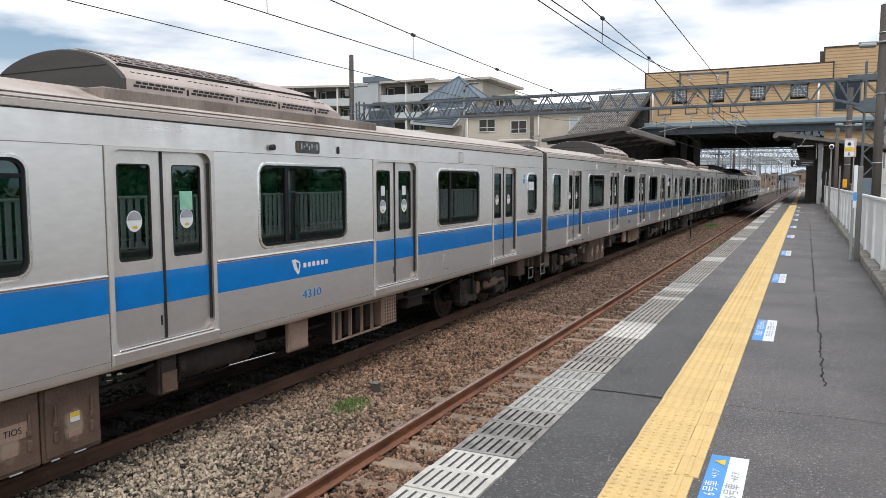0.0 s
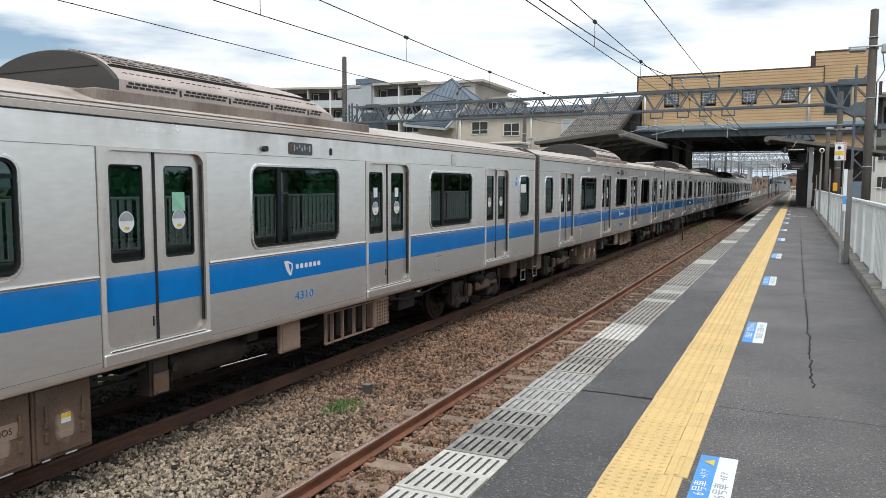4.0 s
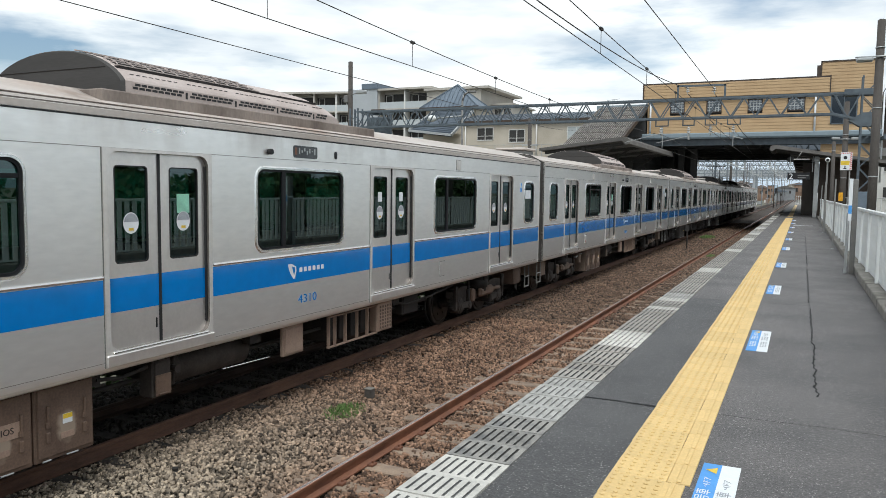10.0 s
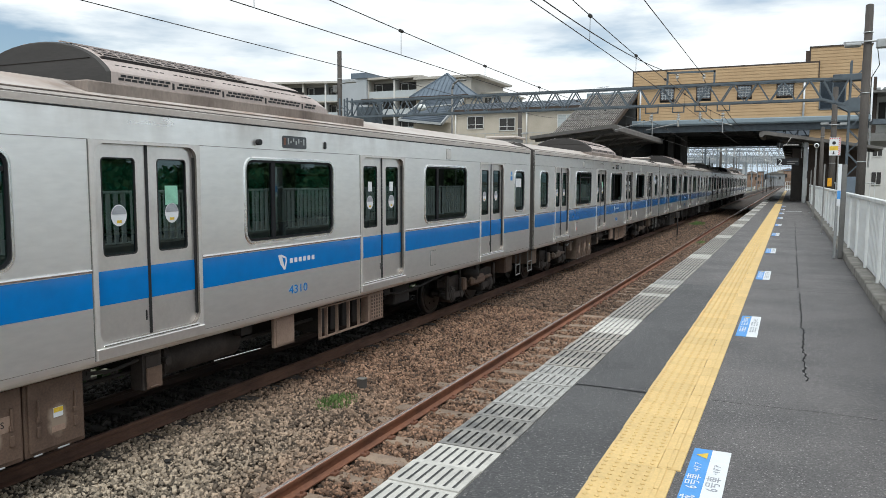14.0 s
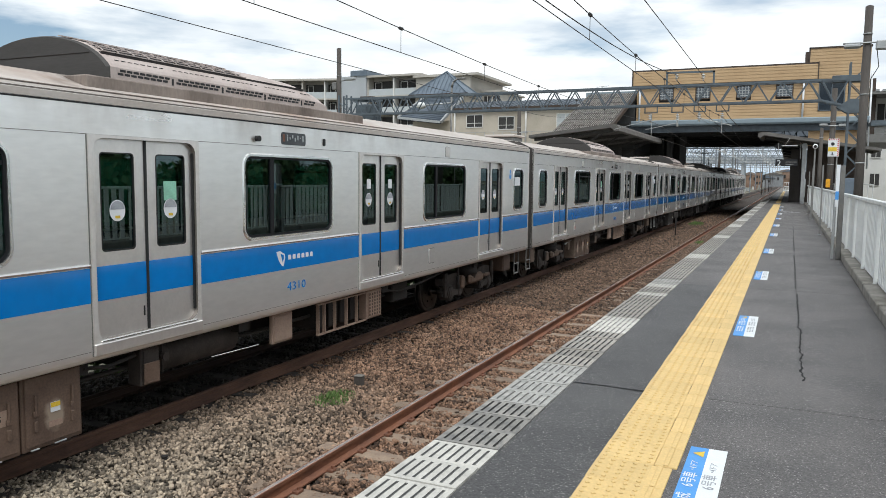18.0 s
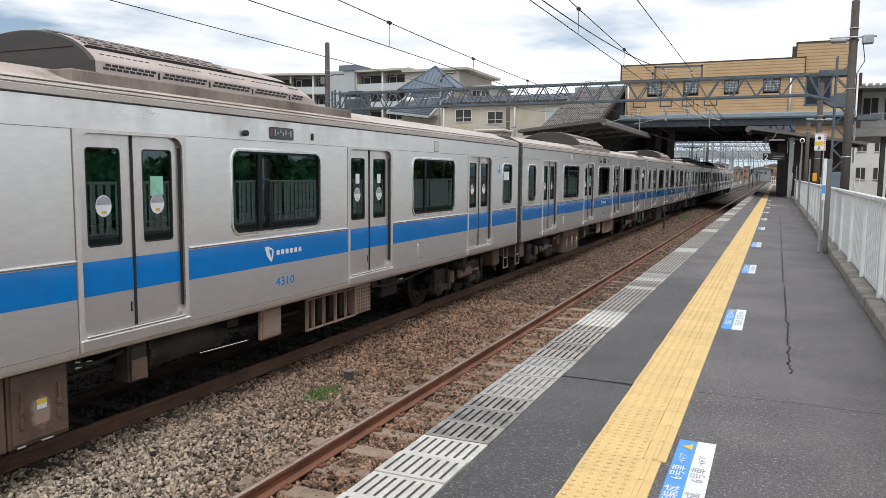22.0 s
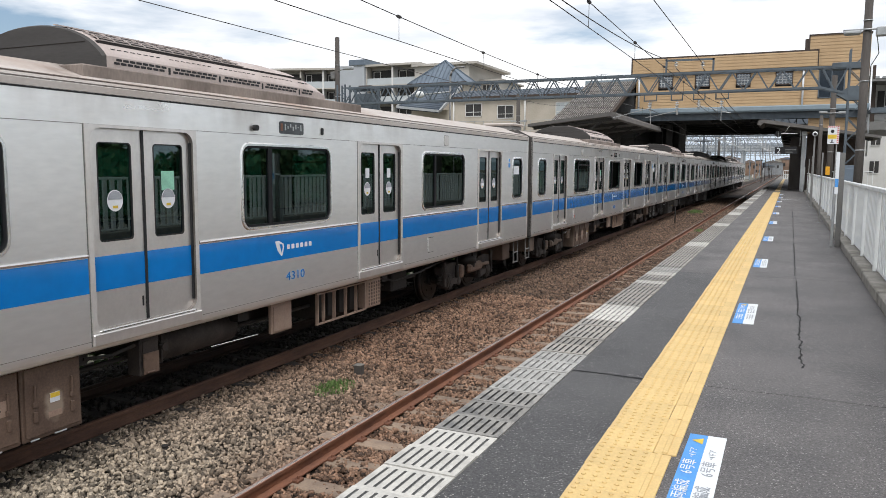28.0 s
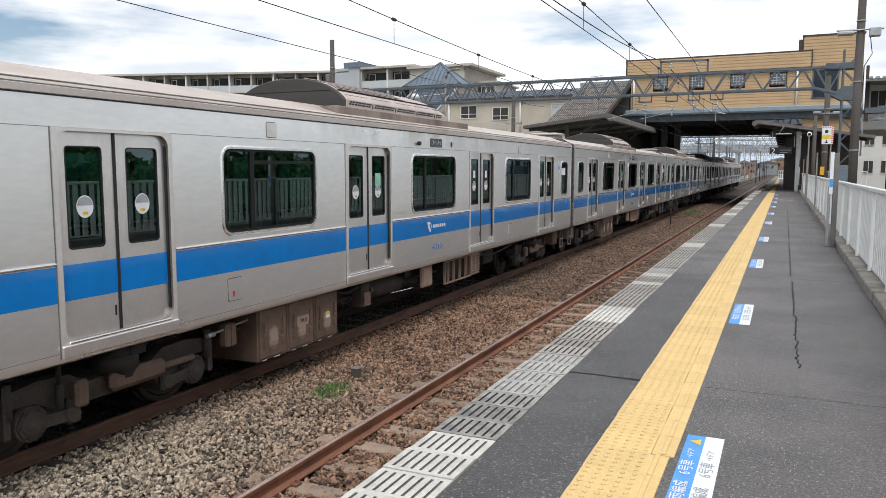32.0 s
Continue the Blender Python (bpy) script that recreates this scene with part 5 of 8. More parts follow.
        part("lid", once("elid", elid), None, e, "brown lid with latches")

        def eplate():
            bm = bmesh.new()
            plate(bm, 1.263, 0.25, 0.39, 0.465, 0.52, 0.008, 0.004)
            return finish("label_plate", bm, under_pale)
        part("label_plate", once("epl", eplate), None, e, "small metal label plate")

        def ehandle():
            bm = bmesh.new()
            rod(bm, (1.27, 0.3, 0.305), (1.27, 0.42, 0.305), 0.008, 6)
            rod(bm, (1.27, 0.06, 0.305), (1.27, 0.14, 0.305), 0.008, 6)
            return finish("handle", bm, galv)
        part("handle", once("eh", ehandle), None, e, "worn bright handle")
        if k == 2:
            bm = bmesh.new()
            plate(bm, 1.267, 0.27, 0.37, 0.60, 0.69, 0.005, 0.003)
            part("warning_label", bm, sign_white, e, "yellow and white warning label")
            bm = bmesh.new()
            plate(bm, 1.2705, 0.272, 0.368, 0.645, 0.688, 0.004, 0.002)
            part("warning_band", bm, sign_yellow, e)
        if k == 1:
            bm = bmesh.new()
            plate(bm, 1.2635, 0.20, 0.50, 0.60, 0.74, 0.01, 0.003)
            n = part("name_plate", bm, under_pale, e, "pale name plate lettered TIOS")
            if detail:
                w = part("letters", text_mesh("TIOS", 0.08, under_dark, "letters"), None, e, "dark letters")
                w.location, w.rotation_euler = (1.268, 0.35, 0.67), (math.pi / 2, 0, math.pi / 2)
    for y0, y1, z0, x0, x1, mat, nm, lb in ((7.61, 7.87, 0.56, 1.05, 1.24, bogie_iron, "junction_box", "small brown junction box"), (9.78, 10.22, 0.57, 1.2, 1.26, under_pale, "equipment_panel", "pale brown equipment panel"),
                                           (12.20, 12.66, 0.50, 1.1, 1.26, under_pale, "louvre_box", "pale box with louvres"), (13.3, 13.9, 0.6, 0.4, 1.1, under_dark, "equipment_box", "dark equipment box"),
                                           (18.75, 19.25, 0.55, 0.6, 1.15, under_brown, "end_box", "brown box at the carriage end"), (0.8, 1.2, 0.55, 0.6, 1.15, under_brown, "end_box", "brown box at the carriage end")):
        def ub():
            bm = bmesh.new()
            soft_box(bm, x0, x1, y0, y1, z0, 0.98, 0.012)
            soft_box(bm, x1, x1 + 0.012, y0 + 0.03, y1 - 0.03, z0 + 0.03, 0.93, 0.005)
            return finish(nm, bm, mat)
        u = part(nm, once((nm, y0), ub), None, car, lb)
        if nm == "louvre_box":
            def lou():
                bm = bmesh.new()
                for i in range(5):
                    for j in range(7):
                        box(bm, 1.272, 1.28, y0 + 0.05 + i * 0.078, y0 + 0.08 + i * 0.078, z0 + 0.05 + j * 0.055, z0 + 0.085 + j * 0.055)
                return (finish("louvres", bm, under_brown))
            part("louvres", once("lou", lou), None, u, "rows of small louvres")["kind"] = "stuff"

    def rack():
        bm = bmesh.new()
        for y in (10.86, 11.02, 11.3, 11.62, 11.92, 12.18):
            box(bm, 1.2, 1.25, y, y + 0.016, 0.5, 0.93)
        for z in (0.925, 0.485):
            box(bm, 1.21, 1.245, 10.84, 12.2, z, z + 0.022)
        return finish("resistor_rack", bm, under_pale)
    rk = part("resistor_rack", once("rack", rack), None, car, "open rack of brown frames")

    def rackin():
        bm = bmesh.new()
        for y in (11.06, 11.34, 11.66, 11.95):
            soft_box(bm, 0.5, 1.10, y, y + 0.22, 0.52, 0.92, 0.01)
        return finish("rack_core", bm, under_dark)
    part("rack_core", once("rackin", rackin), None, rk)

    def tank():
        bm = bmesh.new()
        rod(bm, (0.9, 8.15, 0.76), (0.9, 9.3, 0.76), 0.2, 18)
        rod(bm, (0.9, 8.06, 0.76), (0.9, 8.15, 0.76), 0.13, 18, 0.2)
        rod(bm, (0.9, 9.3, 0.76), (0.9, 9.39, 0.76), 0.2, 18, 0.13)
        return finish("air_tank", bm, bogie_iron)
    part("air_tank", once("tank", tank), None, car, "brown cylindrical air tank")

    # boxes added on the hidden side to keep light from under the floor
    for k, (y0, y1) in enumerate(((4.3, 7.0), (8.9, 10.1), (11.2, 13.4), (15.1, 16.0))):
        def eq():
            bm = bmesh.new()
            soft_box(bm, -1.24, -0.35, y0, y1, 0.28, 0.98, 0.015)
            return finish("equipment_box", bm, under_dark)
        part("equipment_box", once(("eq", k), eq), None, car, "added dark box blocking light from the far side")

    # small gear along the sole bar
    def pull_rod():
        bm = bmesh.new()
        rod(bm, (1.16, 8.75, 0.625), (1.16, 9.62, 0.60), 0.006, 6)
        return finish("pull_rod", bm, steel_trim)
    part("pull_rod", once("prod", pull_rod), None, car, "thin bright steel rod")

    def gauge():
        bm = bmesh.new()
        rod(bm, (1.1, 7.99, 0.80), (1.2, 7.99, 0.80), 0.036, 14)
        rod(bm, (1.2, 7.99, 0.80), (1.215, 7.99, 0.80), 0.045, 14)
        rod(bm, (1.1, 8.04, 0.6), (1.1, 8.04, 0.97), 0.012, 6)
        return finish("gauge", bm, bogie_iron)
    part("gauge", once("gauge", gauge), None, car, "small round gauge with pipes")

    def jplate():
        bm = bmesh.new()
        soft_box(bm, 1.253, 1.27, 7.635, 7.845, 0.575, 0.80, 0.006)
        rod(bm, (1.285, 7.66, 0.60), (1.285, 7.77, 0.60), 0.009, 6)
        rod(bm, (1.28, 7.625, 0.66), (1.28, 7.625, 0.75), 0.01, 6)
        return finish("cover_plate", bm, under_brown)
    part("cover_plate", once("jplate", jplate), None, car, "pale worn cover plate with a latch")

    def lever():
        bm = bmesh.new()
        rod(bm, (1.15, 4.22, 0.80), (1.15, 4.92, 0.86), 0.014, 8)
        rod(bm, (1.15, 4.18, 0.80), (1.15, 4.3, 0.80), 0.03, 8)
        return finish("brake_lever", bm, galv)
    lv = part("brake_lever", once("lever", lever), None, car, "bright brake lever rod")

    def lever_block():
        bm = bmesh.new()
        soft_box(bm, 1.08, 1.2, 4.46, 4.66, 0.60, 0.88, 0.02)
        soft_box(bm, 1.2, 1.215, 4.54, 4.56, 0.6, 0.88, 0.004)
        return finish("lever_block", bm, under_brown)
    part("lever_block", once("leverb", lever_block), None, lv, "rusty block on the lever")

    def step_plate():
        bm = bmesh.new()
        soft_box(bm, 1.2, 1.30, 3.55, 3.95, 0.965, 0.99, 0.006)
        return finish("step_plate", bm, sign_white)
    part("step_plate", once("stepp", step_plate), None, car, "pale plate under the side sill")

    def end_step():
        bm = bmesh.new()
        for y in (-0.15, 0.15):
            rod(bm, (1.22, y, 0.42), (1.22, y, 0.98), 0.014, 6)
        for z in (0.44, 0.68):
            rod(bm, (1.22, -0.15, z), (1.22, 0.15, z), 0.016, 6)
        return finish("end_step", bm, grey_steel)
    for y in (0.42, 19.5):
        put(part("end_step", once("estep", end_step), None, car, "pale steel step irons at the carriage end"), 0, y)

    for k, pts in enumerate(([(1.1, 18.9, 0.95), (1.13, 18.88, 0.6), (1.13, 18.93, 0.46), (1.1, 19.0, 0.5), (1.05, 19.05, 0.95)],
                             [(1.1, 18.99, 0.95), (1.13, 18.97, 0.6), (1.13, 19.02, 0.4), (1.1, 19.09, 0.5), (1.05, 19.14, 0.95)],
                             [(1.2, 6.95, 0.9), (1.2, 7.25, 0.86), (1.2, 7.58, 0.9)],
                             [(1.18, 12.7, 0.92), (1.2, 13.3, 0.8), (1.2, 14.2, 0.84), (1.18, 15.4, 0.95)])):
        def hose():
            bm = bmesh.new()
            tube(bm, pts, 0.02, 6)
            return finish("hose", bm, under_dark)
        part("hose", once(("hose", k), hose), None, car, "black rubber hose")

    # bogies
    for yb in (2.98, 16.9):
        def bogie():
            bm = bmesh.new()
            for s in (1, -1):
                pr = [(-1.36, 0.60), (-1.0, 0.60), (-0.80, 0.50), (-0.66, 0.36), (-0.54, 0.36), (-0.46, 0.46), (0.46, 0.46), (0.54, 0.36), (0.66, 0.36), (0.80, 0.50), (1.0, 0.60), (1.36, 0.60),
                      (1.36, 0.74), (0.95, 0.80), (0.6, 0.78), (0.4, 0.66), (-0.4, 0.66), (-0.6, 0.78), (-0.95, 0.80), (-1.36, 0.74)]
                a = [bm.verts.new((s * 0.88, y, z)) for y, z in pr]
                b = [bm.verts.new((s * 1.04, y, z)) for y, z in pr]
                for i in range(len(pr)):
                    j = (i + 1) % len(pr)
                    bm.faces.new((a[i], a[j], b[j], b[i]))
                bm.faces.new(a)
                bm.faces.new(b)
            box(bm, -0.95, 0.95, -0.22, 0.22, 0.5, 0.72)
            return finish("bogie", bm, bogie_iron)
        bg_ = put(part("bogie", once("bogie", bogie), None, car, "dirty brown bogie frame"), 0, yb)

        for s in (1, -1):
            for y in (-1.05, 1.05):
                def axle_box():
                    bm = bmesh.new()
                    rod(bm, (s * 0.86, 0, 0.43), (s * 1.08, 0, 0.43), 0.17, 14)
                    rod(bm, (s * 1.08, 0, 0.43), (s * 1.12, 0, 0.43), 0.13, 14, 0.1)
                    for k in range(6):
                        a = k * math.pi / 3
                        rod(bm, (s * 1.08, 0.14 * math.cos(a), 0.43 + 0.14 * math.sin(a)), (s * 1.1, 0.14 * math.cos(a), 0.43 + 0.14 * math.sin(a)), 0.018, 6)
                    for r, e in ((0.15, 0.02), (0.115, 0.035), (0.07, 0.05)):
                        rod(bm, (s * 1.08, 0, 0.43), (s * (1.08 + e), 0, 0.43), r, 16, r * 0.94)
                    soft_box(bm, s * 0.97 - 0.06, s * 0.97 + 0.06, -0.3, 0.3, 0.37, 0.44, 0.02)
                    return finish("axle_box", bm, bogie_iron)
                put(part("axle_box", once(("axle", s), axle_box), None, bg_, "rusty axle box with a round cover"), 0, y)
                for d in (-0.24, 0.24):
                    def spring():
                        bm = bmesh.new()
                        for k in range(5):
                            rod(bm, (s * 0.97, 0, 0.43 + k * 0.032), (s * 0.97, 0, 0.452 + k * 0.032), 0.078, 10, 0.068)
                        return finish("spring", bm, under_dark)
                    put(part("spring", once(("spring", s), spring), None, bg_), 0, y + d)

            def air_spring():
                bm = bmesh.new()
                rod(bm, (s * 0.99, 0, 0.62), (s * 0.99, 0, 0.98), 0.2, 16)
                rod(bm, (s * 0.99, 0, 0.70), (s * 0.99, 0, 0.86), 0.23, 16)
                return finish("air_spring", bm, under_dark)
            part("air_spring", once(("air", s), air_spring), None, bg_, "black air spring")

            def damper():
                bm = bmesh.new()
                rod(bm, (s * 1.12, -0.78, 0.50), (s * 1.12, -0.78, 0.74), 0.04, 10)
                rod(bm, (s * 1.12, -0.78, 0.74), (s * 1.12, -0.78, 0.98), 0.025, 8)
                return finish("damper", bm, under_dark)
            part("damper", once(("damp", s), damper), None, bg_, "upright damper")

            def beam():
                bm = bmesh.new()
                soft_box(bm, min(s * 1.05, s * 1.18), max(s * 1.05, s * 1.18), -0.2, 0.55, 0.5, 0.7, 0.05)
                rod(bm, (s * 1.12, 0.5, 0.60), (s * 1.12, 0.98, 0.60), 0.04, 10)
                soft_box(bm, min(s * 1.0, s * 1.16), max(s * 1.0, s * 1.16), -0.62, -0.46, 0.45, 0.72, 0.03)
                return finish("bolster_end", bm, under_brown)
            part("bolster_end", once(("bol", s), beam), None, bg_, "dusty brown bolster anchor")

            for e in (-1, 1):
                def link():
                    bm = bmesh.new()
                    bar(bm, (s * 1.06, e * 0.62, 0.40), (s * 1.06, e * 1.0, 0.42), 0.07, 0.12)
                    rod(bm, (s * 1.0, e * 0.62, 0.40), (s * 1.12, e * 0.62, 0.40), 0.075, 12)
                    return finish("axle_link", bm, bogie_iron)
                part("axle_link", once(("link", s, e), link), None, bg_, "brown link to the axle box")

                def guard():
                    bm = bmesh.new()
                    bar(bm, (s * 1.07, e * 1.30, 0.36), (s * 1.07, e * 1.30, 0.84), 0.05, 0.07)
                    rod(bm, (s * 1.07, e * 1.27, 0.52), (s * 1.07, e * 1.27, 0.86), 0.04, 8)
                    return finish("end_guard", bm, bogie_iron)
                part("end_guard", once(("guard", s, e), guard), None, bg_)
            for y in (-0.6, 0.6):
                def brake():
                    bm = bmesh.new()
                    soft_box(bm, min(s * 0.7, s * 1.1), max(s * 0.7, s * 1.1), -0.08, 0.08, 0.3, 0.56, 0.02)
                    return finish("brake_unit", bm, under_dark)
                put(part("brake_unit", once(("brake", s), brake), None, bg_), 0, y)
        for y in (-1.05, 1.05):
            def wheels():
                bm = bmesh.new()
                for s in (1, -1):
                    rod(bm, (s * 0.50, 0, 0), (s * 0.60, 0, 0), 0.43, 28)
                    rod(bm, (s * 0.47, 0, 0), (s * 0.50, 0, 0), 0.455, 28)
                    rod(bm, (s * 0.60, 0, 0), (s * 0.612, 0, 0), 0.37, 24, 0.35)
                    rod(bm, (s * 0.61, 0, 0), (s * 0.68, 0, 0), 0.11, 12)
                    for k in range(6):
                        a = k * math.pi / 3
                        rod(bm, (s * 0.605, 0.22 * math.cos(a), 0.22 * math.sin(a)), (s * 0.63, 0.22 * math.cos(a), 0.22 * math.sin(a)), 0.028, 6)
                rod(bm, (-0.9, 0, 0), (0.9, 0, 0), 0.07, 10)
                return finish("wheelset", bm, wheel_mat)
            w = part("wheelset", once("wheels", wheels), None, bg_, "steel wheels on an axle")
            w.location = (0, y, 0.43)
    carriage_side(car, False, detail)
    carriage_side(car, True, False)
    return car


first = carriage(True)
second = carriage(False)
second.matrix_world = pose(FAR, REAR + 20, RAIL)
# the second carriage has paler, streaked gear under the floor
for ob in second.children_recursive:
    if ob.type == "MESH" and ob.data.materials and ob.data.materials[0] in (under_brown,):
        ob.data = once((ob.data.name, "streaked"), ob.data.copy)
        ob.data.materials[0] = under_tan
# from the third on, underfloor shade is painted as near-black gear
third = copy_thing(second, pose(FAR, REAR + 40, RAIL))
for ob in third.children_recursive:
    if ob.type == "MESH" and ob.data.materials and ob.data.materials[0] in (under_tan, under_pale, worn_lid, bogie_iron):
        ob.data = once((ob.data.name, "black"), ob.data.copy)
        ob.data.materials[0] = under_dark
# the last copy, unseen behind the first, is added to block light below
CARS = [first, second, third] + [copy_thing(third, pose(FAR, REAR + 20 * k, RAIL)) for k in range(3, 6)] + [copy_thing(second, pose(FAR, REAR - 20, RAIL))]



def pantograph(car, y):
    bm = bmesh.new()
    for s in (-1, 1):
        rod(bm, (s * 0.4, y - 0.3, 3.95), (s * 0.3, y + 0.8, 4.6), 0.03, 6)
        rod(bm, (s * 0.3, y + 0.8, 4.6), (s * 0.3, y - 0.1, 5.28), 0.02, 6)
        box(bm, s * 0.45 - 0.06, s * 0.45 + 0.06, y - 0.5, y + 0.9, 3.84, 3.96)
    for d in (-0.15, 0.15):
        rod(bm, (-0.85, y - 0.1 + d, 5.28), (0.85, y - 0.1 + d, 5.28), 0.03, 6)
    part("pantograph", bm, wire_mat, car, "raised dark pantograph")


pantograph(CARS[3], 15.5)


# ---- fence and posts along the platform ----
bm = bmesh.new()
soft_box(bm, -0.04, 0.21, 0.004, 1.996, -0.02, 0.13, 0.015)
kerb_me = finish("kerb_block", bm, kerb_concrete)
kerb = thing("kerb", pose(1.06, 0, 0), "weathered concrete kerb under the platform fence", "kerb", "", "structure")
for i in range(31):
    k = part("kerb_block", kerb_me, None, kerb)
    k.location = (0.004 * math.sin(i * 3.3), -4.0 + 2.0 * i, 0.003 * math.sin(i * 5.1))
fence = thing("fence", pose(1.185, 0, 0.10), "white painted steel fence with upright slats on a concrete kerb", "fence")
bm = bmesh.new()
soft_box(bm, -0.018, 0.018, -0.055, 0.055, 0.05, 1.13, 0.005)
slat_me = finish("slat", bm, white_steel)
bm = bmesh.new()
soft_box(bm, -0.025, 0.025, -0.025, 0.025, 0.0, 1.15, 0.005)
fpost_me = finish("post", bm, white_steel)
bm = bmesh.new()
soft_box(bm, -0.035, 0.035, 0.002, 1.998, 1.13, 1.19, 0.01)
rail_me = finish("top_rail", bm, white_steel)
bm = bmesh.new()
soft_box(bm, -0.02, 0.02, 0.0, 2.0, 0.05, 0.085, 0.005)
low_me = finish("bottom_rail", bm, white_steel)
for i in range(31):
    y = -4.0 + 2.0 * i
    part("post", fpost_me, None, fence).location = (-0.012, y, 0)
    part("top_rail", rail_me, None, fence).location = (0, y, 0)
    part("bottom_rail", low_me, None, fence).location = (0.03, y, 0)
    for j in range(9):
        part("slat", slat_me, None, fence).location = (0.022, y + 0.2 + 0.2 * j, 0)


def steel_post(x, y, top, label, w=0.04):
    p = thing("steel_post", pose(x, y, 0), label, "post", "posts along the fence")
    bm = bmesh.new()
    soft_box(bm, -w / 2, w / 2, -w / 2, w / 2, 0, top, 0.006)
    part("shaft", bm, grey_steel, p)
    bm = bmesh.new()
    soft_box(bm, -w, w, -w, w, 0, 0.02, 0.004)
    part("base_plate", bm, galv, p)
    return p


for y, top in ((24.4, 2.02), (35.0, 2.1), (40.5, 2.04)):
    steel_post(0.88, y, top, "slim grey steel post beside the fence")
p = steel_post(0.9, 34.4, 2.95, "tall slim post with a round security camera", 0.06)
bm = bmesh.new()
bmesh.ops.create_uvsphere(bm, u_segments=14, v_segments=8, radius=0.1)
bmesh.ops.translate(bm, verts=bm.verts, vec=(0, -0.05, 2.98))
part("camera_dome", bm, white_steel, p, "white round camera", True)
bm = bmesh.new()
rod(bm, (0, -0.16, 2.97), (0, -0.19, 2.97), 0.06, 12)
part("camera_eye", bm, gasket, p)

p = thing("sign_post", pose(0.93, 16.9, 0), "grey steel post with a narrow white and blue sign board", "sign post")
bm = bmesh.new()
soft_box(bm, -0.01, 0.085, -0.06, 0.06, 0, 1.87, 0.01)
part("shaft", bm, post_dark, p)
bm = bmesh.new()
soft_box(bm, -0.095, -0.045, -0.05, 0.05, 0, 1.2, 0.01)
part("back_shaft", bm, galv, p)
bm = bmesh.new()
soft_box(bm, -0.088, -0.024, -0.30, -0.285, 1.06, 1.88, 0.004)
soft_box(bm, -0.06, -0.02, -0.29, 0.0, 1.3, 1.34, 0.004)
part("board", bm, sign_white, p, "narrow white board")
bm = bmesh.new()
box(bm, -0.086, -0.026, -0.303, -0.3, 1.2, 1.36)
part("board_band", bm, sign_blue, p, "blue band with white characters")

p = thing("warning_sign", pose(1.37, 30, 0.4) @ Matrix.Diagonal((0.86, 0.86, 0.86, 1)), "red, white and yellow warning sign on a slim post", "sign")
bm = bmesh.new()
rod(bm, (0.14, 0.03, RAIL - 1.0), (0.14, 0.03, 3.1), 0.025)
part("shaft", bm, post_dark, p)
bm = bmesh.new()
soft_box(bm, -0.21, 0.21, -0.02, 0.0, 2.37, 3.1, 0.005)
part("board", bm, sign_white, p, "white board with red striped border")
for i in range(9):
    bm = bmesh.new()
    z = 2.39 + i * 0.08
    v = [(0.13, -0.023, z), (0.2, -0.023, z + 0.035), (0.2, -0.023, z + 0.075), (0.13, -0.023, z + 0.04)]
    quad(bm, v)
    part("stripe", bm, sign_red, p)
for i in range(6):
    bm = bmesh.new()
    x = -0.2 + i * 0.065
    quad(bm, [(x, -0.023, 3.03), (x + 0.03, -0.023, 3.03), (x + 0.05, -0.023, 3.09), (x + 0.02, -0.023, 3.09)])
    part("stripe", bm, sign_red, p)
bm = bmesh.new()
box(bm, -0.2, 0.12, -0.024, -0.02, 2.58, 2.75)
part("yellow_field", bm, sign_yellow, p, "yellow field")
bm = bmesh.new()
rod(bm, (-0.04, -0.022, 2.88), (-0.04, -0.026, 2.88), 0.07, 14)
part("pictogram", bm, gasket, p, "dark pictogram patch")
bm = bmesh.new()
box(bm, -0.06, -0.02, -0.024, -0.02, 2.43, 2.55)
box(bm, -0.1, 0.02, -0.024, -0.02, 2.42, 2.45)
part("arrow_mark", bm, gasket, p, "dark arrow")


def concrete_pole(x, y, top, r, label, bands=(), base=RAIL - 0.4):
    p = thing("utility_pole", pose(x, y, 0), label, "pole", "poles beside the line")
    bm = bmesh.new()
    rod(bm, (0, 0, base), (0, 0, top), r * 1.12, 20, r * 0.9)
    rod(bm, (0, 0, top), (0, 0, top + 0.03), r * 0.9, 20, r * 0.5)
    part("shaft", bm, pole_mat, p, "weathered concrete shaft")
    for z in bands:
        bm = bmesh.new()
        rod(bm, (0, 0, z), (0, 0, z + 0.035), r * 1.07, 20)
        part("band", bm, galv, p, "bright steel band")
    return p


p = concrete_pole(2.215, 30, 7.54, 0.14, "dark weathered concrete pole with lamps beyond the fence", (4.55, 6.6, 2.2))
bm = bmesh.new()
rod(bm, (-0.75, -0.15, 6.3), (0.68, -0.15, 6.3), 0.03)
part("bracket", bm, galv, p, "steel cross bracket")
bm = bmesh.new()
soft_box(bm, -0.72, -0.2, -0.3, 0.05, 6.14, 6.27, 0.04)
part("lamp_head", bm, galv, p, "pale floodlight")
bm = bmesh.new()
soft_box(bm, 0.25, 0.6, -0.27, 0.02, 6.05, 6.35, 0.03)
part("lamp_head", bm, galv, p, "pale floodlight")
bm = bmesh.new()
tube(bm, [(0.3, -0.05, 6.05), (0.38, -0.05, 5.5), (0.17, -0.05, 5.1)], 0.015)
part("cable", bm, wire_mat, p)
p = concrete_pole(2.25, 52, 7.2, 0.17, "dark concrete pole with a lamp in front of the station bridge", (5.2, 2.6))
bm = bmesh.new()
rod(bm, (-0.7, -0.2, 4.95), (0.7, -0.2, 4.95), 0.03)
soft_box(bm, -0.75, -0.3, -0.3, -0.1, 4.95, 5.08, 0.02)
soft_box(bm, 0.3, 0.75, -0.3, -0.1, 4.9, 5.05, 0.02)
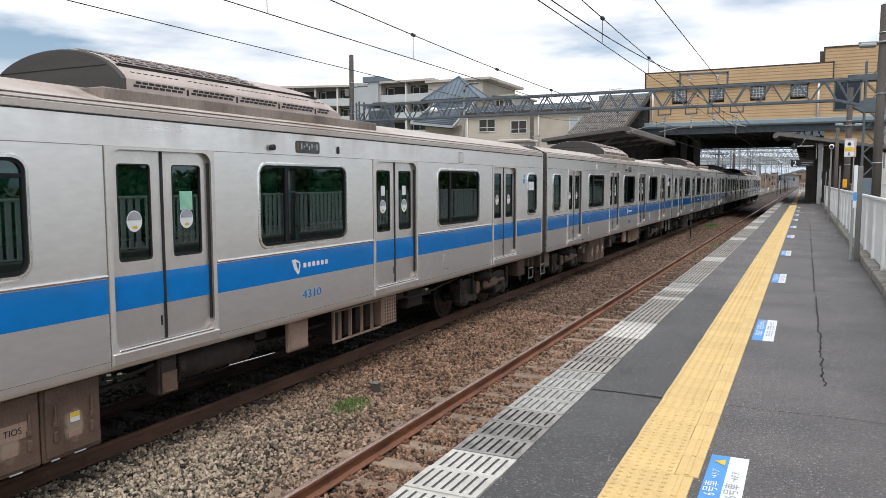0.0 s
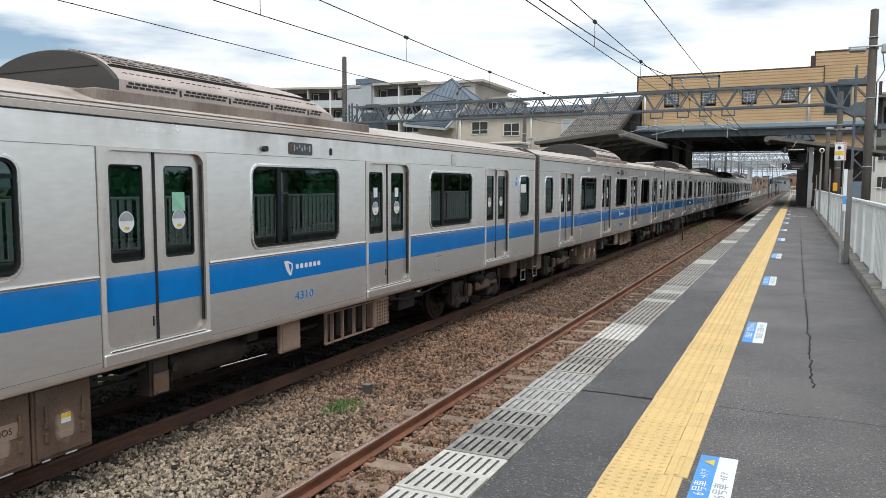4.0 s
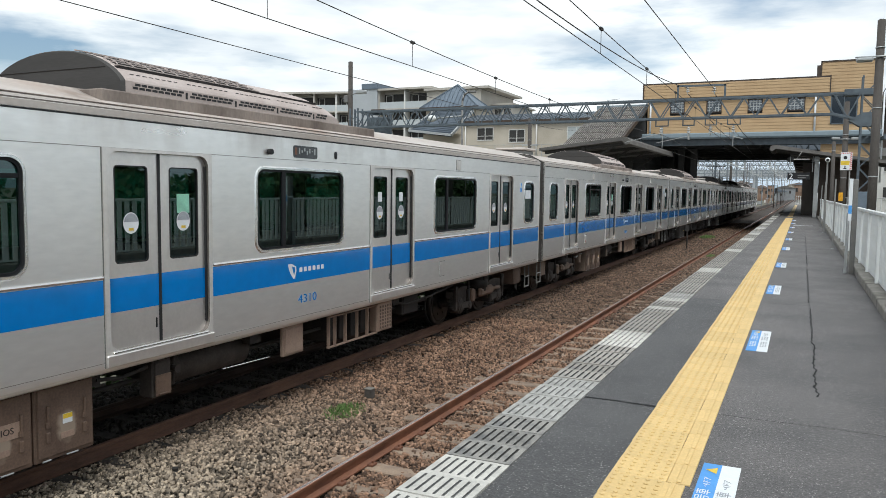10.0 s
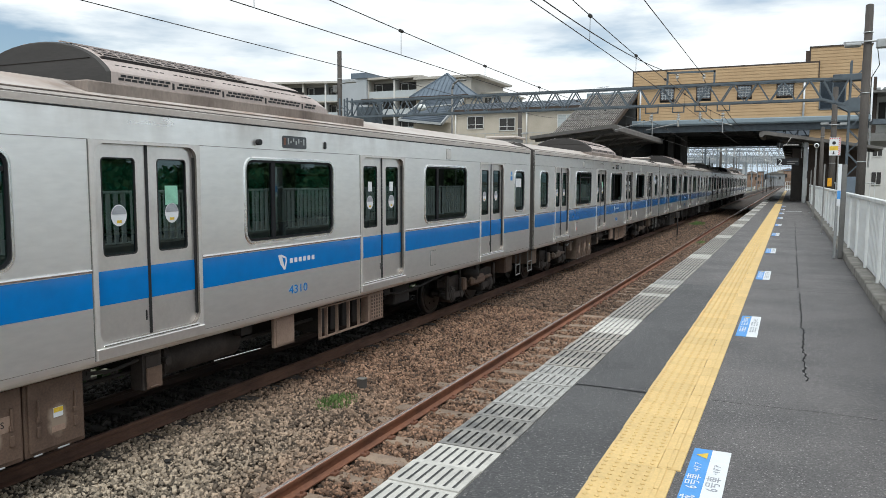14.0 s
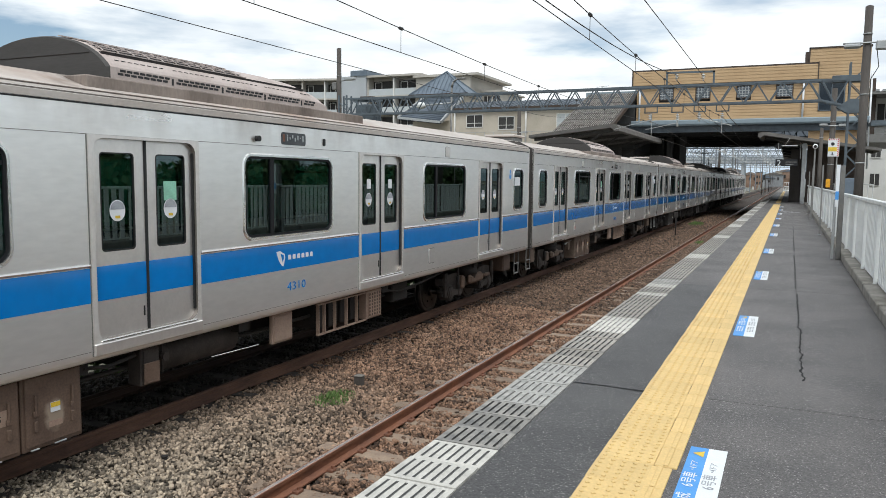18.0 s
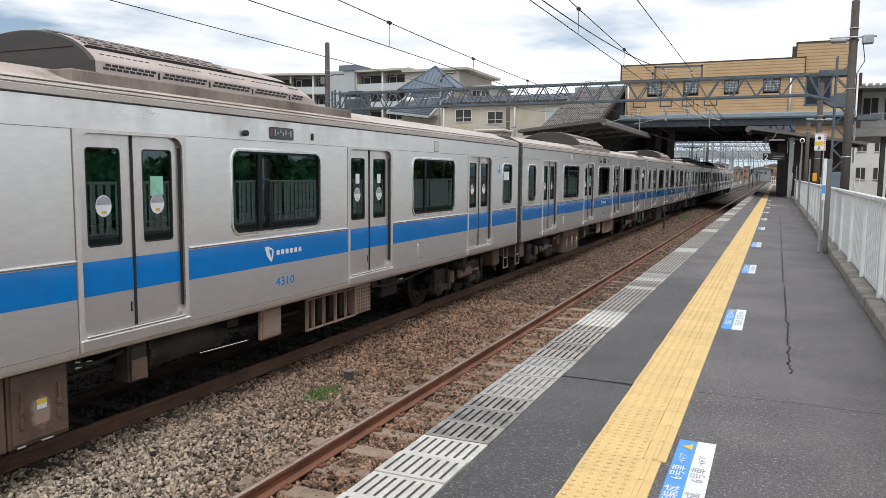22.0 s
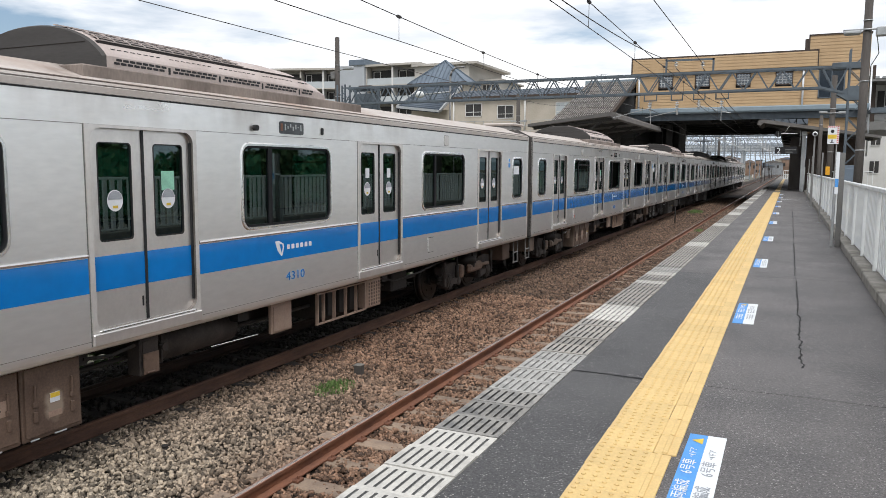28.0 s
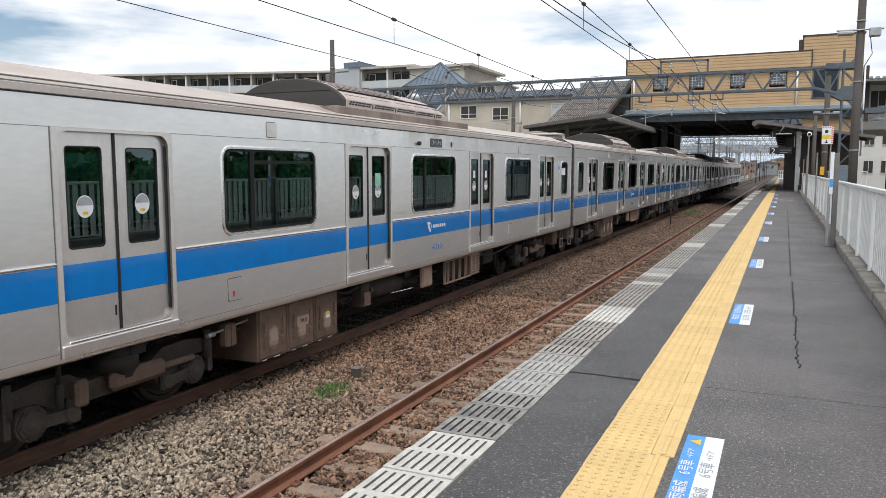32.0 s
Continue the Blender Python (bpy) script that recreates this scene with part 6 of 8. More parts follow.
part("lamp_head", bm, galv, p, "pale lamps on a cross arm")
bm = bmesh.new()
soft_box(bm, -0.22, 0.02, -0.35, -0.15, 1.2, 1.72, 0.02)
part("cable_box", bm, orange_mat, p, "bright yellow-orange box")
p = concrete_pole(1.75, 55, 5.0, 0.12, "thin dark concrete pole by the platform roof", (4.4,))
p = concrete_pole(-28.46, 44.6, 10.28, 0.17, "tall dark concrete pole with a lamp beside the gantry", (6.3, 8.4))
bm = bmesh.new()
rod(bm, (0.1, -0.1, 8.05), (0.9, -0.1, 8.15), 0.035, 6)
part("arm", bm, post_dark, p)
bm = bmesh.new()
soft_box(bm, 0.55, 1.35, -0.25, 0.05, 8.08, 8.3, 0.05)
part("lamp_head", bm, galv, p, "pale lamp head")
bm = bmesh.new()
soft_box(bm, -0.45, -0.12, -0.2, 0.1, 7.5, 8.0, 0.03)
part("switch_box", bm, post_dark, p, "dark switch box")
# steel frame and transformer at the foot of the gantry's far end
tf = thing("transformer_frame", pose(-26.6, 45.4, 0), "dark blue-grey transformer box on a steel frame", "transformer")
for x in (-0.9, 0.9):
    bm = bmesh.new()
    bar(bm, (x, 0, RAIL - 0.4), (x, 0, 6.75), 0.14, 0.14)
    part("leg", bm, truss_blue, tf)
for z in (5.2, 6.75):
    bm = bmesh.new()
    bar(bm, (-1.1, 0, z), (1.1, 0, z), 0.12, 0.14)
    part("cross_bar", bm, truss_blue, tf)
bm = bmesh.new()
soft_box(bm, -0.7, 0.7, -0.4, 0.4, 5.3, 6.5, 0.04)
part("case", bm, truss_blue, tf)
bm = bmesh.new()
soft_box(bm, -0.5, 0.5, -0.35, 0.35, 6.82, 7.05, 0.04)
part("top_case", bm, pole_mat, tf)
p = concrete_pole(-19.3, 56, 7.2, 0.16, "dark concrete pole behind the train", (4.2, 5.5))
bm = bmesh.new()
rod(bm, (-0.6, -0.1, 5.1), (0.6, -0.1, 5.1), 0.03)
soft_box(bm, 0.3, 0.7, -0.2, 0.0, 5.05, 5.2, 0.02)
part("lamp_head", bm, galv, p, "small pale lamp on an arm")
p = thing("street_lamp", pose(-27.5, 46, 0), "curved lamp post over the gantry", "street lamp")
bm = bmesh.new()
tube(bm, [(6.9, 0, RAIL - 0.4), (6.9, 0, 7.5), (7.0, 0, 7.85), (7.3, 0, 8.05), (7.9, 0, 8.05)], 0.07, 8)
part("mast", bm, post_dark, p)
bm = bmesh.new()
bmesh.ops.create_uvsphere(bm, u_segments=14, v_segments=8, radius=0.38)
bmesh.ops.scale(bm, verts=bm.verts, vec=(1, 0.6, 0.6))
bmesh.ops.translate(bm, verts=bm.verts, vec=(4.85, -0.4, 6.35))
part("lamp_head", bm, white_steel, p, "white rounded lamp head", True)
bm = bmesh.new()
rod(bm, (5.1, -0.4, 6.35), (6.9, 0, 6.5), 0.05)
part("arm", bm, galv, p)

# ---- gantry and overhead line ----
GY, GT, GB = 44.0, 6.75, 5.72
gantry = thing("gantry", pose(0, GY, 0), "blue-grey steel truss gantry carrying the overhead line", "gantry")
for dy in (-0.3, 0.3):
    for z in (GT, GB):
        bm = bmesh.new()
        bar(bm, (-27.4, dy, z), (1.3 if z < 6 else 2.4, dy, z), 0.1, 0.11)
        part("chord", bm, truss_blue, gantry)
    bm = bmesh.new()
    bar(bm, (1.3, dy, GB), (2.4, dy, 5.42), 0.1, 0.11)
    part("haunch", bm, truss_blue, gantry)
n = 23
for i in range(n):
    x0 = -27.3 + i * 28.6 / n
    xm, x1 = x0 + 14.3 / n, x0 + 28.6 / n
    for dy in (-0.3, 0.3):
        for a, b in (((x0, GB), (xm, GT)), ((xm, GT), (x1, GB))):
            bm = bmesh.new()
            bar(bm, (a[0], dy, a[1]), (b[0], dy, b[1]), 0.06, 0.06)
            part("brace", bm, truss_blue, gantry)
    for a, b in (((xm, -0.3, GT), (x1, 0.3, GT)), ((x0, -0.3, GB), (xm, 0.3, GB))):
        bm = bmesh.new()
        bar(bm, a, b, 0.05, 0.05)
        part("tie", bm, truss_blue, gantry)
for dy in (-0.3, 0.3):
    bm = bmesh.new()
    bar(bm, (1.9, dy, 5.5), (2.5, dy, GT), 0.07, 0.07)
    bar(bm, (1.3, dy, GT), (1.9, dy, 5.55), 0.07, 0.07)
    part("brace", bm, truss_blue, gantry)
bm = bmesh.new()
soft_box(bm, 1.75, 3.1, -0.33, 0.33, 6.62, 6.95, 0.02)
part("head_plate", bm, truss_blue, gantry, "blue-grey gusset plates")
bm = bmesh.new()
v = [(2.0, 5.35), (2.5, 5.05), (3.15, 5.05), (3.15, 5.75), (2.6, 5.75)]
a = [bm.verts.new((x, -0.33, z)) for x, z in v]
b = [bm.verts.new((x, 0.33, z)) for x, z in v]
for i in range(5):
    bm.faces.new((a[i], a[(i + 1) % 5], b[(i + 1) % 5], b[i]))
bm.faces.new(a), bm.faces.new(b)
part("corner_plate", bm, truss_blue, gantry, "blue-grey corner plate")


def lattice_tower(x0, x1, top):
    for x in (x0, x1):
        for dy in (-0.3, 0.3):
            bm = bmesh.new()
            bar(bm, (x, dy, RAIL - 0.4), (x, dy, top), 0.09, 0.09)
            part("leg", bm, truss_blue, gantry, "lattice tower leg")
    k = int((top - RAIL) / 0.6)
    for i in range(k):
        z0 = RAIL + i * 0.6
        for dy in (-0.3, 0.3):
            bm = bmesh.new()
            bar(bm, (x0 if i % 2 else x1, dy, z0), (x1 if i % 2 else x0, dy, z0 + 0.6), 0.045, 0.045)
            part("brace", bm, truss_blue, gantry)


lattice_tower(2.56, 3.1, 7.6)
lattice_tower(-27.9, -27.3, 7.0)
# frames above and below the truss
bm = bmesh.new()
for x in (-6.5, -4.02):
    bar(bm, (x, 0, GT), (x, 0, 7.52), 0.1, 0.1)
bar(bm, (-6.55, 0, 7.52), (-3.97, 0, 7.48), 0.1, 0.1)
part("upper_frame", bm, truss_blue, gantry, "steel frame above the truss")
for x0, x1 in ((-7.65, -6.97), (-6.17, -5.57), (-4.98, -4.39), (-3.82, -3.18)):
    bm = bmesh.new()
    for x in (x0, x1):
        bar(bm, (x, 0, GB), (x, 0, 5.33), 0.06, 0.06)
    bar(bm, (x0 - 0.03, 0, 5.33), (x1 + 0.03, 0, 5.33), 0.06, 0.06)
    part("drop_frame", bm, truss_blue, gantry, "small hanging frame")


def insulator(x, y, z, n=4):
    o = thing("insulator", pose(x, y, z), "white ribbed insulator on the gantry", "insulator", "insulators of the overhead line")
    bm = bmesh.new()
    for i in range(n):
        zz = -i * 0.09
        rod(bm, (0, 0, zz), (0, 0, zz - 0.05), 0.05, 10, 0.12)
    part("discs", bm, porcelain, o)
    bm = bmesh.new()
    rod(bm, (0, 0, 0.12), (0, 0, -n * 0.09 - 0.1), 0.02, 6)
    part("pin", bm, galv, o)
    return o


insulator(-5.98, GY, 7.42, n=3)
insulator(-4.57, GY, 7.36, n=3)
for x in (-7.35, -5.85, -4.7, -3.51):
    insulator(x, GY, 5.22)
for xa, xb, za, zb in ((-7.3, -9.4, 4.95, 4.45), (-4.7, -3.0, 5.0, 4.55), (-5.85, -7.6, 4.75, 4.4)):
    o = thing("registration_arm", pose(0, GY + 0.1, 0), "slender steel arm steadying the contact wire", "steady arm", "steady arms on the gantry")
    bm = bmesh.new()
    rod(bm, (xa, 0, za), (xb, 0, zb), 0.02, 6)
    part("tube", bm, galv, o)
    bm = bmesh.new()
    rod(bm, (xa - 0.02, 0, za + 0.3), (xa, 0, za - 0.2), 0.05, 8)
    part("joint", bm, porcelain, o)


def wire(name, pts, r, label, parent=None):
    cu = bpy.data.curves.new(name, "CURVE")
    cu.dimensions, cu.bevel_depth, cu.bevel_resolution = "3D", r, 1
    sp = cu.splines.new("POLY")
    sp.points.add(len(pts) - 1)
    for q, p in zip(sp.points, pts):
        q.co = (*p, 1)
    cu.materials.append(wire_mat)
    me = bpy.data.meshes.new_from_object(bpy.data.objects.new("tmp", cu))
    ob = new(name, me)
    if parent:
        ob.parent = parent
        ob["label"] = label
        return ob
    return tagged(ob, label, "wire", "feeder wires")


def along(x, f, y0=-25.0, y1=44.0, k=36):
    return [(x, y0 + (y1 - y0) * i / k, f(y0 + (y1 - y0) * i / k)) for i in range(k + 1)]


def overhead_line(x, contact, messenger, y0, top, label):
    o = thing("overhead_line", pose(0, 0, 0), label, "overhead line", "overhead lines of the two tracks")
    wire("contact_wire", along(x, lambda y: contact), 0.008, "dark contact wire", o)
    wire("messenger_wire", along(x, messenger), 0.009, "sagging messenger wire", o)
    wire("contact_wire", along(x, lambda y: contact, 44, 150), 0.012, "dark contact wire", o)
    wire("messenger_wire", along(x, lambda y: messenger(44) - 0.5 * math.sin((y - 44) / 44 * math.pi) ** 2, 44, 132), 0.012, "sagging messenger wire", o)
    bm = bmesh.new()
    rod(bm, (x, 44, contact), (x, 44, top), 0.02, 6)
    part("support_rod", bm, galv, o)
    for i in range(10):
        y = y0 + 4.6 * i
        bm = bmesh.new()
        rod(bm, (x, y, contact), (x, y, messenger(y)), 0.006, 5)
        d = part("dropper", bm, wire_mat, o, "thin dropper wire")
        bm = bmesh.new()
        rod(bm, (x, y - 0.05, messenger(y)), (x, y + 0.05, messenger(y)), 0.036, 8)
        part("clamp", bm, wire_mat, d, "dark clamp")


overhead_line(NEAR, 4.14, lambda y: 4.535 + 0.00105 * (y - 22) ** 2, 0.35, 5.3, "contact and messenger wires with droppers over the empty track")
overhead_line(FAR, 4.06, lambda y: 4.43 + 0.001 * (y - 24) ** 2, -0.1, 5.3, "contact and messenger wires with droppers over the train")
wire("feeder_wire", along(-6.0, lambda y: 6.18 + 0.00168 * (y - 17) ** 2, -10), 0.017, "thick sagging feeder cable")
wire("feeder_wire", along(-4.57, lambda y: 7.24 + 0.0095 * (44 - y) - 0.00008 * (44 - y) ** 2, -10), 0.017, "thick feeder cable above the empty track")
wire("feeder_wire", along(-10.0, lambda y: 4.28 + 0.0073 * max(0, y - 30) ** 2, -20, 44), 0.008, "thin dark wire beyond the train")
wire("feeder_wire", [(-5.98, 44, 7.1), (-4.9, 50, 5.6), (-4.5, 60, 5.2)], 0.02, "thick feeder cable dipping under the bridge")
wire("feeder_wire", [(-4.57, 44, 7.05), (-3.6, 52, 5.5), (-3.3, 60, 5.2)], 0.02, "thick feeder cable dipping under the bridge")

# ---- station bridge ----
BY = 62.0
bridge = thing("station_bridge", pose(0, BY, 0), "station building bridging the tracks, clad in ochre ribbed siding", "station building")


def ribbed(x0, x1, y, z0, z1, name, holes=(), pitch=0.235):
    """Lapped horizontal boards, left out where windows are."""
    z = z0
    while z < z1 - 0.02:
        zt = min(z + pitch, z1)
        spans = [(x0, x1)]
        for hx0, hx1, hz0, hz1 in holes:
            if zt > hz0 + 0.05 and z < hz1 - 0.05:
                spans = [s for a, b in spans for s in ((a, min(b, hx0)), (max(a, hx1), b)) if s[1] - s[0] > 0.02]
        for a, b in spans:
            bm = bmesh.new()
            pr = [(y, z), (y - 0.024, z + 0.01), (y - 0.026, z + 0.05), (y - 0.012, zt), (y, zt)]
            ra = [bm.verts.new((a, p, q)) for p, q in pr]
            rb = [bm.verts.new((b, p, q)) for p, q in pr]
            for i in range(5):
                bm.faces.new((ra[i], ra[(i + 1) % 5], rb[(i + 1) % 5], rb[i]))
            bm.faces.new(ra), bm.faces.new(rb)
            part(name, bm, siding, bridge)
        z = zt


WIN = [(-9.72, -8.6, 7.82, 8.8), (-6.98, -5.86, 7.82, 8.8), (-4.0, -2.95, 7.8, 8.76), (-1.25, -0.06, 7.78, 8.72)]
ribbed(-11.45, 4.85, 0, 6.25, 9.05, "siding_board", WIN + [(1.62, 3.35, 6.7, 8.8)])
ribbed(-11.75, 1.5, -0.3, 9.0, 10.08, "siding_board")
ribbed(0.95, 4.85, 0, 9.05, 11.2, "siding_board")
bm = bmesh.new()
box(bm, -11.4, 4.8, 0.14, 11, 6.1, 10.0)
box(bm, 1.0, 4.8, 0.14, 11, 10.0, 11.15)
part("core_wall", bm, dark_room, bridge, "shell of the building")
bm = bmesh.new()
box(bm, -11.75, 1.5, -0.3, 11, 10.08, 10.2)
box(bm, -11.82, -11.72, -0.37, 0.2, 8.95, 10.22)
box(bm, 1.5, 1.57, -0.37, 0.0, 8.95, 10.22)
box(bm, -11.75, 1.5, -0.3, 0.0, 8.93, 9.0)
part("parapet_trim", bm, brown_trim, bridge, "dark brown edge trim")
bm = bmesh.new()
box(bm, 0.88, 4.92, -0.06, 11, 11.2, 11.3)
box(bm, 0.86, 0.95, -0.06, 0.3, 10.1, 11.3)
box(bm, 0.62, 0.86, -0.02, 0.4, 10.2, 11.0)
part("upper_trim", bm, brown_trim, bridge, "dark brown edge trim")
for hx0, hx1, hz0, hz1 in WIN:
    bm = bmesh.new()
    for a, b, c, d in ((hx0, hx1, hz0, hz0 + 0.07), (hx0, hx1, hz1 - 0.07, hz1), (hx0, hx0 + 0.07, hz0, hz1), (hx1 - 0.07, hx1, hz0, hz1)):
        box(bm, a, b, -0.07, 0.02, c, d)
    w = part("window", bm, brown_trim, bridge, "small latticed window")
    bm = bmesh.new()
    box(bm, hx0, hx1, 0.03, 0.04, hz0, hz1)
    part("pane", bm, pane_clear, w)
    for i in range(1, 5):
        bm = bmesh.new()
        x = hx0 + (hx1 - hx0) * i / 5
        box(bm, x - 0.02, x + 0.02, -0.02, 0.02, hz0, hz1)
        part("bar", bm, galv, w)
        bm = bmesh.new()
        z = hz0 + (hz1 - hz0) * i / 5
        box(bm, hx0, hx1, -0.025, 0.018, z - 0.02, z + 0.02)
        part("bar", bm, galv, w)
bm = bmesh.new()
for a, b, c, d in ((1.62, 3.35, 6.7, 6.78), (1.62, 3.35, 8.72, 8.8), (1.62, 1.7, 6.7, 8.8), (3.27, 3.35, 6.7, 8.8), (2.45, 2.52, 6.7, 8.8)):
    box(bm, a, b, -0.07, 0.05, c, d)
w = part("window", bm, truss_blue, bridge, "large dark stairwell window")
bm = bmesh.new()
box(bm, 1.65, 3.3, 0.02, 0.03, 6.72, 8.78)
part("pane", bm, navy_glass, w)
bm = bmesh.new()
sweep(bm, [(-0.45, 6.24), (-0.5, 6.17), (-0.5, 5.92), (-0.42, 5.8), (-0.06, 5.8), (-0.06, 6.24)], 0, 1)
tmp = Matrix(((0, 1, 0, 0), (1, 0, 0, 0), (0, 0, 1, 0), (0, 0, 0, 1)))
bmesh.ops.transform(bm, matrix=Matrix.Translation((-11.75, 0, 0)) @ Matrix.Diagonal((16.7, 1, 1, 1)) @ tmp, verts=bm.verts)
part("gutter", bm, gutter_blue, bridge, "pale blue gutter along the facade")
for x in (-11.2, 0.62):
    bm = bmesh.new()
    rod(bm, (x, -0.15, 6.2), (x, -0.15, 9.0), 0.07, 10)
    part("downpipe", bm, sign_white, bridge, "white downpipe")
for y, z0 in ((0.15, 5.3), (3.6, 5.2), (7.2, 5.2), (10.9, 5.2), (14.6, 5.2), (18.3, 5.2), (22.0, 5.2), (25.7, 5.2)):
    bm = bmesh.new()
    box(bm, -12, 4.9, y - 0.12, y + 0.12, z0, 6.08)
    for z in (z0, 6.0):
        box(bm, -12, 4.9, y - 0.2, y + 0.2, z, z + 0.05)
    part("girder", bm, truss_blue if y < 1 else girder, bridge, "steel girder under the deck")
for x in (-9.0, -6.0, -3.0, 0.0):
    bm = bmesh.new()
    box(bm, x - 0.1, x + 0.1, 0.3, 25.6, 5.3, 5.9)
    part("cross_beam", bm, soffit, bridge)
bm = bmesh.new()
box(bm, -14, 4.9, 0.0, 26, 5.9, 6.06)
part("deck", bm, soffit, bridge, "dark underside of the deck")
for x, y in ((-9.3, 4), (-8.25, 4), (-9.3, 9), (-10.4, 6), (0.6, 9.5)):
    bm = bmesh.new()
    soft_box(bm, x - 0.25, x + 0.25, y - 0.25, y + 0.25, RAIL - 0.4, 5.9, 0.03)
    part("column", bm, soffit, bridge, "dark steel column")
# strip windows under the siding at the platform stairs
for i in range(4):
    bm = bmesh.new()
    x = -2.2 + i * 0.85
    box(bm, x, x + 0.8, 0.36, 0.4, 4.9, 5.35)
    part("strip_window", bm, pane_clear, bridge, "narrow window band")
bm = bmesh.new()
box(bm, 1.1, 4.85, 0.31, 0.45, 4.2, 6.08)
part("lower_wall", bm, siding, bridge, "ochre wall below the deck")
ribbed(1.1, 4.85, 0.29, 4.2, 6.05, "siding_board")
bm = bmesh.new()
box(bm, 4.92, 6.3, -2.4, 0.0, 5.5, 5.72)
box(bm, 4.92, 6.34, -2.44, -2.3, 5.42, 5.78)
part("walkway_eave", bm, truss_blue, bridge, "blue-grey eave over the side stairs")
bm = bmesh.new()
rod(bm, (4.98, -0.12, 2.5), (4.98, -0.12, 9.4), 0.06, 10)
part("downpipe", bm, sign_white, bridge, "white downpipe")
bm = bmesh.new()
box(bm, 4.88, 5.25, -0.1, 0.25, 8.0, 8.9)
part("duct", bm, brown_trim, bridge, "dark brown duct")
bm = bmesh.new()
box(bm, 1.1, 4.85, 0.1, 0.3, RAIL - 0.4, 4.2)
part("base_wall", bm, brown_trim, bridge, "dark brown wall at platform level")
bm = bmesh.new()
box(bm, 0.0, 1.0, 2.0, 9.0, 0, 4.0)
part("stair_wall", bm, pole_mat, bridge, "dark stair enclosure on the platform")

# platform roof
can = thing("platform_canopy", pose(0, 57, 0), "dark sloping platform roof on steel posts", "platform roof")
bm = bmesh.new()
pr = [(-2.15, 4.62), (-2.12, 4.86), (-1.95, 4.95), (-1.7, 4.96), (5.4, 3.78), (5.4, 3.6), (-1.75, 4.72), (-1.95, 4.55)]
sweep(bm, pr, 0, 5)
part("roof", bm, canopy_mat, can, "weathered sheet roof with a rounded edge")
bm = bmesh.new()
sweep(bm, [(-0.85, 4.55), (-0.85, 4.74), (1.05, 4.46), (1.05, 4.28), (-0.7, 4.5)], 5.004, 60)
part("rear_roof", bm, canopy_mat, can, "narrower weathered sheet roof")
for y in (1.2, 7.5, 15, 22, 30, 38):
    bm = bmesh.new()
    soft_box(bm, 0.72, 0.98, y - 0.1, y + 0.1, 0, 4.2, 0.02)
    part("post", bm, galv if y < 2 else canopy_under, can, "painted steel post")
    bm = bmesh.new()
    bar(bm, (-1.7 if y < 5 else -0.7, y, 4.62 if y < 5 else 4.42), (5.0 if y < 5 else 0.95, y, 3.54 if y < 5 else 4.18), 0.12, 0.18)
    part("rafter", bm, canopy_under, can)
# panels added so the far carriages reflect something dark
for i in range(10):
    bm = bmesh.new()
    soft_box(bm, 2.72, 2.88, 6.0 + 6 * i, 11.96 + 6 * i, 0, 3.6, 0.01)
    part("back_panel", bm, canopy_under, can, "added dark panel that darkens the train's reflections")
bm = bmesh.new()
soft_box(bm, 0.68, 1.02, 1.05, 1.35, 3.85, 4.15, 0.03)
part("post_box", bm, galv, can, "small box on the post")
sg = thing("platform_sign", pose(0, 56.9, 0), "black hanging sign with the white platform number 2", "hanging sign")
bm = bmesh.new()
soft_box(bm, -0.95, 0.45, 0.6, 0.75, 2.6, 3.08, 0.02)
part("board", bm, board_black, sg)
n2 = part("numeral", text_mesh("2", 0.55, sign_white, "numeral"), None, sg, "white numeral 2")
n2.location, n2.rotation_euler = (-0.72, 0.595, 2.81), (math.pi / 2, 0, 0)
for i, (a, b) in enumerate(((-0.3, 0.38), (-0.3, 0.2))):
    bm = bmesh.new()
    box(bm, a, b, 0.594, 0.6, 2.86 - i * 0.16, 2.91 - i * 0.16)
    part("letter_bar", bm, grey_steel, sg)
for x in (-0.8, 0.6):
    bm = bmesh.new()
    rod(bm, (x, 0.67, 3.12), (x, 0.67, 4.2), 0.02, 6)
    part("hanger", bm, galv, sg)
lt = thing("platform_lamp", pose(-0.1, 56.6, 0), "white tube lamp under the platform roof edge", "lamp")
bm = bmesh.new()
soft_box(bm, -0.5, 0.5, 0.3, 0.45, 3.95, 4.0, 0.01)
rod(bm, (-0.3, 0.37, 4.0), (0.0, 0.37, 4.5), 0.015)
part("fitting", bm, white_wall, lt)
sp = thing("loudspeaker", pose(-0.85, 58, 0), "dark round speaker hanging from the roof edge", "loudspeaker")
bm = bmesh.new()
rod(bm, (0.05, 0, 4.0), (0.05, 0.35, 4.0), 0.22, 18, 0.1)
rod(bm, (0.05, 0.15, 4.1), (0.05, 0.15, 4.62), 0.03)
part("horn", bm, board_black, sp)
gt = thing("end_railing", pose(-0.75, 128, 0), "white railing at the far end of the platform", "railing")
for i in range(7):
    bm = bmesh.new()
    rod(bm, (0.3 * i, 0, 0), (0.3 * i, 0, 1.35), 0.03, 6)
    part("post", bm, white_steel, gt)
for z in (0.15, 0.75, 1.35):
    bm = bmesh.new()
    rod(bm, (0, 0, z), (1.8, 0, z), 0.04, 6)
    part("rail", bm, white_steel, gt)

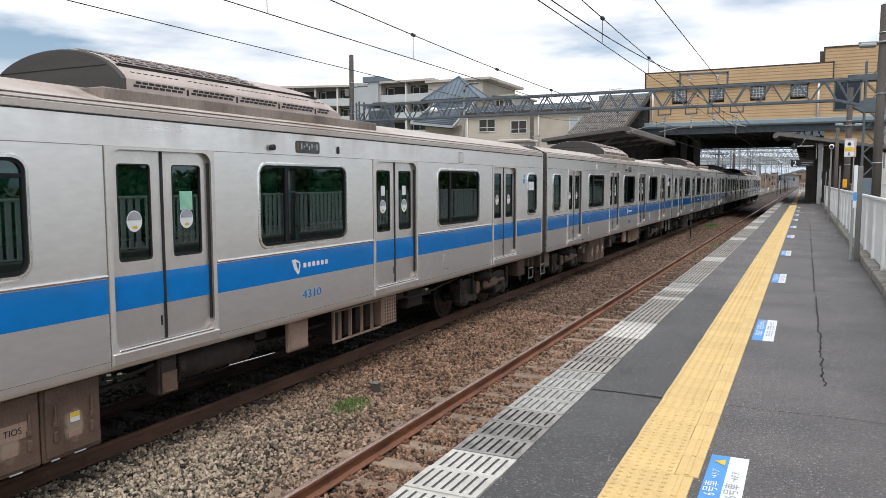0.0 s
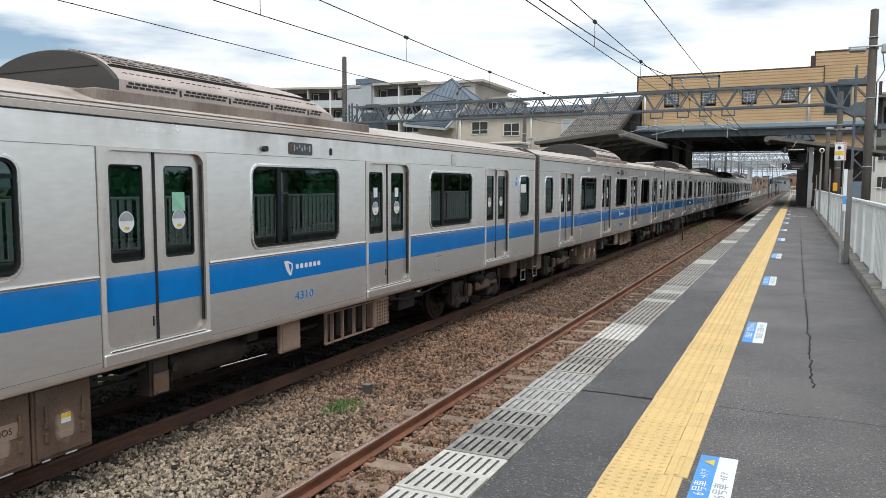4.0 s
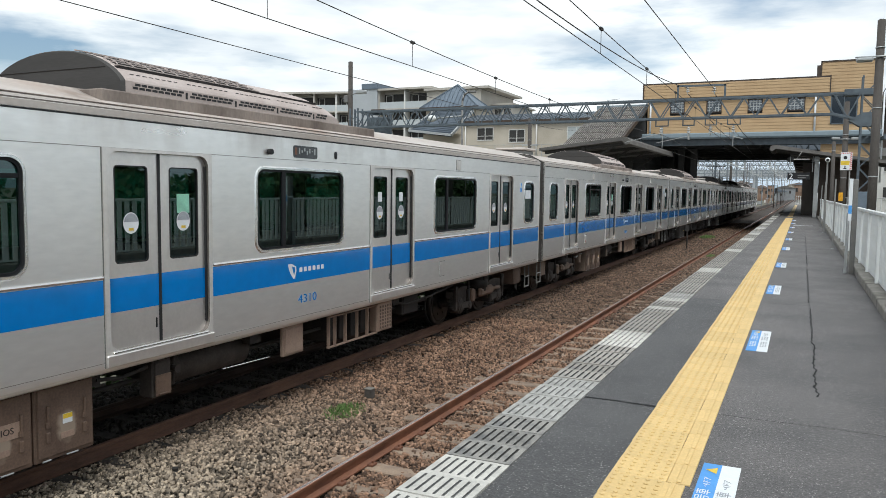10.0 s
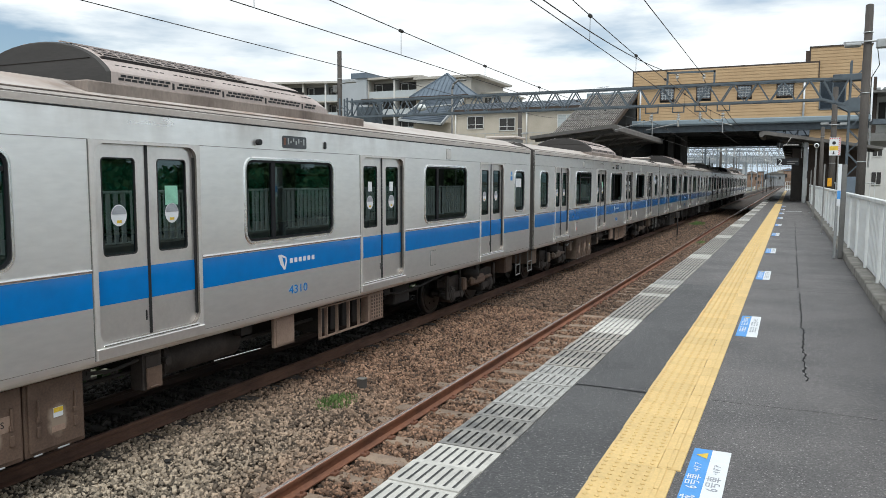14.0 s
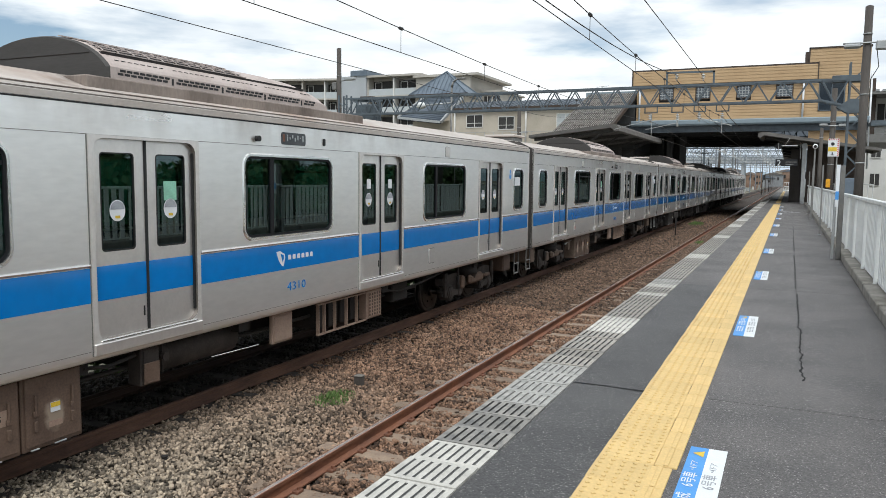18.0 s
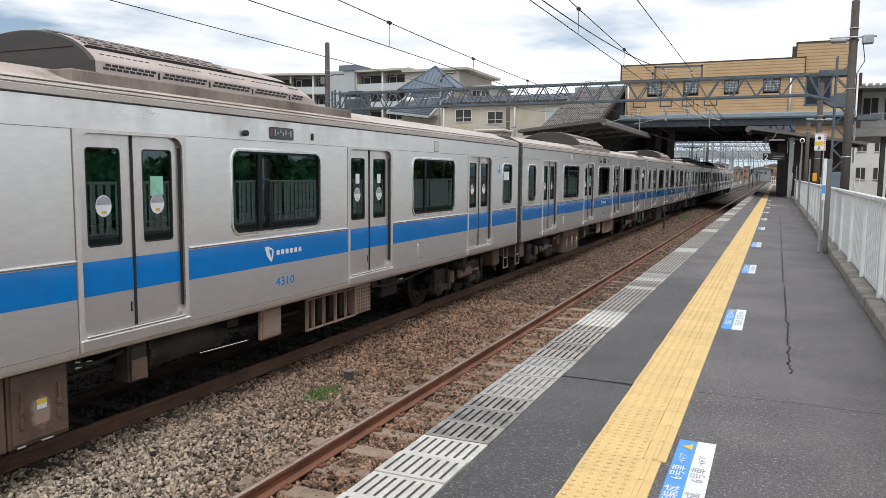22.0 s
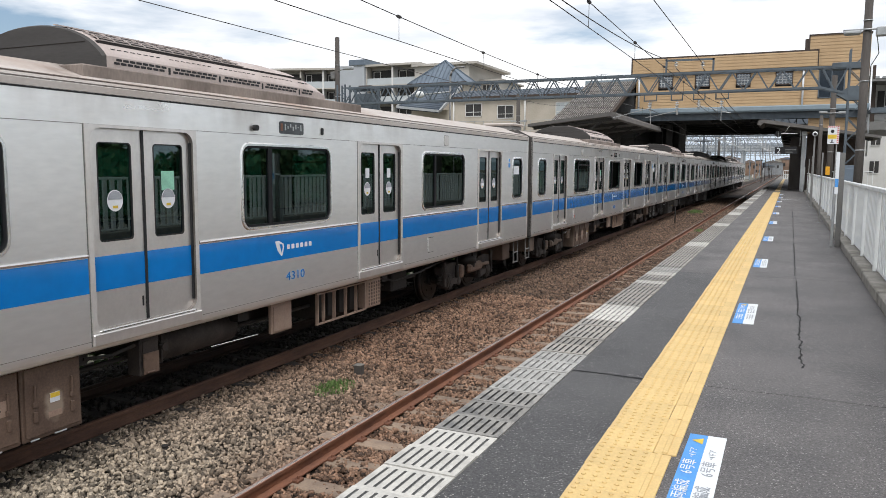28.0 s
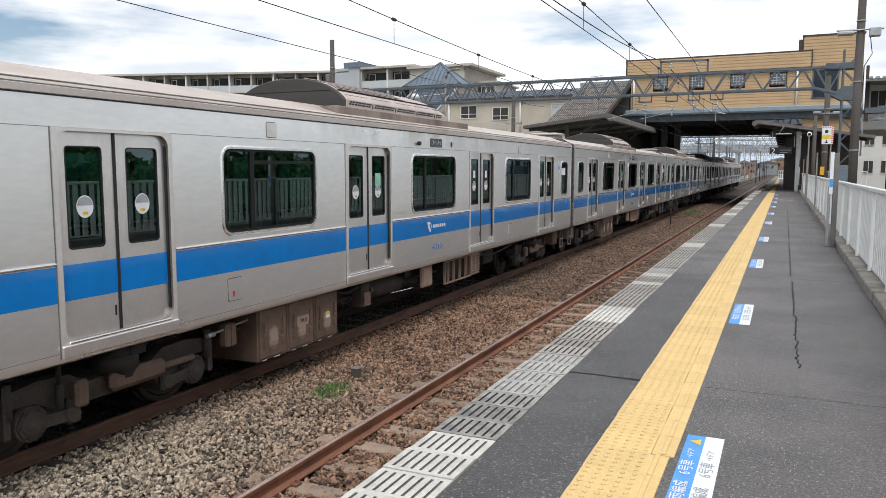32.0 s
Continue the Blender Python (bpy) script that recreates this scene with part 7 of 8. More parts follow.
# island platform beyond the train
bm = bmesh.new()
box(bm, -15.8, -9.35, 40, 100, RAIL - 0.45, 0.0)
setting("far_platform", bm, concrete_old, "island platform behind the train", "platform")
can2 = thing("platform_canopy", pose(0, 46, 0), "weathered platform roof of the island platform behind the train", "platform roof")
bm = bmesh.new()
sweep(bm, [(-9.5, 4.5), (-9.55, 4.78), (-9.75, 4.9), (-10.1, 4.92), (-15.2, 4.3), (-15.2, 4.12), (-10.0, 4.68), (-9.75, 4.45)], 0, 17)
part("roof", bm, canopy_mat, can2, "weathered sheet roof with a rounded edge")
for y in (0.6, 5, 10, 15):
    bm = bmesh.new()
    soft_box(bm, -12.6, -12.35, y - 0.12, y + 0.12, 0, 4.5, 0.02)
    part("post", bm, canopy_under, can2)
    bm = bmesh.new()
    bar(bm, (-9.8, y, 4.55), (-15.0, y, 4.05), 0.1, 0.2)
    part("rafter", bm, canopy_under, can2)
    bm = bmesh.new()
    bar(bm, (-12.5, y, 3.2), (-10.6, y, 4.4), 0.08, 0.1)
    part("strut", bm, canopy_under, can2)
st = thing("stair_roof", pose(0, 0, 0), "sloping old corrugated roof over the station stairs", "roof")
cols, rows = 24, 7
for k in range(rows):
    ya, yb = 51.5 + 10.5 * k / rows, 51.5 + 10.5 * (k + 1) / rows + 0.12
    za, zb = 4.66 + 3.74 * k / rows + 0.05, 4.66 + 3.74 * (k + 1) / rows + 0.03
    bm = bmesh.new()
    for i in range(cols):
        x0, x1, x2 = (-15.3 + 3.7 * (i + f) / cols for f in (0, 0.5, 1))
        quad(bm, [(x0, ya, za), (x1, ya, za + 0.13), (x1, yb, zb + 0.13), (x0, yb, zb)])
        quad(bm, [(x1, ya, za + 0.13), (x2, ya, za), (x2, yb, zb), (x1, yb, zb + 0.13)])
        quad(bm, [(x0, ya, za), (x1, ya, za + 0.13), (x2, ya, za), (x1, ya, za - 0.06)])
    part("sheet", bm, stair_tile, st, "dark weathered corrugated sheet")
    # pale bars paint the lit, lichen-grown crests of the corrugation
    for i in range(cols):
        x1 = -15.3 + 3.7 * (i + 0.5) / cols
        bm = bmesh.new()
        bar(bm, (x1, ya, za + 0.13), (x1, yb, zb + 0.13), 0.055, 0.04)
        part("ridge", bm, lit_lichen_rib, st)
bm = bmesh.new()
bar(bm, (-11.55, 51.5, 4.6), (-11.55, 62, 8.3), 0.15, 0.3)
bar(bm, (-15.3, 51.5, 4.6), (-15.3, 62, 8.3), 0.15, 0.3)
part("barge_board", bm, brown_trim, st)
bm = bmesh.new()
box(bm, -15.6, -11.5, 62, 70, 8.3, 8.65)
part("landing", bm, gutter_blue, st, "pale flat roof at the stair head")
bm = bmesh.new()
box(bm, -15.2, -11.6, 62.2, 70, 4.0, 8.3)
part("landing_wall", bm, girder, st, "dark wall at the stair head")
bm = bmesh.new()
# the thin rear sheet is added to darken the gap under the bridge
box(bm, -16.5, -9.7, 72.5, 73, 0, 6)
box(bm, -15.2, -11.6, 62.4, 72, 0, 4.0)
part("enclosure", bm, soffit, st, "dark stair enclosure with an added dark sheet behind")
at_ = thing("aerial", pose(-15.2, 66, 8.65), "small television aerial on the roof", "aerial")
bm = bmesh.new()
rod(bm, (0, 0, 0), (0, 0, 1.0), 0.025, 6)
rod(bm, (-0.5, 0, 0.9), (0.6, 0, 1.0), 0.02, 6)
for i in range(4):
    rod(bm, (-0.4 + 0.25 * i, -0.25, 0.93), (-0.4 + 0.25 * i, 0.25, 0.93), 0.015, 5)
part("mast", bm, galv, at_)

# ---- houses behind ----
hs = thing("station_annex", pose(0, 70, 0), "long beige rendered building with a low dark metal roof", "building")
bm = bmesh.new()
box(bm, -31.2, -15.6, 0, 9, RAIL - 0.4, 8.25)
part("wall", bm, beige_wall, hs)
bm = bmesh.new()
box(bm, -31.6, -15.4, -0.4, 9.3, 8.25, 8.5)
part("roof_edge", bm, brown_trim, hs, "thin dark roof edge")
bm = bmesh.new()
for pts in ([(-31.6, -0.4, 8.5), (-15.4, -0.4, 8.5), (-15.4, 4.5, 9.55), (-31.6, 4.5, 9.55)], [(-31.6, 4.5, 9.55), (-15.4, 4.5, 9.55), (-15.4, 9.3, 8.5), (-31.6, 9.3, 8.5)],
            [(-31.6, -0.4, 8.5), (-31.6, 4.5, 9.55), (-31.6, 9.3, 8.5)], [(-15.4, -0.4, 8.5), (-15.4, 9.3, 8.5), (-15.4, 4.5, 9.55)]):
    quad(bm, pts)
bmesh.ops.remove_doubles(bm, verts=bm.verts, dist=0.001)
part("roof", bm, slate_dark, hs, "low dark slate-blue metal roof")
for i in range(33):
    bm = bmesh.new()
    bar(bm, (-31.5 + 0.5 * i, -0.4, 8.53), (-31.5 + 0.5 * i, 4.5, 9.58), 0.05, 0.05)
    part("roof_rib", bm, slate_dark, hs)
for x0, x1, z0, z1 in ((-29.7, -27.9, 6.55, 7.85), (-26.3, -24.6, 6.3, 7.6), (-20.4, -18.6, 6.4, 7.75)):
    bm = bmesh.new()
    box(bm, x0, x1, -0.012, -0.004, z0, z1)
    w = part("window", bm, dark_room if x0 < -21 else balcony_glass, hs, "sliding window in a white frame")
    for a, b, c, d in ((x0, x1, z0, z0 + 0.08), (x0, x1, z1 - 0.08, z1), (x0, x0 + 0.07, z0, z1), (x1 - 0.07, x1, z0, z1), ((x0 + x1) / 2 - 0.03, (x0 + x1) / 2 + 0.03, z0, z1), (x0, x1, z0 + 0.42, z0 + 0.47)):
        bm = bmesh.new()
        box(bm, a, b, -0.06, -0.014, c, d)
        part("frame_bar", bm, white_wall, w)
for x in (-23.4, -30.9):
    bm = bmesh.new()
    rod(bm, (x, -0.15, 4.5), (x, -0.15, 8.2), 0.08, 8)
    part("downpipe", bm, white_wall, hs, "white downpipe")
rl = thing("walkway_railing", pose(0, 68.5, 0), "thin metal railing along a raised walkway", "railing")
for i in range(14):
    bm = bmesh.new()
    rod(bm, (-30 + i * 0.95, 0, RAIL), (-30 + i * 0.95, 0, 6.0), 0.03, 6)
    part("post", bm, galv, rl)
for z in (5.0, 5.5, 6.0):
    bm = bmesh.new()
    rod(bm, (-30, 0, z), (-17.6, 0, z), 0.025, 6)
    part("rail", bm, galv, rl)

ph = thing("pyramid_roof_house", pose(-37.4, 82.5, 0), "beige house with a blue-grey pyramid metal roof", "house")
bm = bmesh.new()
apex = bm.verts.new((0.0, -0.5, 14.0))
c = [bm.verts.new(p) for p in ((-3.7, -3.0, 11.15), (3.7, -3.0, 11.15), (3.5, 2.0, 11.15), (-3.5, 2.0, 11.15))]
for i in range(4):
    bm.faces.new((c[i], c[(i + 1) % 4], apex))
bm.faces.new(c[::-1])
part("roof", bm, slate_blue, ph, "blue-grey metal pyramid roof")
for i in range(1, 14):
    t = i / 14
    xb = -3.7 + 7.4 * t
    k = 4.0 / 8.0
    f = min(t / k, (1 - t) / (1 - k))
    bm = bmesh.new()
    # seams run straight up the slope to the hip
    bar(bm, (xb, -3.0, 11.21), (xb, -3.0 + 2.5 * f, 11.2 + 2.85 * f), 0.07, 0.08)
    part("roof_seam", bm, slate_blue, ph)
for p in ((-3.7, -3.0, 11.2), (3.7, -3.0, 11.2), (3.5, 2.0, 11.2)):
    bm = bmesh.new()
    bar(bm, p, (0.0, -0.5, 14.05), 0.22, 0.12)
    part("hip_cap", bm, slate_blue, ph)
bm = bmesh.new()
box(bm, -3.75, 3.75, -3.1, -2.9, 10.9, 11.2)
part("fascia", bm, brown_trim, ph)
bm = bmesh.new()
box(bm, -3.2, 3.2, -2.3, 1.6, RAIL - 0.4, 11.15)
part("wall", bm, beige_wall, ph)
lr = thing("lean_to_roof", pose(0, 0, 0.9), "blue-grey ribbed metal roof sloping down beside the line", "roof")
bm = bmesh.new()
A, B, C, D = Vector((-39.6, 74, 7.2)), Vector((-34.4, 74, 6.6)), Vector((-33.6, 78, 9.6)), Vector((-38.4, 78, 9.7))
quad(bm, [A, B, C, D])
quad(bm, [A - Vector((0, 0, 0.2)), D - Vector((0, 0, 0.2)), C - Vector((0, 0, 0.2)), B - Vector((0, 0, 0.2))])
part("sheet", bm, slate_dark, lr)
for i in range(16):
    bm = bmesh.new()
    f = i / 15
    bar(bm, A + (D - A) * f + Vector((0, 0, 0.04)), B + (C - B) * f + Vector((0, 0, 0.04)), 0.06, 0.07)
    part("rib", bm, slate_dark, lr)
bm = bmesh.new()
box(bm, -38.8, -33.2, 76, 80, RAIL - 0.4, 6.9)
part("wall", bm, beige_wall, lr)
for a, b in ((A, B), (A, D), (B, C)):
    bm = bmesh.new()
    bar(bm, a, b, 0.22, 0.26)
    part("edge_cap", bm, galv, lr)


def apartment(name, origin, rz, length, top, bays, depth, label):
    """Storeys of recessed balconies with frosted panels and pillars."""
    ap = thing(name, Matrix.Translation(origin) @ Matrix.Rotation(radians(rz), 4, "Z"), label, "apartment building")
    bm = bmesh.new()
    box(bm, 0, length, 1.7, depth, RAIL - 0.4, top - 0.3)
    part("wall", bm, apart_wall, ap)
    bm = bmesh.new()
    box(bm, -0.3, length + 0.3, -0.4, depth + 0.3, top - 0.32, top)
    part("roof_slab", bm, apart_wall, ap, "flat roof slab with a thin edge")
    w = length / bays
    st_h = 2.9
    levels = int((top - 2) / st_h)
    for k in range(min(levels, 3)):
        zf = top - 0.32 - (k + 1) * st_h
        bm = bmesh.new()
        box(bm, 0, length, 0, 1.7, zf - 0.2, zf)
        part("balcony_floor", bm, apart_wall, ap)
        for i in range(bays):
            bm = bmesh.new()
            box(bm, i * w + 0.12, (i + 1) * w - 0.12, 0.05, 0.12, zf, zf + 1.05)
            part("balcony_panel", bm, balcony_glass, ap, "frosted balcony panel")
            # nearly as wide as the bay, so its dark colour shades the recess
            bm = bmesh.new()
            box(bm, i * w + 0.16, (i + 1) * w - 0.16, 1.62, 1.69, zf, zf + 2.45)
            wd = part("window", bm, dark_room, ap, "dark balcony window widened to paint the recess's shade")
            bm = bmesh.new()
            for a in (i * w + 0.5, i * w + w * 0.36):
                box(bm, a - 0.05, a + 0.05, 1.54, 1.62, zf, zf + 2.3)
            box(bm, i * w + 0.45, i * w + w * 0.36 + 0.05, 1.54, 1.62, zf + 2.2, zf + 2.3)
            part("frame", bm, white_wall, wd)
    for i in range(bays + 1):
        bm = bmesh.new()
        box(bm, i * w - 0.12, i * w + 0.12, -0.05, 1.7, top - 0.32 - 3 * st_h, top - 0.32)
        part("pillar", bm, white_wall if i % 2 else apart_wall, ap)
    return ap


apartment("apartment_block", (-112.0, 94.9, 0), 16.5, 46.5, 17.75, 12, 10, "long low apartment block with recessed balconies and frosted panels")
ap = thing("apartment_stair_tower", pose(-68.2, 107, 0), "plain pale grey stair tower of the apartment block", "building")
bm = bmesh.new()
box(bm, 0, 5.0, 0, 8, RAIL - 0.4, 17.9)
part("wall", bm, apart_grey, ap)
bm = bmesh.new()
box(bm, 2.2, 5.2, -0.2, 5, 17.9, 18.75)
part("roof_house", bm, slate_blue, ap, "blue-grey metal box on the roof")
apartment("apartment_block", (-63.1, 107.5, 0), 0, 9.5, 17.9, 2, 10, "apartment block with recessed balconies and frosted panels")
ap = thing("apartment_block", pose(-53.6, 106, -0.75), "taller beige apartment block with an overhanging flat roof", "apartment building")
bm = bmesh.new()
box(bm, 0, 9.2, 0, 14, RAIL - 0.4, 17.7)
part("wall", bm, apart_wall, ap)
bm = bmesh.new()
box(bm, -0.3, 10.6, -0.5, 14.5, 17.7, 18.05)
box(bm, 8.6, 13.0, 4.0, 14.5, 15.6, 15.85)
part("roof_slab", bm, apart_wall, ap, "flat roof slab")
bm = bmesh.new()
box(bm, 9.2, 12.6, 4.5, 14, RAIL - 0.4, 15.6)
part("side_wing", bm, apart_wall, ap)
for x, z in ((1.0, 14.6), (3.4, 14.6), (7.0, 14.6), (1.0, 11.7), (3.4, 11.7), (7.0, 11.7), (9.7, 13.6), (11.2, 13.6)):
    yy = 0 if x < 9 else 4.5
    bm = bmesh.new()
    box(bm, x, x + 1.1, yy - 0.06, yy - 0.005, z, z + 1.4)
    w = part("window", bm, dark_room, ap, "dark window")
    bm = bmesh.new()
    box(bm, x - 0.06, x + 1.16, yy - 0.1, yy, z - 0.06, z)
    box(bm, x + 0.52, x + 0.58, yy - 0.1, yy - 0.05, z, z + 1.4)
    part("frame", bm, white_wall, w)

# white building and stairs beyond the fence
hb = thing("street_building", pose(5.83, 72, 0), "pale building with an open gallery and a corrugated roof", "building")
bm = bmesh.new()
box(bm, 0.0, 16, 2.4, 12, 5.4, 8.7)
part("wall", bm, white_wall, hb, "pale wall behind the gallery")
bm = bmesh.new()
box(bm, -0.4, 16, -2.2, 12, 4.75, 5.4)
part("gallery_floor", bm, grey_steel, hb, "grey concrete gallery floor")
bm = bmesh.new()
box(bm, -0.3, 16, -1.2, 12.2, 8.7, 8.9)
part("roof", bm, grey_steel, hb, "flat roof slab with a dark edge")
for i in range(32):
    bm = bmesh.new()
    box(bm, -0.3 + i * 0.5, -0.05 + i * 0.5, -1.25, 9, 8.9, 9.08)
    part("roof_rib", bm, galv, hb)
bm = bmesh.new()
box(bm, 0.05, 0.35, -0.1, 0.2, 5.4, 8.7)
part("post", bm, brown_trim, hb, "dark brown gallery post")
for x in (0.7, 2.3, 4.0):
    bm = bmesh.new()
    box(bm, x, x + 1.1, 2.33, 2.395, 6.3, 8.2)
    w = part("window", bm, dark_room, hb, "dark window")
    bm = bmesh.new()
    box(bm, x + 0.52, x + 0.58, 2.28, 2.33, 6.3, 8.2)
    box(bm, x - 0.05, x + 1.15, 2.28, 2.33, 6.22, 6.3)
    part("frame", bm, white_wall, w)
for z in (5.6, 6.6):
    bm = bmesh.new()
    box(bm, 0.9, 16, -2.05, -1.99, z - 0.03, z + 0.03)
    part("gallery_rail", bm, galv, hb, "steel gallery rail")
for i in range(40):
    bm = bmesh.new()
    box(bm, 0.9 + i * 0.16, 0.93 + i * 0.16, -2.035, -2.005, 5.63, 6.57)
    part("baluster", bm, galv, hb)
for x in (1.75, 2.35, 2.95, 6.0):
    bm = bmesh.new()
    soft_box(bm, x, x + 0.36, -1.7, -1.3, RAIL - 0.4, 4.75, 0.02)
    part("column", bm, soffit, hb, "dark column under the gallery")
hc = thing("street_house", pose(7.2, 96, 0), "pale three storey house seen under the gallery", "house")
bm = bmesh.new()
box(bm, 0.0, 9, 0, 10, RAIL - 0.4, 8.0)
part("wall", bm, white_wall, hc)
bm = bmesh.new()
box(bm, -0.2, 9.2, -0.2, 10.2, 8.0, 8.3)
part("roof", bm, grey_steel, hc, "flat roof edge")
for x, z in ((0.9, 4.3), (2.6, 4.3), (0.9, 1.2), (2.6, 1.2)):
    bm = bmesh.new()
    box(bm, x, x + 0.9, -0.05, -0.005, z, z + 1.3)
    w = part("window", bm, dark_room, hc, "dark window")
    bm = bmesh.new()
    box(bm, x + 0.42, x + 0.48, -0.09, -0.05, z, z + 1.3)
    box(bm, x - 0.05, x + 0.95, -0.09, -0.05, z - 0.08, z)
    part("frame", bm, white_wall, w)
rl = thing("street_railing", pose(2.6, 60, 0), "pale metal railing beyond the fence", "railing")
for i in range(10):
    bm = bmesh.new()
    rod(bm, (0.3 * i, 0, RAIL - 0.4), (0.3 * i, 0, 1.4), 0.03, 6)
    part("post", bm, white_steel, rl)
bm = bmesh.new()
rod(bm, (0, 0, 1.4), (2.7, 0, 1.4), 0.04, 6)
part("rail", bm, white_steel, rl)
cb = thing("equipment_cabinet", pose(2.7, 43, 0), "blue-grey equipment cabinet at the foot of the tower", "cabinet")
bm = bmesh.new()
soft_box(bm, -0.45, 0.45, -0.3, 0.3, RAIL - 0.4, 1.75, 0.02)
part("case", bm, slate_blue, cb)
bm = bmesh.new()
soft_box(bm, -0.4, 0.4, -0.325, -0.3, 0.0, 1.6, 0.01)
part("door", bm, slate_blue, cb)

# ---- far along the line ----
for gy, zt in ((96, 6.5), (112, 7.2), (128, 7.2), (147, 7.0), (160, 7.2), (185, 7.3), (215, 7.4), (250, 7.4), (290, 7.5)):
    fg = thing("gantry", pose(0, gy, 0), "pale steel gantry far along the line", "gantry", "gantries far along the line")
    steel, n = (truss_blue, 14) if gy < 110 else (pale_steel, 26)
    for z in (zt, zt - 1.1):
        bm = bmesh.new()
        bar(bm, (-24, 0, z), (3.2, 0, z), 0.12, 0.12)
        part("chord", bm, steel, fg)
    for i in range(n):
        x = -24 + i * 27.2 / n
        bm = bmesh.new()
        bar(bm, (x, 0, zt - 1.1), (x + 13.6 / n, 0, zt), 0.09, 0.09)
        bar(bm, (x + 13.6 / n, 0, zt), (x + 27.2 / n, 0, zt - 1.1), 0.09, 0.09)
        part("brace", bm, steel, fg)
    for x in (-24, -9.5, 3.2):
        bm = bmesh.new()
        bar(bm, (x, 0, RAIL - 0.4), (x, 0, zt + 0.5), 0.22, 0.22)
        part("leg", bm, steel, fg)
    for x in (-11.5, FAR, NEAR):
        bm = bmesh.new()
        rod(bm, (x, 0, zt - 1.1), (x, 0, 4.8), 0.08, 6)
        rod(bm, (x - 1.2, 0, 5.4), (x + 0.2, 0, 4.9), 0.05, 6)
        part("steady_arm", bm, galv, fg)
far_wall = material("weathered_grey_house_wall", (0.25, 0.26, 0.27), 0.85, var=0.1, scale=0.6, fine=8, col2=(0.18, 0.185, 0.195))
brown_house = material("brown_house_wall", (0.28, 0.185, 0.13), 0.85, var=0.1, scale=0.6, fine=8, col2=(0.2, 0.13, 0.095))
# road bridge far over the line
rb = thing("road_bridge", pose(0, 330, 0), "pale grey concrete road bridge far over the line", "bridge")
bm = bmesh.new()
soft_box(bm, -75, 30, 0, 9, 8.6, 10.2, 0.1)
part("deck", bm, apart_grey, rb)
bm = bmesh.new()
soft_box(bm, -75, 30, -0.3, 0.0, 10.2, 11.4, 0.05)
part("parapet", bm, balcony_glass, rb, "pale parapet")
for x in (-46, -31, -17.5, 9.5):
    bm = bmesh.new()
    soft_box(bm, x - 0.8, x + 0.8, 1, 8, RAIL - 0.4, 8.6, 0.1)
    part("pier", bm, apart_grey, rb)
# signals and cases beside the far tracks
rs = random.Random(21)
for i in range(16):
    y = 128 + 15 * i
    x = -10.2 - 2.6 * rs.random() if i % 3 else 2.6 + 1.5 * rs.random()
    cs = thing("trackside_case", pose(x, y, RAIL - 0.42), "small weathered equipment case far beside the track", "equipment case", "equipment cases beside the line")
    h, w = 0.9 + 0.9 * rs.random(), 0.6 + 0.7 * rs.random()
    bm = bmesh.new()
    soft_box(bm, -w / 2, w / 2, -0.3, 0.3, 0.15, h, 0.03)
    part("case", bm, (galv, concrete, brown_house, white_wall)[i % 4], cs)
    bm = bmesh.new()
    soft_box(bm, -w / 2 - 0.06, w / 2 + 0.06, -0.36, 0.36, h, h + 0.07, 0.02)
    part("lid", bm, galv, cs)
    bm = bmesh.new()
    box(bm, -w / 2 + 0.04, w / 2 - 0.04, -0.26, 0.26, 0, 0.15)
    part("footing", bm, concrete_old, cs)
for x, y, h in ((-9.9, 118, 4.4), (-9.9, 150, 5.2), (-5.4, 190, 4.6), (2.4, 142, 4.8), (-10.3, 236, 5.2)):
    sg_ = thing("signal_mast", pose(x, y, RAIL - 0.42), "slim signal mast with a dark lamp head far along the line", "signal", "signals far along the line")
    bm = bmesh.new()
    rod(bm, (0, 0, 0), (0, 0, h), 0.07, 8)
    part("mast", bm, galv, sg_)
    bm = bmesh.new()
    soft_box(bm, -0.2, 0.2, -0.15, 0.0, h - 1.2, h + 0.05, 0.08)
    part("lamp_head", bm, board_black, sg_)
    for k in range(3):
        bm = bmesh.new()
        rod(bm, (0, -0.15, h - 0.2 - 0.36 * k), (0, -0.3, h - 0.2 - 0.36 * k), 0.1, 10)
        part("hood", bm, board_black, sg_)
rh = random.Random(11)
for i in range(46):
    y = 230 + rh.random() * 220
    h, w = 3.5 + rh.random() * 4.5, 6 + rh.random() * 7
    x = -0.062 * y - w - i * 2.4 if i < 24 else 6 + (i - 24) * 4 + rh.random() * 3
    if i > 33:
        x, y, h = -42 + (i - 34) * 4.6 + 3 * rh.random(), 390 + 150 * rh.random(), 4.5 + 5 * rh.random()
    fh = thing("far_house", pose(x, y, RAIL - 0.4), "pale far house beside the line", "house", "houses far along the line")
    bm = bmesh.new()
    box(bm, 0, w, 0, 8, 0, h)
    part("wall", bm, (far_wall, beige_wall, brown_house, far_wall)[i % 4], fh)
    bm = bmesh.new()
    sweep(bm, [(-0.4, h), (w + 0.4, h), (w / 2, h + 1.6)], -0.4, 8.4)
    part("roof", bm, (slate_blue, canopy_mat, roof_dirty)[i % 3], fh)
    for j in range(3):
        bm = bmesh.new()
        box(bm, 0.8 + j * w / 3.2, 1.9 + j * w / 3.2, -0.06, -0.01, h * 0.55, h * 0.8)
        part("window", bm, dark_room, fh)
rhut = thing("signal_house", pose(-15.4, 400, RAIL - 0.4), "narrow brown house far along the line", "house")
bm = bmesh.new()
box(bm, 0, 3.1, 0, 4, 0, 7.2)
part("wall", bm, brown_house, rhut)
bm = bmesh.new()
box(bm, -0.2, 3.3, -0.2, 4.2, 7.2, 7.6)
part("roof", bm, girder, rhut)
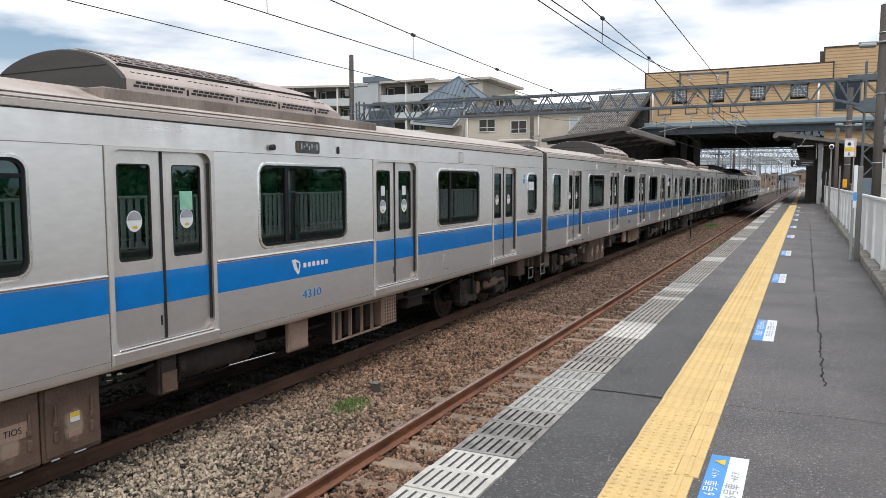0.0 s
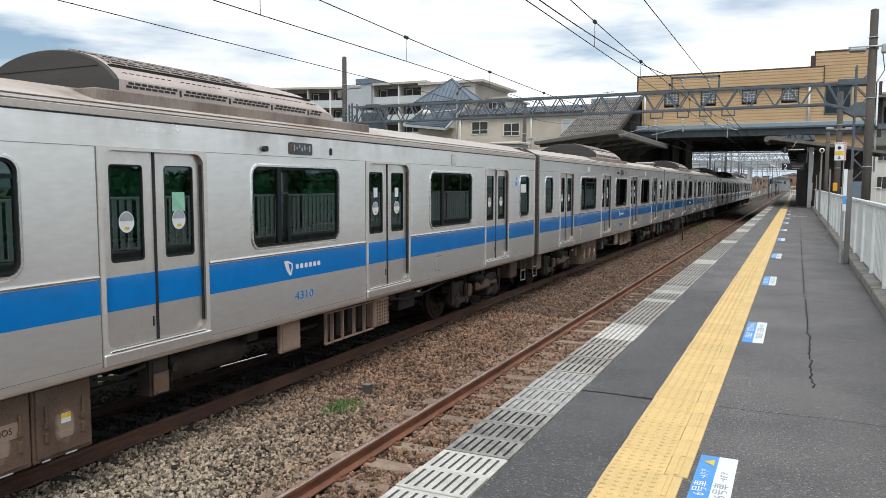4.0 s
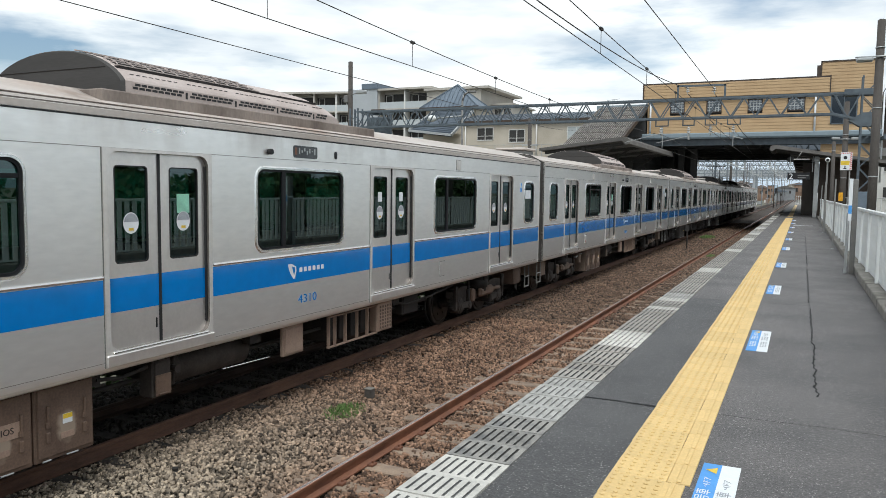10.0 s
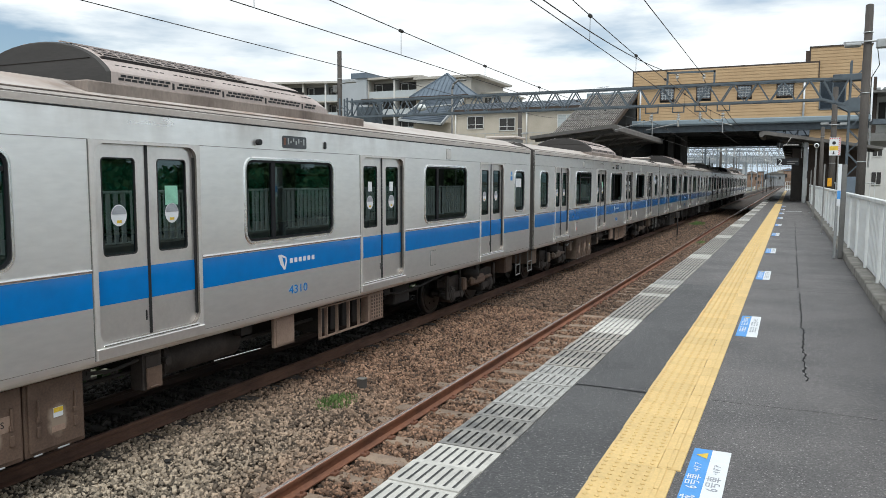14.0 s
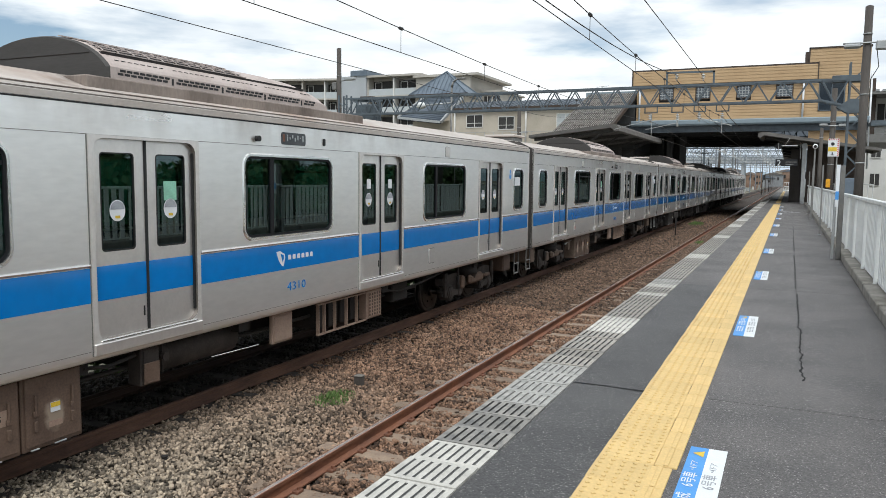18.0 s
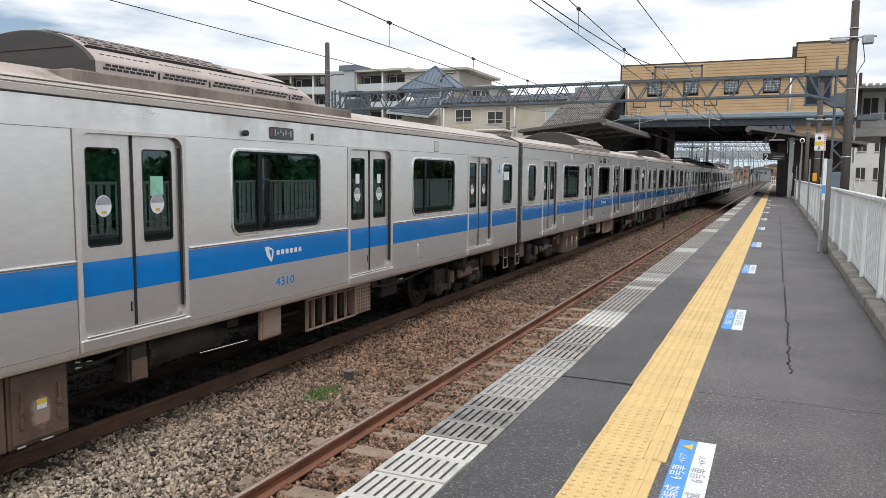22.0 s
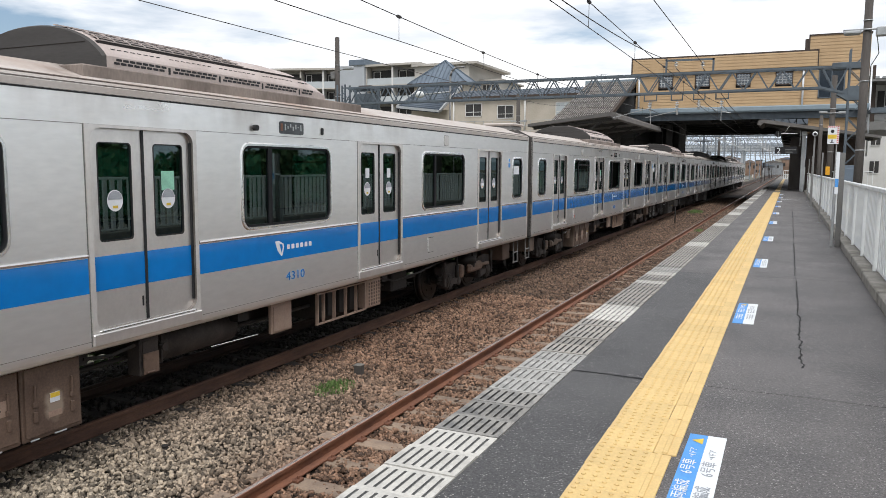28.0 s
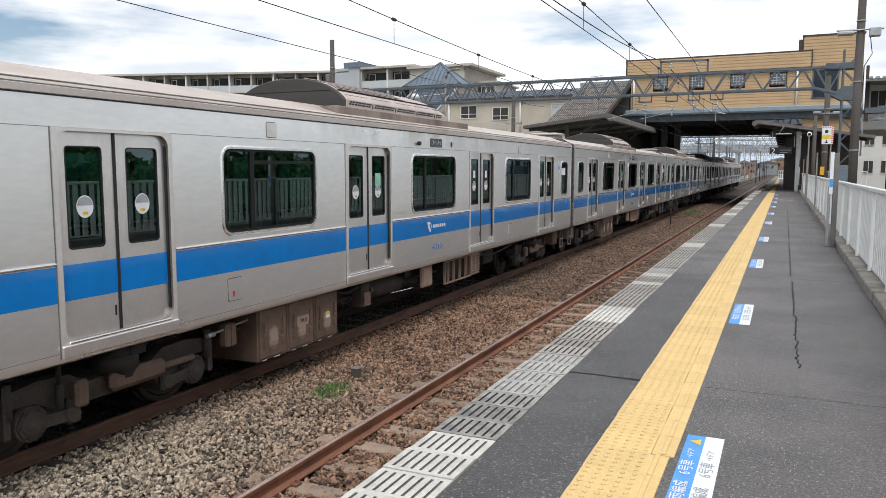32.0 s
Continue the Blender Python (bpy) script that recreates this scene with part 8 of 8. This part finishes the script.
for x0, z0 in ((0.5, 4.6), (1.8, 4.6), (0.5, 1.6), (1.8, 1.6)):
    bm = bmesh.new()
    box(bm, x0, x0 + 0.8, -0.06, -0.01, z0, z0 + 1.3)
    part("window", bm, dark_room, rhut)
for i in range(6):
    x, y = -9.5 + 7 * rh.random(), 150 + 26 * i
    concrete_pole(x if x < -8.9 or -5.9 < x < -4.9 else -5.4, y, 5.5 + 3 * rh.random(), 0.075, "slim far pole beside the line")
for x, y in ((-10.5, 130), (-10.6, 163), (-14.5, 118)):
    concrete_pole(x, y, 9.5, 0.19, "dark concrete mast beyond the island platform")
bm = bmesh.new()
for a in range(-90, 90):
    t0, t1 = radians(a * 0.9), radians((a + 1) * 0.9)
    h0 = 8 + 5 * noise.noise((a * 0.21, 0, 2.0)) + 6 * noise.noise((a * 0.8, 3.0, 0))
    h1 = 8 + 5 * noise.noise(((a + 1) * 0.21, 0, 2.0)) + 6 * noise.noise(((a + 1) * 0.8, 3.0, 0))
    quad(bm, [(900 * math.sin(t0), 900 * math.cos(t0), RAIL - 1), (900 * math.sin(t1), 900 * math.cos(t1), RAIL - 1), (900 * math.sin(t1), 900 * math.cos(t1), h1), (900 * math.sin(t0), 900 * math.cos(t0), h0)])
# haze of the distance is put into the hills' pale blue
far_blue = material("far_hills", (0.45, 0.55, 0.64), 1.0, var=0.05, scale=0.02, fine=0.2, bump=0)
setting("backdrop", bm, far_blue, "low hazy blue hills on the horizon", "hills")


# ---- trees and weeds ----
def tree(x, y, h, spread, seed, label):
    rg = random.Random(seed)
    t = thing("tree", pose(x, y, RAIL - 0.42), label, "tree", "trees beside the station")
    bm = bmesh.new()
    rod(bm, (0, 0, 0), (0, 0, h * 0.55), 0.16, 8, 0.09)
    tips = []
    for i in range(7):
        a = i * 0.9 + rg.random()
        tip = Vector((math.cos(a) * spread * 0.6, math.sin(a) * spread * 0.6, h * (0.55 + 0.35 * rg.random())))
        rod(bm, (0, 0, h * (0.3 + 0.03 * i)), tip, 0.06, 6, 0.02)
        tips.append(tip)
    part("trunk", bm, bark, t)
    bm = bmesh.new()
    tips.append(Vector((0, 0, h * 0.9)))
    for tip in tips:
        for k in range(330):
            d = Vector((rg.gauss(0, 1), rg.gauss(0, 1), rg.gauss(0, 0.8)))
            d = d.normalized() * (rg.random() ** 0.5) * spread * 0.55
            p = tip + d
            n = Vector((rg.gauss(0, 1), rg.gauss(0, 1), rg.gauss(0, 1))).normalized()
            u = n.orthogonal().normalized() * (0.13 + 0.09 * rg.random())
            v = n.cross(u) * 0.6
            quad(bm, [p - u, p - v, p + u, p + v])
    part("crown", bm, leaf, t)


for i in range(26):
    tree(6.4 + (i % 3) * 1.2 + max(0, 0.13 * (1.9 * i - 12)), 3.5 + 1.9 * i, 3.1 + 0.8 * ((i * 7) % 5) / 4, 1.7, 40 + i, "leafy green tree beyond the platform fence")


def shrub(x, y, rx, ry, h, count, seed):
    rg = random.Random(seed)
    bm = bmesh.new()
    for k in range(count):
        p = Vector((x + rg.uniform(-rx, rx), y + rg.uniform(-ry, ry), RAIL - 0.42 + h * rg.random() ** 0.8))
        n = Vector((rg.gauss(0, 1), rg.gauss(0, 1), rg.gauss(0, 1))).normalized()
        u = n.orthogonal().normalized() * (0.05 + 0.06 * rg.random())
        v = n.cross(u) * 0.6
        quad(bm, [p - u, p - v, p + u, p + v])
    return tagged(new("weeds", finish("weeds", bm, leaf)), "dense green weeds on the far side of the train", "weeds", "", "stuff")


for i in range(14):
    shrub(-9.4, -2 + 3.2 * i, 0.45, 1.9, 1.75 + 0.3 * ((i * 5) % 3), 1900, 60 + i)
bm = bmesh.new()
for i in range(40):
    y = -8 + i * 1.5
    h = RAIL + 0.9 + 0.35 * noise.noise((i * 0.4, 1.0, 0))
    h2 = RAIL + 0.9 + 0.35 * noise.noise(((i + 1) * 0.4, 1.0, 0))
    quad(bm, [(-11.2, y, RAIL - 0.42), (-11.2, y + 1.5, RAIL - 0.42), (-12.6, y + 1.5, h2), (-12.6, y, h)])
    quad(bm, [(-12.6, y, h), (-12.6, y + 1.5, h2), (-18, y + 1.5, h2), (-18, y, h)])
setting("bank", bm, ground_mat, "low earth bank with weeds beyond the train", "bank")


# ---- what moves ----
# seconds and metres run by the train as it leaves
RUN = ((0, 0.0), (28.5, 0.0), (28.8, 0.028), (29, 0.078), (29.25, 0.16), (29.5, 0.272), (29.75, 0.45), (30, 0.667), (30.25, 0.94), (30.5, 1.263),
       (30.75, 1.67), (31, 2.12), (31.25, 2.66), (31.5, 3.262), (31.75, 3.90), (32, 4.578))


def motions():
    for k, car in enumerate(CARS):
        at_rest = REAR + 20 * (k if k < 6 else -1)
        walk(car, [(t, pose(FAR, at_rest + d, RAIL)) for t, d in RUN])
        for ob in car.children_recursive:
            if ob.name.startswith("wheelset"):
                at = ob.location.copy()
                walk(ob, [(t, pose(at.x, at.y, at.z, -math.degrees(d / 0.43))) for t, d in RUN])


motions()
